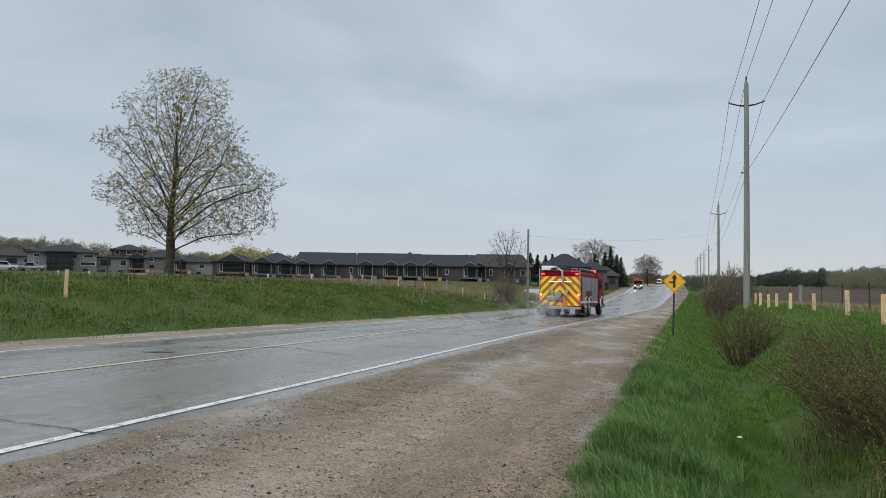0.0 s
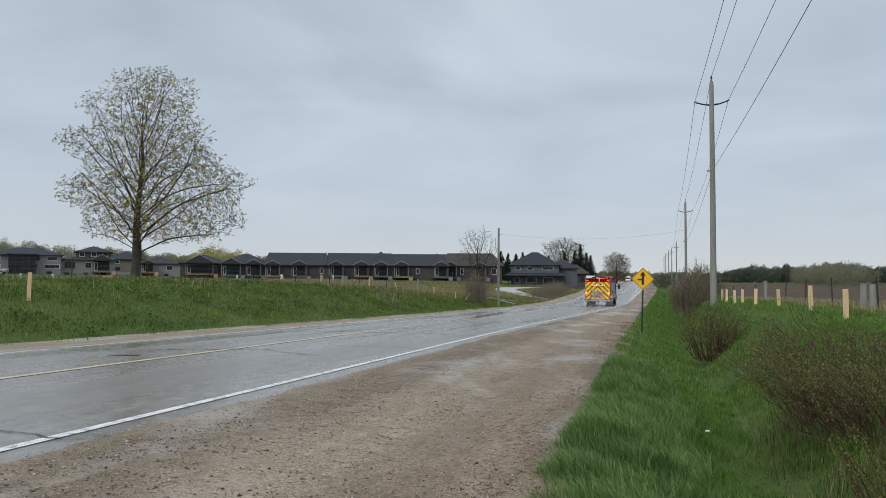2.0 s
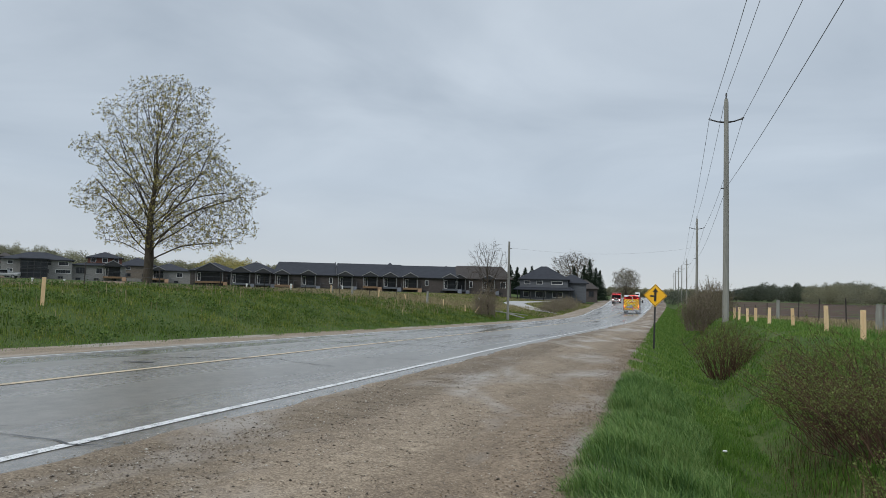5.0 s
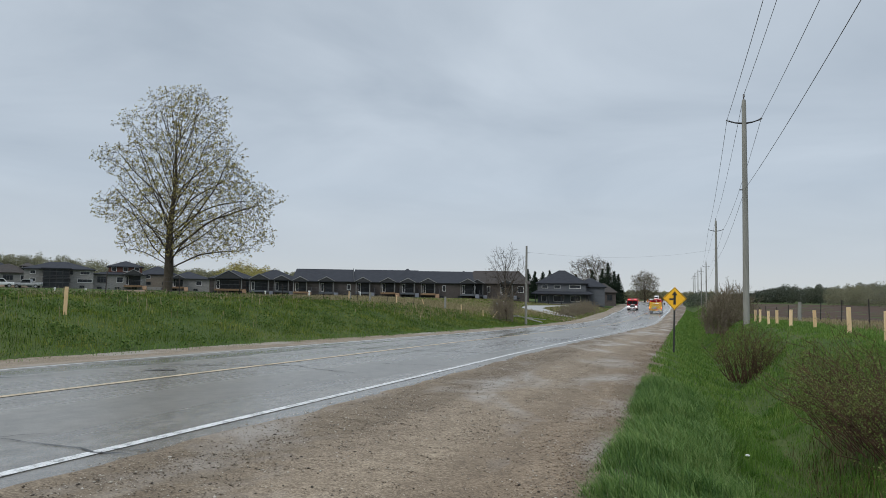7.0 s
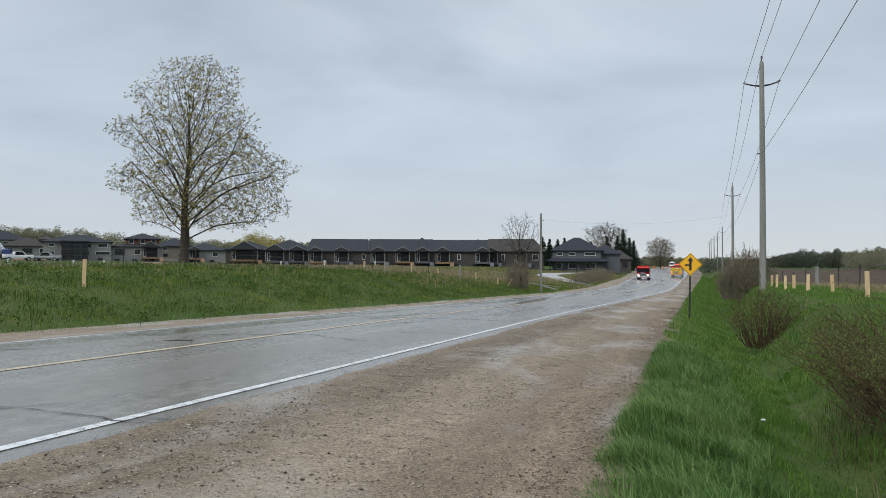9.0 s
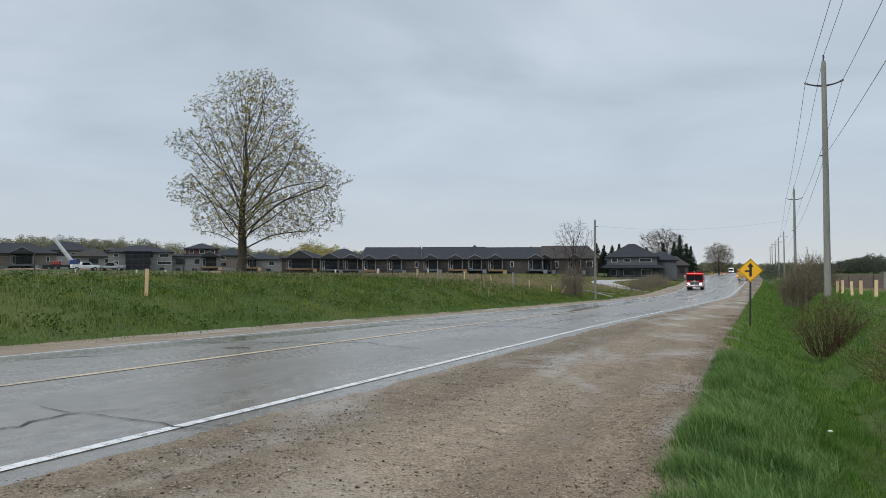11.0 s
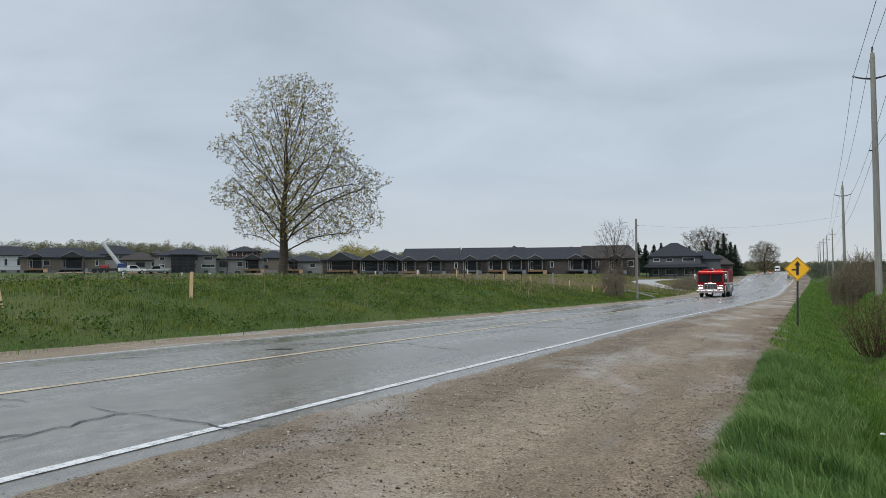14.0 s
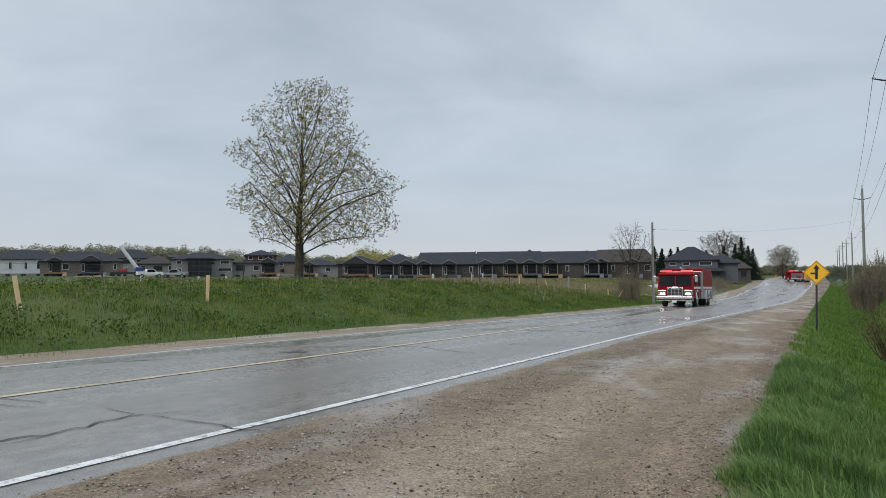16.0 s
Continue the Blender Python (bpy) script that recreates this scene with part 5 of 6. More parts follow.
def wheel(parent, x, y, r=0.53, w=0.30, twin=False):
    ww = w * (1.9 if twin else 1.0)
    sx = 1 if x > 0 else -1
    bm = bmesh.new()
    rod(bm, (x - sx * ww, y, r), (x, y, r), r, r, 26)
    es = [e for e in bm.edges if len(e.link_faces) == 2 and any(len(f.verts) > 4 for f in e.link_faces)]
    bmesh.ops.bevel(bm, geom=es, offset=0.05, segments=2, affect="EDGES", profile=0.5)
    t = part("tyre", bm, M["black"], parent)
    bm = bmesh.new()
    rod(bm, (x - sx * 0.02, y, r), (x + sx * 0.015, y, r), r * 0.6, r * 0.55, 20)
    rod(bm, (x + sx * 0.014, y, r), (x + sx * 0.07, y, r), r * 0.24, r * 0.18, 12)
    part("rim", bm, M["alu"], t)
    return t


def arch(parent, x, y, r):
    sx = 1 if x > 0 else -1
    V, F = [], []
    pts = [Vector((x, y + r * math.cos(a), 0.53 + r * math.sin(a))) for a in np.linspace(0.05, math.pi - 0.05, 13)]
    tube_into(V, F, pts, [0.045] * 13, 6)
    link_mesh("wheel_arch", V, F, M["chrome"], parent, True)


def tanker_truck():
    """Origin on the ground under the rear bumper; the truck points along +y."""
    t = empty("tanker_fire_truck", pose(0, 0, 0), "red tanker fire truck with yellow and red rear chevrons", "fire truck")
    part("chassis", one_box(-0.55, 0.55, 0.2, 8.6, 0.55, 0.9, 0.02), M["dark"], t)
    part("tank_body", one_box(-1.22, 1.22, 0.05, 5.9, 0.62, 2.36, 0.05), M["fire_red"], t)
    part("tank_top", one_box(-1.12, 1.12, 0.25, 5.7, 2.36, 2.62, 0.05), M["fire_red"], t)
    for sx in (-1, 1):
        for a, b in ((0.35, 1.35), (3.5, 4.6), (4.68, 5.75)):
            sh = part("shutter", one_box(sx * 1.225 - 0.015, sx * 1.225 + 0.015, a, b, 0.95, 2.28), M["alu"], t)
            for k in range(9):
                part("slat", one_box(sx * 1.242 - 0.004, sx * 1.242 + 0.004, a + 0.03, b - 0.03, 0.99 + k * 0.14, 1.11 + k * 0.14), M["alu"], sh)
        part("upper_shutter", one_box(sx * 1.225 - 0.015, sx * 1.225 + 0.015, 1.45, 3.4, 1.5, 2.28), M["alu"], t)
        part("side_stripe", one_box(sx * 1.224 - 0.008, sx * 1.224 + 0.008, 0.06, 5.88, 0.80, 0.93), M["white_paint"], t)
        for wy in (1.75, 3.05):
            wheel(t, sx * 1.2, wy, twin=True)
            arch(t, sx * 1.23, wy, 0.63)
        wheel(t, sx * 1.2, 7.55)
        arch(t, sx * 1.23, 7.55, 0.63)
        part("rear_rail", rod(bmesh.new(), (sx * 1.16, -0.08, 0.75), (sx * 1.16, -0.08, 2.78), 0.025, 0.025, 8), M["chrome"], t)
        part("beacon", one_box(sx * 0.98 - 0.09, sx * 0.98 + 0.09, -0.06, 0.10, 2.40, 2.50, 0.03), M["red_glow"], t)
        lamp = part("tail_lamp", one_box(sx * 1.1 - 0.07, sx * 1.1 + 0.07, -0.05, 0.02, 1.02, 1.16, 0.02), M["red_glow"], t)
        part("turn_lamp", one_box(sx * 1.1 - 0.07, sx * 1.1 + 0.07, -0.056, 0.02, 1.2, 1.34, 0.02), M["amber_glow"], lamp)
        m = part("mirror", one_box(sx * 1.5 - 0.12, sx * 1.5 + 0.12, 7.9, 7.98, 1.65, 2.15, 0.03), M["dark"], t)
        part("mirror_arm", rod(bmesh.new(), (sx * 1.2, 7.9, 1.9), (sx * 1.48, 7.94, 1.9), 0.02, 0.02, 6), M["dark"], m)
        side = part("cab_door", one_box(sx * 1.19 - 0.02, sx * 1.19 + 0.02, 6.5, 7.6, 0.75, 2.45, 0.02), M["fire_red"], t)
        part("door_glass", one_box(sx * 1.215 - 0.008, sx * 1.215 + 0.008, 6.65, 7.5, 1.65, 2.3), M["car_glass"], side)
        part("suction_hose", rod(bmesh.new(), (sx * 1.0, 0.4, 2.72), (sx * 1.0, 5.2, 2.72), 0.09, 0.09, 12), M["black"], t)
    # rear panel with chevrons
    panel = part("rear_panel", one_box(-1.2, 1.2, 0.02, 0.05, 0.64, 2.32), M["fluo_red"], t, "red rear panel with yellow chevrons")
    w = 0.178
    for side in (-1, 1):
        for k in range(-2, 12):
            z0 = 0.2 + k * 2 * w * 1.28
            # stripes fall from the middle to the outer edge
            poly = [(0.0, z0), (0.0, z0 + w * 1.28), (1.2, z0 + w * 1.28 - 1.2), (1.2, z0 - 1.2)]
            poly = clip_rect(poly, 0.005, 1.195, 0.66, 2.30)
            if len(poly) > 2:
                poly = [(side * u, v) for u, v in poly]
                if side < 0:
                    poly = poly[::-1]
                part("chevron", prism(bmesh.new(), poly, "y", 0.008, 0.018), M["fluo"], panel)
    part("rear_step", one_box(-1.24, 1.24, -0.28, 0.06, 0.46, 0.6, 0.015), M["alu"], t)
    part("pump_panel", one_box(-0.75, 0.2, -0.1, 0.015, 0.95, 1.18, 0.02), M["alu"], t)
    part("dump_valve", rod(bmesh.new(), (-0.05, -0.24, 1.25), (-0.05, 0.01, 1.25), 0.19, 0.22, 16), M["alu"], t)
    for vx in (-0.42, 0.42):
        v = part("outlet", rod(bmesh.new(), (vx, -0.16, 1.45), (vx, 0.01, 1.45), 0.10, 0.11, 14), M["dark"], t)
        part("outlet_cap", rod(bmesh.new(), (vx, -0.2, 1.45), (vx, -0.16, 1.45), 0.115, 0.105, 14), M["chrome"], v)
    bm = rod(bmesh.new(), (0.3, -0.18, 0.6), (0.3, -0.18, 1.15), 0.15, 0.03, 14)
    part("traffic_cone", bm, M["cone"], t)
    bm = bmesh.new()
    rod(bm, (-0.6, -0.09, 2.0), (0.72, -0.09, 2.0), 0.025, 0.025, 8)
    rod(bm, (-0.6, -0.09, 2.0), (-0.6, -0.09, 1.2), 0.022, 0.022, 8)
    rod(bm, (0.72, -0.09, 2.0), (0.72, -0.09, 1.7), 0.022, 0.022, 8)
    part("grab_rail", bm, M["chrome"], t)
    V, F = [], []
    tube_into(V, F, [Vector((-0.15, 0.6, 2.72)), Vector((-0.1, 0.0, 2.76)), Vector((0.15, -0.14, 2.62)), Vector((0.2, -0.16, 2.2)), Vector((0.18, -0.15, 1.9))], [0.06] * 5, 10)
    link_mesh("hose", V, F, M["hose"], t, True)
    V, F = [], []
    tube_into(V, F, [Vector((-0.9, 0.5, 2.66)), Vector((-0.5, 0.1, 2.74)), Vector((0.2, 0.12, 2.8)), Vector((0.9, 0.3, 2.68))], [0.06] * 4, 10)
    link_mesh("supply_hose", V, F, M["black"], t, True)
    part("stowed_box", one_box(-1.1, -0.35, 0.1, 1.0, 2.66, 2.92, 0.04), M["white_paint"], t)
    lad = part("ladder", rod(rod(bmesh.new(), (0.45, 0.2, 2.78), (0.45, 4.8, 2.86), 0.03, 0.03, 8), (0.85, 0.2, 2.78), (0.85, 4.8, 2.86), 0.03, 0.03, 8), M["alu"], t)
    for k in range(12):
        yy = 0.4 + k * 0.38
        part("rung", rod(bmesh.new(), (0.45, yy, 2.785 + yy * 0.016), (0.85, yy, 2.785 + yy * 0.016), 0.016, 0.016, 6), M["alu"], lad)
    part("cab", prism(bmesh.new(), [(6.05, 0.7), (8.7, 0.7), (8.75, 1.5), (8.35, 2.5), (8.1, 2.72), (6.05, 2.72)], "x", -1.18, 1.18), M["fire_red"], t)
    part("windscreen", prism(bmesh.new(), [(8.72, 1.58), (8.76, 1.58), (8.42, 2.4), (8.38, 2.4)], "x", -1.08, 1.08), M["car_glass"], t)
    part("light_bar", one_box(-0.8, 0.8, 7.4, 7.8, 2.73, 2.92, 0.04), M["red_glow"], t)
    part("front_bumper", one_box(-1.22, 1.22, 8.7, 9.05, 0.45, 0.75, 0.03), M["chrome"], t)
    part("grille", one_box(-0.6, 0.6, 8.72, 8.79, 0.85, 1.4, 0.02), M["chrome"], t)
    for sx in (-1, 1):
        part("headlamp", one_box(sx * 0.92 - 0.17, sx * 0.92 + 0.17, 8.72, 8.8, 0.9, 1.1, 0.03), M["head_glow"], t)
    return t


def fire_engine():
    """Origin on the ground under the front bumper; the engine points along +y and its body lies behind."""
    t = empty("fire_engine", pose(0, 0, 0), "red pumper fire engine with lit beacons and headlamps", "fire truck")
    part("chassis", one_box(-0.55, 0.55, -8.6, -0.3, 0.5, 0.85, 0.02), M["dark"], t)
    cab = part("cab", prism(bmesh.new(), [(-3.4, 0.62), (-0.34, 0.62), (-0.30, 1.4), (-0.52, 2.22), (-0.75, 2.44), (-3.4, 2.48)], "x", -1.2, 1.2), M["fire_red"], t)
    bm = bmesh.new()
    for sx in (-1, 1):
        prism(bm, [(-0.295, 1.46), (-0.275, 1.46), (-0.485, 2.2), (-0.505, 2.2)], "x", min(sx * 0.03, sx * 1.1), max(sx * 0.03, sx * 1.1))
    part("windscreen", bm, M["car_glass"], cab)
    part("visor", one_box(-1.18, 1.18, -0.75, -0.42, 2.22, 2.36, 0.04), M["fire_red"], cab)
    part("badge_plate", one_box(-0.2, 0.2, -0.35, -0.29, 1.28, 1.42, 0.02), M["chrome"], cab)
    g = part("grille", one_box(-0.56, 0.56, -0.36, -0.24, 0.78, 1.36, 0.04), M["chrome"], t)
    for k in range(5):
        part("grille_slot", one_box(-0.5, 0.5, -0.25, -0.225, 0.815 + k * 0.105, 0.905 + k * 0.105), M["black"], g)
    for k in (-0.24, 0.0, 0.24):
        part("grille_bar", one_box(k - 0.02, k + 0.02, -0.23, -0.205, 0.8, 1.35), M["chrome"], g)
    b = part("front_bumper", one_box(-1.24, 1.24, -0.3, 0.12, 0.42, 0.74, 0.04), M["chrome"], t)
    part("bumper_stripe", one_box(-1.2, 1.2, 0.115, 0.13, 0.5, 0.56), M["fire_red"], b)
    part("bumper_tray", one_box(-0.45, 0.45, -0.2, 0.1, 0.745, 0.82, 0.02), M["alu"], b)
    for sx in (-1, 1):
        bz = part("lamp_bezel", one_box(sx * 0.9 - 0.29, sx * 0.9 + 0.29, -0.36, -0.25, 0.82, 1.2, 0.04), M["chrome"], t)
        part("headlamp", one_box(sx * 0.86 - 0.16, sx * 0.86 + 0.16, -0.26, -0.22, 0.86, 0.99, 0.02), M["head_glow"], bz)
        part("turn_lamp", one_box(sx * 0.9 - 0.25, sx * 0.9 + 0.25, -0.26, -0.225, 1.05, 1.16, 0.02), M["crimson"], bz)
        bar = part("light_bar", one_box(sx * 0.68 - 0.36, sx * 0.68 + 0.36, -1.0, -0.72, 2.47, 2.57, 0.03), M["red_glow"], t)
        part("bar_end", one_box(sx * 1.08 - 0.03, sx * 1.08 + 0.03, -1.0, -0.72, 2.475, 2.565, 0.02), M["white_paint"], bar)
        mi = part("mirror", one_box(sx * 1.42 - 0.1, sx * 1.42 + 0.1, -0.45, -0.37, 1.75, 2.2, 0.03), M["chrome"], t)
        part("mirror_arm", rod(bmesh.new(), (sx * 1.2, -0.55, 2.15), (sx * 1.4, -0.41, 2.0), 0.022, 0.022, 6), M["chrome"], mi)
        for a, c in ((-1.75, -0.75), (-3.2, -2.2)):
            dr = part("cab_door", one_box(sx * 1.205 - 0.012, sx * 1.205 + 0.012, a, c, 0.72, 2.36), M["fire_red"], t)
            part("door_glass", one_box(sx * 1.22 - 0.006, sx * 1.22 + 0.006, a + 0.12, c - 0.1, 1.5, 2.2), M["car_glass"], dr)
            part("door_handle", one_box(sx * 1.235 - 0.012, sx * 1.235 + 0.012, a + 0.1, a + 0.3, 1.25, 1.3), M["chrome"], dr)
        part("side_stripe", one_box(sx * 1.222 - 0.006, sx * 1.222 + 0.006, -8.5, -0.7, 1.28, 1.42), M["white_paint"], t)
        wheel(t, sx * 1.2, -1.95)
        arch(t, sx * 1.23, -1.95, 0.62)
        for wy in (-5.9, -7.15):
            wheel(t, sx * 1.2, wy, twin=True)
            arch(t, sx * 1.25, wy, 0.62)
        part("lower_body", one_box(sx * 1.02 - 0.22, sx * 1.02 + 0.22, -8.6, -4.35, 0.5, 1.2, 0.03), M["alu"], t)
    part("pump_panel", one_box(-1.24, 1.24, -4.3, -3.5, 0.55, 2.55, 0.03), M["alu"], t, "silver pump panel behind the cab")
    part("tank_body", one_box(-1.2, 1.2, -8.6, -4.35, 1.15, 2.78, 0.05), M["fire_red"], t)
    part("rear_step", one_box(-1.2, 1.2, -8.95, -8.6, 0.45, 0.6, 0.02), M["alu"], t)
    part("roof_monitor", rod(bmesh.new(), (0, -4.0, 2.55), (0.2, -3.4, 2.85), 0.08, 0.06, 10), M["chrome"], t)
    part("roof_beacon", one_box(-0.1, 0.1, -0.74, -0.6, 2.45, 2.53, 0.03), M["red_glow"], t)
    part("plate", one_box(-0.16, 0.16, 0.125, 0.135, 0.32, 0.47), M["white_paint"], t)
    return t


def spray_material():
    """Thin wet haze: mostly see-through, thicker in the middle of its noise."""
    m = bpy.data.materials.new("road_spray")
    m.use_nodes = True
    nt = m.node_tree
    out = nt.nodes["Material Output"]
    nt.nodes.remove(nt.nodes["Principled BSDF"])
    tr, df, mx = nt.nodes.new("ShaderNodeBsdfTransparent"), nt.nodes.new("ShaderNodeBsdfTranslucent"), nt.nodes.new("ShaderNodeMixShader")
    df.inputs[0].default_value = (0.85, 0.86, 0.88, 1)
    tc, n, mr = nt.nodes.new("ShaderNodeTexCoord"), nt.nodes.new("ShaderNodeTexNoise"), nt.nodes.new("ShaderNodeMapRange")
    n.inputs["Scale"].default_value = 0.9
    nt.links.new(tc.outputs["Object"], n.inputs["Vector"])
    nt.links.new(n.outputs[0], mr.inputs[0])
    mr.inputs[1].default_value, mr.inputs[2].default_value, mr.inputs[3].default_value, mr.inputs[4].default_value = 0.35, 0.7, 0.0, 0.15
    nt.links.new(mr.outputs[0], mx.inputs[0])
    nt.links.new(tr.outputs[0], mx.inputs[1])
    nt.links.new(df.outputs[0], mx.inputs[2])
    nt.links.new(mx.outputs[0], out.inputs[0])
    return m


M["spray"] = spray_material()


def spray(parent, y0, y1, n, seed):
    r = np.random.default_rng(seed)
    u = r.uniform(0, 1, n)
    y = y0 + (y1 - y0) * u
    c = np.stack([r.uniform(-1.3, 1.3, n) * (1 + 0.5 * u), y, 0.12 + (0.35 + 0.75 * np.sin(u * 2.6)) * r.uniform(0, 1, n) ** 1.5], 1)
    ob = leaf_cards(c, r, 1, 0.05, 1.0, "spray", M["spray"], parent)
    ob["label"] = "pale haze of road spray behind the wheels"
    ob["kind"] = "stuff"
    return ob


def white_van(x, y, yaw):
    t = empty("white_van", pose(x, y, road_z(y) + 0.0, 0, 0, yaw), "white high-roofed delivery van on the far crest", "van")
    part("body", prism(bmesh.new(), [(-2.9, 0.4), (2.6, 0.4), (2.75, 1.05), (2.0, 1.25), (1.35, 2.1), (1.0, 2.6), (-2.9, 2.65)], "x", -1.0, 1.0), M["white_paint"], t)
    part("windscreen", prism(bmesh.new(), [(2.03, 1.27), (2.06, 1.27), (1.41, 2.1), (1.38, 2.1)], "x", -0.9, 0.9), M["car_glass"], t)
    for sx in (-1, 1):
        for wy in (-1.9, 1.8):
            w = part("tyre", rod(bmesh.new(), (sx * 0.78, wy, 0.36), (sx * 1.02, wy, 0.36), 0.36, 0.36, 16), M["black"], t)
            part("rim", rod(bmesh.new(), (sx * 1.02, wy, 0.36), (sx * 1.035, wy, 0.36), 0.2, 0.2, 12), M["alu"], w)
        part("headlamp", one_box(sx * 0.75 - 0.16, sx * 0.75 + 0.16, 2.62, 2.72, 0.85, 1.03, 0.02), M["head_glow"], t)
    part("bumper", one_box(-1.0, 1.0, 2.62, 2.82, 0.35, 0.62, 0.03), M["dark"], t)
    return t


tanker = tanker_truck()
spray(tanker, 0.5, -14.0, 46, 3)
engine = fire_engine()
spray(engine, -6.0, -17.0, 26, 4)
white_van(-9.9, 385, 178)


def pickup(b, d, yaw, mat, label):
    x, y = polar(b, d)
    t = empty("pickup_truck", pose(x, y, ground_z(x, y), 0, 0, yaw - b), label, "pickup truck", "pickups on the building site")
    part("body", one_box(-2.7, 2.7, -0.95, 0.95, 0.55, 1.1, 0.08), mat, t)
    part("cab", prism(bmesh.new(), [(-0.9, 1.08), (1.5, 1.08), (0.8, 1.85), (-0.7, 1.85)], "y", -0.88, 0.88), mat, t)
    for sy in (-1, 1):
        part("side_glass", prism(bmesh.new(), [(-0.7, 1.16), (1.15, 1.16), (0.7, 1.75), (-0.6, 1.75)], "y", min(sy * 0.885, sy * 0.9), max(sy * 0.885, sy * 0.9)), M["car_glass"], t)
        part("bed_side", one_box(-2.65, -0.95, sy * 0.9 - 0.05, sy * 0.9 + 0.05, 1.1, 1.35), mat, t)
        for wx in (-1.75, 1.8):
            w = part("tyre", rod(bmesh.new(), (wx, sy * 0.72, 0.4), (wx, sy * 0.97, 0.4), 0.4, 0.4, 16), M["black"], t)
            part("rim", rod(bmesh.new(), (wx, sy * 0.97, 0.4), (wx, sy * 0.985, 0.4), 0.23, 0.23, 12), M["alu"], w)
    part("bumper", one_box(2.65, 2.82, -0.92, 0.92, 0.5, 0.75, 0.03), M["chrome"], t)


pickup(-47.9, 176, 12, M["white_paint"], "white pickup truck parked on a building site")
pickup(-46.2, 178, 165, M["alu"], "silver pickup truck parked on a building site")
M["barrel"] = two("orange_drum_plastic", (0.62, 0.14, 0.04), (0.72, 0.2, 0.06), scale=4, rough=0.5)
for b, d in ((-2.75, 300), (-2.1, 310), (-1.75, 340)):
    x, y = polar(b, d)
    drum = empty("traffic_drum", pose(x, y, ground_z(x, y) + 0.02), "orange and white traffic drum beside the road", "traffic drum", "drums along the roadworks")
    part("drum", rod(bmesh.new(), (0, 0, 0), (0, 0, 1.05), 0.3, 0.24, 14), M["barrel"], drum)
    for k in (0.35, 0.7):
        part("band", rod(bmesh.new(), (0, 0, k), (0, 0, k + 0.14), 0.292 - 0.055 * k, 0.285 - 0.055 * k, 14), M["white_paint"], drum)


# ---------------------------------------------------------------- grass, stones, cracks
GX0, GX1, GY0, GY1, GSTEP = -60.0, 17.0, -6.0, 206.0, 0.5
GNX, GNY = int((GX1 - GX0) / GSTEP) + 1, int((GY1 - GY0) / GSTEP) + 1
GRID = np.array([[ground_z(GX0 + i * GSTEP, GY0 + j * GSTEP) for i in range(GNX)] for j in range(GNY)])
SGRID = np.array([[to_s(GX0 + i * GSTEP, GY0 + j * GSTEP) for i in range(GNX)] for j in range(GNY)])


def sample(grid, x, y):
    u, v = (x - GX0) / GSTEP, (y - GY0) / GSTEP
    i, j = np.clip(u.astype(int), 0, GNX - 2), np.clip(v.astype(int), 0, GNY - 2)
    a, b = u - i, v - j
    return (grid[j, i] * (1 - a) + grid[j, i + 1] * a) * (1 - b) + (grid[j + 1, i] * (1 - a) + grid[j + 1, i + 1] * a) * b


def blades(name, x, y, z, h, w, rng, mat, label, bend=0.5, lean=None):
    """Bent grass blades: two quads and a tip each, five triangles."""
    n = len(x)
    a = rng.uniform(0, 2 * np.pi, n)
    dx, dy = np.cos(a), np.sin(a)
    k = rng.uniform(0.15, 1.0, n) * bend * h
    lx, ly = dx * k + (lean[0] * h if lean else 0), dy * k + (lean[1] * h if lean else 0)
    px, py = -dy * w / 2, dx * w / 2
    P = np.zeros((n, 5, 3))
    base = np.stack([x, y, z - 0.02], 1)
    P[:, 0] = base - np.stack([px, py, 0 * px], 1)
    P[:, 1] = base + np.stack([px, py, 0 * px], 1)
    mid = base + np.stack([lx * 0.35, ly * 0.35, h * 0.6], 1)
    P[:, 2] = mid + np.stack([px, py, 0 * px], 1) * 0.8
    P[:, 3] = mid - np.stack([px, py, 0 * px], 1) * 0.8
    P[:, 4] = base + np.stack([lx, ly, h * rng.uniform(0.75, 1.0, n)], 1)
    o = (np.arange(n) * 5)[:, None]
    F = np.concatenate([o + np.array([[0, 1, 2]]), o + np.array([[0, 2, 3]]), o + np.array([[3, 2, 4]])])
    return tagged(arrays_mesh(name, P.reshape(-1, 3), F, mat), label, "grass", kind="stuff")


def clumpy(x, y, f, seed):
    """A smooth patchiness between 0 and 1."""
    ph = np.random.default_rng(seed).uniform(0, 6.28, 8)
    v = sum(np.sin(f * (x * math.cos(q) + y * math.sin(q)) * (1 + 0.37 * i) + ph[i]) for i, q in enumerate(ph)) / 5.0
    return 1 / (1 + np.exp(-2.2 * v))


def scatter(rng, n, x0, x1, y0, y1, power=1.0):
    return rng.uniform(x0, x1, n), y0 + (y1 - y0) * rng.uniform(0, 1, n) ** power


rng = np.random.default_rng(4)
VERGE_EDGE = ((0, 16, 27, 33, 56, 200), (-0.82, -0.80, -0.84, -0.76, -0.70, -0.7))
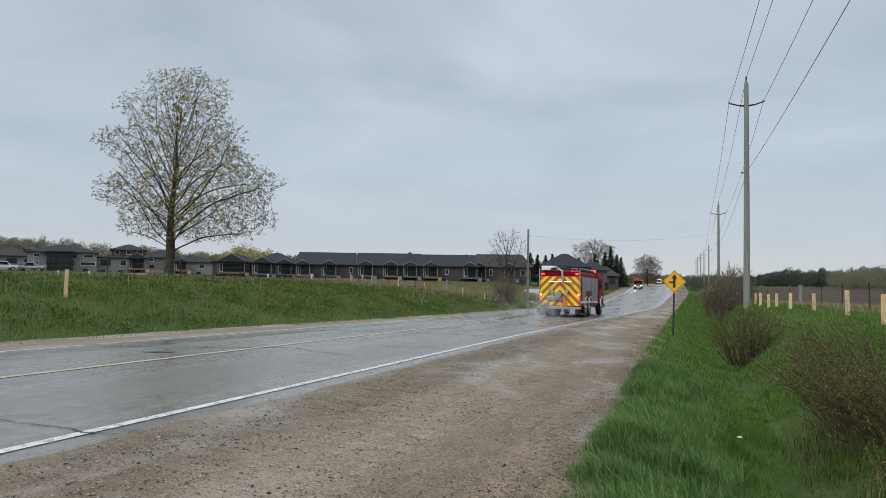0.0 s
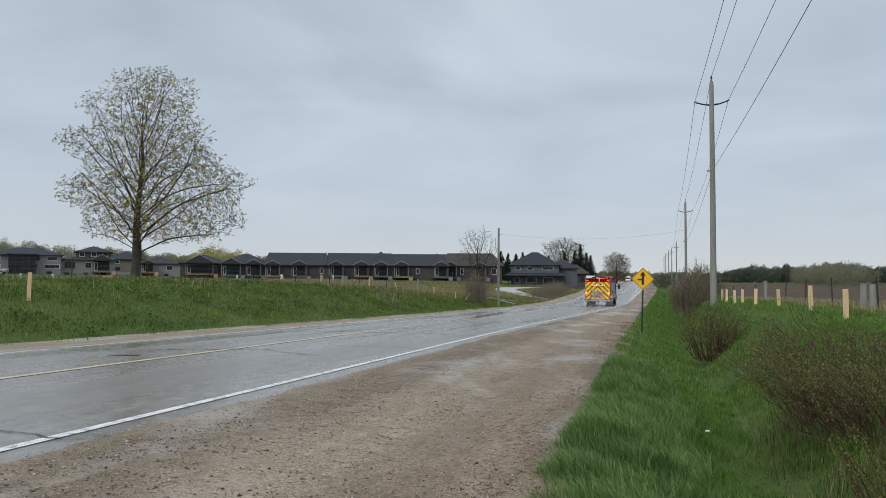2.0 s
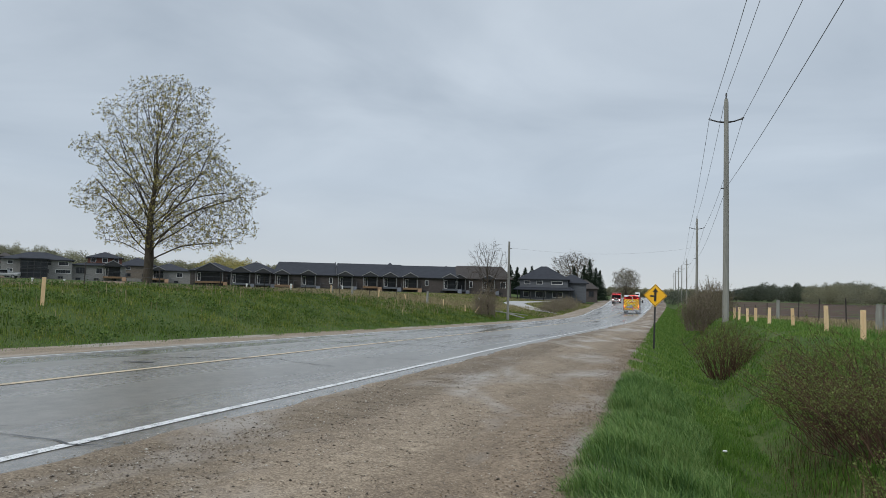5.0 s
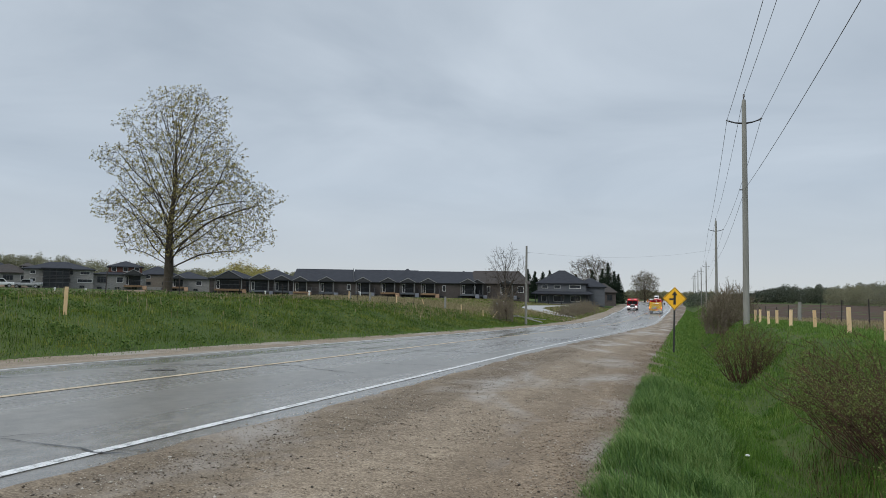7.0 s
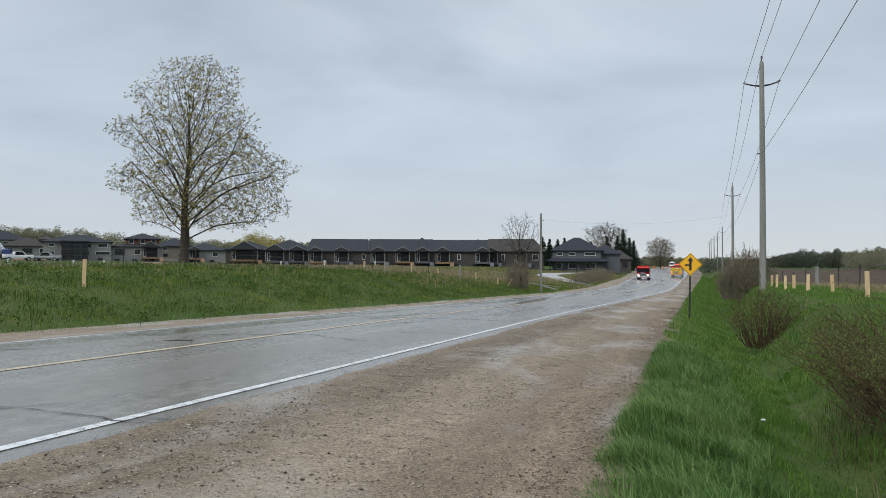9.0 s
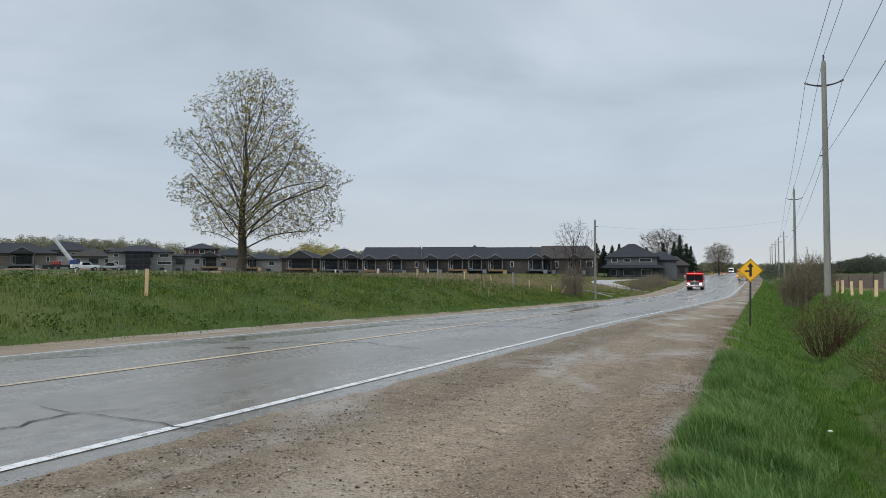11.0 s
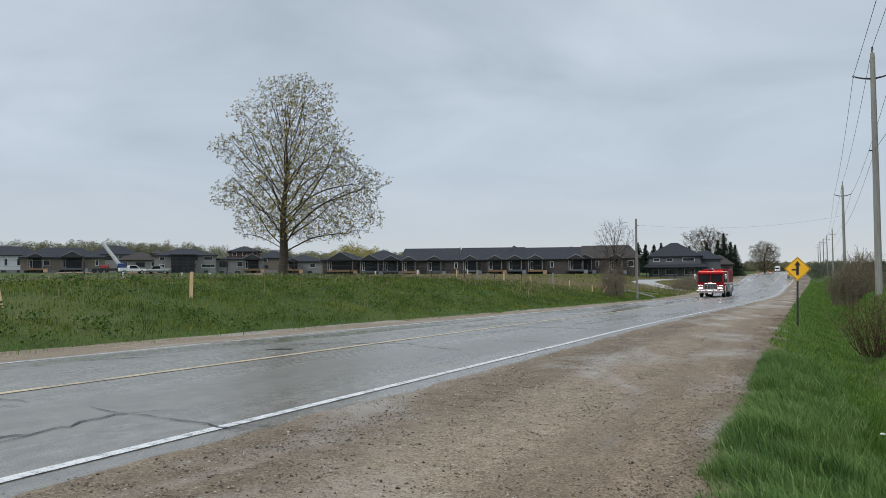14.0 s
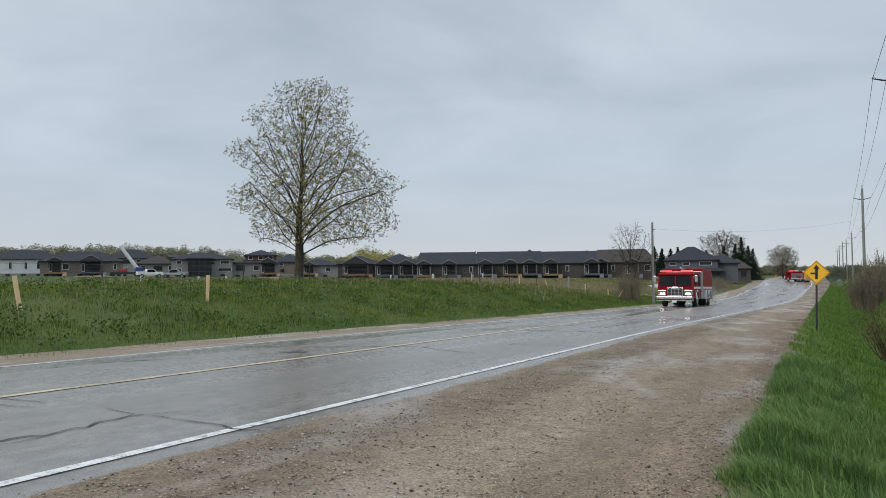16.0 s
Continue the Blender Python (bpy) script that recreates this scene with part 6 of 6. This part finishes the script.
# tall blades on the verge, shorter ones in the ditch and on its bank
x, y = scatter(rng, 150000, -1.2, 1.0, 1.2, 17, 1.4)
s = sample(SGRID, x, y)
c = clumpy(x, y, 2.6, 1)
keep = (s > np.interp(y, *VERGE_EDGE) + 0.04 * np.sin(y * 2.1) * np.sin(y * 5.3 + 1) + rng.normal(0, 0.03, len(x))) & (s < 0.55 + 0.3 * (c - 0.5)) & (rng.uniform(0, 1, len(x)) < 0.3 + 0.7 * c)
x, y, c, s = x[keep], y[keep], c[keep], s[keep]
edge = np.clip((s + 1.0) / 0.4, 0.35, 1)
blades("verge_grass", x, y, sample(GRID, x, y), (0.09 + 0.26 * c) * rng.uniform(0.5, 1.25, len(x)) * edge, rng.uniform(0.004, 0.009, len(x)), rng, M["verge_blade"], "lush green verge grass bending in tussocks", 0.95, (-0.25, -0.12))
x, y = scatter(rng, 210000, 0.0, 7.0, 1.2, 17, 1.4)
s = sample(SGRID, x, y)
c = clumpy(x, y, 1.7, 31)
keep = (s > 0.4) & (rng.uniform(0, 1, len(x)) < 0.45 + 0.55 * c)
x, y, c, s = x[keep], y[keep], c[keep], s[keep]
blades("ditch_grass", x, y, sample(GRID, x, y), (0.04 + 0.13 * c) * rng.uniform(0.6, 1.3, len(x)), rng.uniform(0.004, 0.008, len(x)), rng, M["shaded_ditch_blade"], "short ditch and bank grass, its deep green carrying the ditch shade", 0.8)
x, y = scatter(rng, 200000, -1.3, 9.5, 14, 75, 1.5)
s = sample(SGRID, x, y)
c = clumpy(x, y, 1.2, 2)
keep = (s > np.interp(y, *VERGE_EDGE) + 0.02 * np.sin(y * 1.7) + rng.normal(0, 0.05, len(x))) & (rng.uniform(0, 1, len(x)) < 0.4 + 0.6 * c)
x, y, c = x[keep], y[keep], c[keep]
blades("bank_grass", x, y, sample(GRID, x, y), (0.06 + 0.15 * c) * rng.uniform(0.6, 1.2, len(x)), 0.008 + 0.00035 * y, rng, M["blade"], "green grass on the ditch and its bank", 0.8)
x, y = scatter(rng, 50000, -1.0, 10, 72, 200, 1.2)
s = sample(SGRID, x, y)
keep = s > -0.7
x, y = x[keep], y[keep]
blades("bank_grass", x, y, sample(GRID, x, y), rng.uniform(0.12, 0.34, len(x)), 0.02 + 0.0004 * y, rng, M["blade"], "green grass on the far verge", 0.6)
x, y = scatter(rng, 60000, -46, -12, 90, 200, 1.2)
s = sample(SGRID, x, y)
drive_x, drive_y = np.array(way).T
near_drive = np.min(np.hypot(x[:, None] - np.interp(np.linspace(0, 8, 60), range(9), drive_x), y[:, None] - np.interp(np.linspace(0, 8, 60), range(9), drive_y)), axis=1)
keep = (s < -15.0) & (near_drive > 2.4)
x, y = x[keep], y[keep]
straw = rng.uniform(0, 1, len(x)) < 0.25 + 0.6 * clumpy(x, y, 0.15, 61)
for pick, mat, label in ((~straw, M["bank_blade"], "rough grass beside the far road"), (straw, M["dry"], "straw-coloured rough grass beside the far road")):
    xs, ys = x[pick], y[pick]
    blades("bank_grass", xs, ys, sample(GRID, xs, ys), rng.uniform(0.12, 0.34, len(xs)), 0.02 + 0.0004 * ys, rng, mat, label, 0.6)
# left bank
x, y = scatter(rng, 400000, -34, -12.6, -4, 95, 1.25)
s = sample(SGRID, x, y)
c = 0.55 * clumpy(x, y, 0.9, 3) + 0.45 * clumpy(x, y, 3.1, 13)
keep = (s < -15.0 + 0.25 * np.sin(y * 1.9) * np.sin(y * 0.7)) & (rng.uniform(0, 1, len(x)) < 0.45 + 0.55 * c)
x, y, c, s = x[keep], y[keep], c[keep], s[keep]
low = np.clip((-14.8 - s) / 1.5, 0.3, 1)
blades("bank_grass", x, y, sample(GRID, x, y), (0.05 + 0.30 * c ** 1.5) * rng.uniform(0.4, 1.25, len(x)) * low, 0.010 + 0.00025 * np.abs(y), rng, M["bank_blade"], "rough green grass covering the roadside bank", 0.7)
M["bank_weed"] = material("bank_weed_leaves", [(0.2, (0.035, 0.07, 0.012)), (0.8, (0.12, 0.185, 0.045))], scale=2, rough=0.7, spec=0.2, island=0.6, thin=0.25)
x, y = scatter(rng, 60000, -30, -13.5, -4, 70, 1.2)
s = sample(SGRID, x, y)
keep = (s < -15.4) & (0.5 * clumpy(x, y, 0.8, 51) + 0.5 * clumpy(x, y, 3.0, 52) > 0.62)
x, y = x[keep], y[keep]
tagged(leaf_cards(np.stack([x, y, sample(GRID, x, y) + rng.uniform(0.05, 0.3, len(x))], 1), rng, 3, 0.06, 0.05, "bank_weeds", M["bank_weed"], None), "dark green leafy weeds among the bank grass", "weeds", kind="stuff")
x, y = scatter(rng, 26000, -17, -12.6, -4, 80, 1.2)
s = sample(SGRID, x, y)
keep = (s < -14.95 + 0.2 * np.sin(y * 1.9)) & (s > -16.0)
x, y = x[keep], y[keep]
blades("bank_grass", x, y, sample(GRID, x, y), rng.uniform(0.05, 0.16, len(x)), 0.010 + 0.0003 * np.abs(y), rng, M["blade"], "fresh short grass along the gravel at the bank foot", 0.8)
x, y = scatter(rng, 75000, -56, -17, -4, 120, 1.0)
s = sample(SGRID, x, y)
c = clumpy(x, y, 0.5, 5)
keep = (rng.uniform(0, 1, len(x)) < np.clip(0.05 + 0.9 * (c - 0.35) + 0.5 * (y > 48) + 0.25 * (s < -25), 0, 1) * np.clip((-s - 18.5) / 5 + 0.4 * (y > 48), 0.05, 1))
x, y = x[keep], y[keep]
blades("dry_grass", x, y, sample(GRID, x, y), rng.uniform(0.25, 0.62, len(x)), 0.012 + 0.0002 * y, rng, M["dry"], "tall straw-coloured dead grass along the bank crest", 0.45)
x, y = scatter(rng, 22000, 4.5, 13, 14, 90, 1.2)
c = clumpy(x, y, 0.8, 6)
keep = rng.uniform(0, 1, len(x)) < np.clip((x - 5.0) / 3, 0.02, 0.9)
x, y = x[keep], y[keep]
blades("dry_grass", x, y, sample(GRID, x, y), rng.uniform(0.15, 0.42, len(x)), 0.010 + 0.0003 * y, rng, M["dry"], "straw-coloured dead grass along the field fence", 0.45)
# dead stalks whose dark browns also stand in for shade below the shrubs
M["shaded_deadstalk"] = material("dead_stalks_with_shade", [(0.2, (0.05, 0.035, 0.022)), (0.6, (0.12, 0.085, 0.05)), (0.9, (0.30, 0.24, 0.14))], scale=1.5, rough=0.9, spec=0.1, island=0.6)
x, y = scatter(rng, 16000, 1.1, 3.6, 5.0, 12.5)
s = sample(SGRID, x, y)
keep = rng.uniform(0, 1, len(x)) < clumpy(x, y, 2.2, 8) * np.clip((s - 1.3) / 0.8, 0, 1)
x, y = x[keep], y[keep]
blades("dead_stalks", x, y, sample(GRID, x, y), rng.uniform(0.08, 0.34, len(x)), np.full(len(x), 0.006), rng, M["shaded_deadstalk"], "brown dead stalks and leaf litter, dark also for the shrubs' shade", 0.8)
# broad-leaved weeds low on the near verge
x, y = scatter(rng, 5000, 0.1, 2.2, 2.6, 7.0)
keep = clumpy(x, y, 1.6, 9) > 0.6
x, y = x[keep], y[keep]
M["weed"] = material("fresh_weed_leaves", [(0.2, (0.06, 0.16, 0.012)), (0.8, (0.13, 0.28, 0.03))], scale=3, rough=0.6, spec=0.3, island=0.5)
tagged(leaf_cards(np.stack([x, y, sample(GRID, x, y) + rng.uniform(0.02, 0.12, len(x))], 1), rng, 3, 0.03, 0.025, "ground_weeds", M["weed"], None), "fresh green broad-leaved weeds in the verge", "weeds", kind="stuff")


def stones(name, x, y, z, size, rng, mat, label):
    n = len(x)
    base = np.array([(1, 0, 0), (0, 1, 0), (-1, 0, 0), (0, -1, 0), (0, 0, 0.8), (0, 0, -0.8)], float)
    tri = np.array([(0, 1, 4), (1, 2, 4), (2, 3, 4), (3, 0, 4), (1, 0, 5), (2, 1, 5), (3, 2, 5), (0, 3, 5)])
    a = rng.uniform(0, 6.28, n)
    P = np.repeat(base[None], n, 0) * rng.uniform(0.55, 1.3, (n, 6, 1)) * (size * rng.uniform(0.6, 1.4, n))[:, None, None]
    P[:, :, 2] *= 0.7
    ca, sa = np.cos(a)[:, None], np.sin(a)[:, None]
    X, Y = P[:, :, 0] * ca - P[:, :, 1] * sa, P[:, :, 0] * sa + P[:, :, 1] * ca
    P[:, :, 0], P[:, :, 1] = X + x[:, None], Y + y[:, None]
    P[:, :, 2] += (z + size * 0.15)[:, None]
    F = (np.arange(n) * 6)[:, None, None] + tri[None]
    return tagged(arrays_mesh(name, P.reshape(-1, 3), F.reshape(-1, 3), mat), label, "stones", kind="stuff")


def shoulder_z(s, y):
    return np.array([road_z(b) for b in np.arange(-10, 120, 0.5)])[np.clip(((y + 10) * 2).astype(int), 0, 259)] + np.interp(s, [-4.5, -0.8, -0.2], [-0.05, -0.22, -0.35]) + 0.006


def x_of(s, y):
    ys_ = np.arange(-10, 120, 1.0)
    dr, vg = np.interp(y, ys_, [drift(b) for b in ys_]), np.interp(y, ys_, [smooth_lerp(b, VERGE) for b in ys_])
    return s + dr + (vg - dr) * np.clip((s + 4.1) / 3.45, 0, 1)


M["stone"] = material("mixed_gravel_stones", [(0.08, (0.06, 0.048, 0.038)), (0.3, (0.17, 0.135, 0.10)), (0.75, (0.32, 0.265, 0.20)), (0.95, (0.50, 0.46, 0.40))], scale=30, rough=0.75, island=0.9, spec=0.35)
s, y = scatter(rng, 150000, -4.4, -0.6, 1.5, 26, 1.7)
c = clumpy(s * 2, y * 0.6, 1.6, 21)
band = 1.0 * np.exp(-((s + 3.6) / 0.55) ** 2) + 0.45 * np.exp(-((s + 2.2) / 0.25) ** 2) + 0.5 * np.exp(-((s + 1.0) / 0.3) ** 2) + 0.28
keep = rng.uniform(0, 1, len(s)) < 0.85 * np.clip(band * (0.1 + 1.1 * c), 0, 1)
s, y = s[keep], y[keep]
stones("gravel_stones", x_of(s, y), y, shoulder_z(s, y), rng.uniform(0.003, 0.0065, len(s)) + 0.010 * (rng.uniform(0, 1, len(s)) ** 7), rng, M["stone"], "loose mixed pebbles scattered over the gravel shoulder")
s, y = scatter(rng, 4500, -4.35, -0.6, 1.8, 45, 1.3)
stones("gravel_stones", x_of(s, y), y, shoulder_z(s, y), rng.uniform(0.005, 0.012, len(s)), rng, M["stone"], "larger loose stones scattered over the gravel shoulder")
# crumbs of wet soil along the foot of the grass
M["clod"] = material("wet_soil_crumbs", [(0.2, (0.07, 0.045, 0.027)), (0.8, (0.18, 0.125, 0.078))], scale=20, rough=0.9, island=0.8, spec=0.15)
s, y = scatter(rng, 22000, -1.6, -0.7, 2.0, 40, 1.5)
keep = rng.uniform(0, 1, len(s)) < np.clip(0.15 + (s + 1.6) / 0.7, 0, 1) * (0.3 + 0.7 * clumpy(s * 3, y, 1.4, 41))
s, y = s[keep], y[keep]
stones("soil_crumbs", x_of(s, y), y, shoulder_z(s, y), rng.uniform(0.003, 0.007, len(s)) + 0.00015 * y, rng, M["clod"], "dark wet soil crumbs along the grass edge")

M["crack"] = two("dark_wet_crack", (0.012, 0.012, 0.012), (0.03, 0.029, 0.028), scale=20, rough=0.5)


def crack(points, width, seed):
    r = random.Random(seed)
    pts = []
    for (a, b), (c, d) in zip(points, points[1:]):
        n = max(2, int(math.hypot(c - a, d - b) / 0.14))
        for i in range(n):
            t = i / n
            pts.append((a + (c - a) * t + r.gauss(0, 0.022), b + (d - b) * t + r.gauss(0, 0.022)))
    pts.append(points[-1])
    V, F = [], []
    for i, (s_, y_) in enumerate(pts):
        q = pts[min(i + 1, len(pts) - 1)]
        p = pts[max(i - 1, 0)]
        tx, ty = q[0] - p[0], q[1] - p[1]
        L = math.hypot(tx, ty) + 1e-9
        w = width * (0.35 + 0.9 * r.random()) * (0.25 if i in (0, len(pts) - 1) else 1)
        for sg in (-1, 1):
            ss, yy = s_ - sg * ty / L * w / 2, y_ + sg * tx / L * w / 2
            V.append((to_x(ss, yy), yy, road_z(yy) + side_z(ss, yy) + 0.0075))
        if i:
            F.append((2 * i - 2, 2 * i - 1, 2 * i + 1, 2 * i))
    ob = link_mesh("road_crack", V, F, M["crack"])
    ob.parent = road
    return ob


CRACKS = (
    ([(-5.98, 2.6), (-6.02, 3.4), (-5.98, 3.96), (-5.86, 4.15), (-5.92, 4.59), (-6.01, 5.17), (-5.95, 5.25)], 0.034),
    ([(-5.90, 3.2), (-5.80, 3.9), (-5.84, 4.4)], 0.016),
    ([(-5.95, 5.25), (-5.57, 5.25), (-5.08, 5.21), (-4.71, 5.17), (-4.36, 5.19)], 0.032),
    ([(-4.80, 5.24), (-4.45, 5.36), (-4.16, 5.38)], 0.016),
    ([(-6.6, 5.33), (-6.25, 5.24), (-5.95, 5.25)], 0.022),
    ([(-5.95, 5.25), (-5.85, 5.5), (-5.62, 5.72)], 0.014),
    ([(-8.2, 5.22), (-7.89, 5.24), (-7.37, 5.25)], 0.024),
    ([(-7.75, 4.95), (-7.49, 4.97), (-7.15, 5.01)], 0.026),
    ([(-11.48, 12.55), (-10.7, 12.8), (-10.0, 12.91), (-9.3, 13.2), (-8.7, 13.43), (-7.71, 14.02)], 0.075),
    ([(-7.71, 14.02), (-6.9, 13.5), (-5.96, 13.13)], 0.035),
    ([(-10.9, 8.7), (-10.73, 8.99), (-10.4, 9.5), (-10.06, 10.06)], 0.06),
    ([(-11.3, 7.6), (-10.9, 7.9), (-10.6, 7.85)], 0.03),
    ([(-9.45, 11.65), (-9.15, 11.79), (-8.9, 11.75)], 0.2),
    ([(-11.9, 12.5), (-11.3, 14.4), (-11.0, 17.0)], 0.035),
    ([(-6.6, 15.6), (-5.4, 15.9), (-4.6, 15.8)], 0.03),
    ([(-11.2, 21), (-9.6, 21.4), (-8.3, 21.1), (-6.2, 21.5), (-4.9, 21.2)], 0.07),
    ([(-11.4, 31), (-8.2, 31.5), (-5.2, 31.2)], 0.09),
    ([(-6.4, 24), (-6.45, 28), (-6.38, 34)], 0.03),
    ([(-10.6, 15.0), (-10.5, 19.0), (-10.62, 24)], 0.04),
    ([(-11.5, 45), (-8, 45.6), (-4.8, 45.2)], 0.12),
    ([(-7.4, 92), (-7.2, 104), (-7.5, 118)], 0.14),
    ([(-10.8, 96), (-10.4, 112), (-10.7, 126)], 0.14),
)
for k, (pts, w) in enumerate(CRACKS):
    crack(pts, w, k)
# litter in the ditch
bm = bmesh.new()
bmesh.ops.create_icosphere(bm, subdivisions=2, radius=0.032)
for v in bm.verts:
    v.co = Vector((v.co.x * 1.1, v.co.y * 0.7, v.co.z * 0.5))
cup = part("paper_litter", bm, M["white_paint"])
cx, cy = polar(4.0, 11.3)
cup.location = (cx, cy, ground_z(cx, cy) + 0.08)
tagged(cup, "crumpled white paper litter in the ditch grass", "litter")



# ---------------------------------------------------------------- what moves
def motions():
    def on_road(x, y, yaw, ahead, back):
        """Pose on the road with the pitch of the stretch between two axles."""
        u = Vector((-math.sin(radians(yaw)), math.cos(radians(yaw))))
        za, zb = road_z(y + u.y * ahead) - 0.03, road_z(y + u.y * back) - 0.03
        pitch = math.degrees(math.atan2(za - zb, ahead - back))
        z = zb + (za - zb) * (0 - back) / (ahead - back)
        return pose(x, y, z, 0, 0, yaw) @ pose(0, 0, 0, pitch, 0, 0)

    rows = []
    for t, y, x, yaw in ((0.0, 43.0, -6.57, -3.0), (0.5, 50.75, -5.95, -3.0), (1.0, 58.5, -5.45, -2.5), (1.5, 66.2, -5.09, -2.0), (2.0, 74.0, -4.77, -1.5), (2.5, 82.0, -4.55, -0.8), (3.0, 90.0, -4.45, -0.5),
                         (5.5, 130.0, -4.12, -0.3), (6.0, 137.7, -4.2, -0.3), (7.0, 153.0, -4.2, -0.3), (8.0, 167.7, -4.1, -1.0), (9.0, 182.0, -3.82, -2.0), (10.0, 195.0, -3.3, -3.0), (11.5, 208.5, -2.5, -3.0), (12.5, 213.0, -2.15, -2.0),
                         (14.3, 214.0, -2.1, 0.0), (15.0, 214.4, -2.1, 6.0), (15.5, 215.2, -2.3, 18.0), (16.0, 216.5, -2.7, 33.0)):
        rows.append((t, on_road(x, y, yaw, 7.5, 1.7)))
    walk(tanker, rows)
    rows = []
    for t, y, x, yaw in ((0.0, 225.0, -11.71, 181.5), (1.0, 224.0, -11.6, 181.5), (2.0, 223.0, -11.5, 181.5), (3.0, 221.5, -11.4, 181.5), (5.5, 208.0, -11.1, 181.5), (6.0, 200.0, -10.88, 181.5), (7.0, 184.0, -10.33, 181.5), (8.0, 168.0, -9.95, 181.5), (9.0, 151.0, -9.38, 181.6),
                         (11.5, 113.0, -8.31, 181.5), (12.0, 104.0, -8.12, 180.8), (12.5, 95.0, -7.82, 179.5), (13.0, 87.7, -7.74, 179.2), (13.5, 80.7, -7.72, 178.8), (14.0, 76.5, -8.05, 178.5), (14.5, 71.5, -8.38, 178.4), (15.0, 66.0, -8.6, 178.3), (15.5, 60.3, -8.92, 178.3), (16.0, 54.3, -9.23, 178.3)):
        rows.append((t, on_road(x, y, yaw, -1.9, -6.5)))
    walk(engine, rows)


motions()
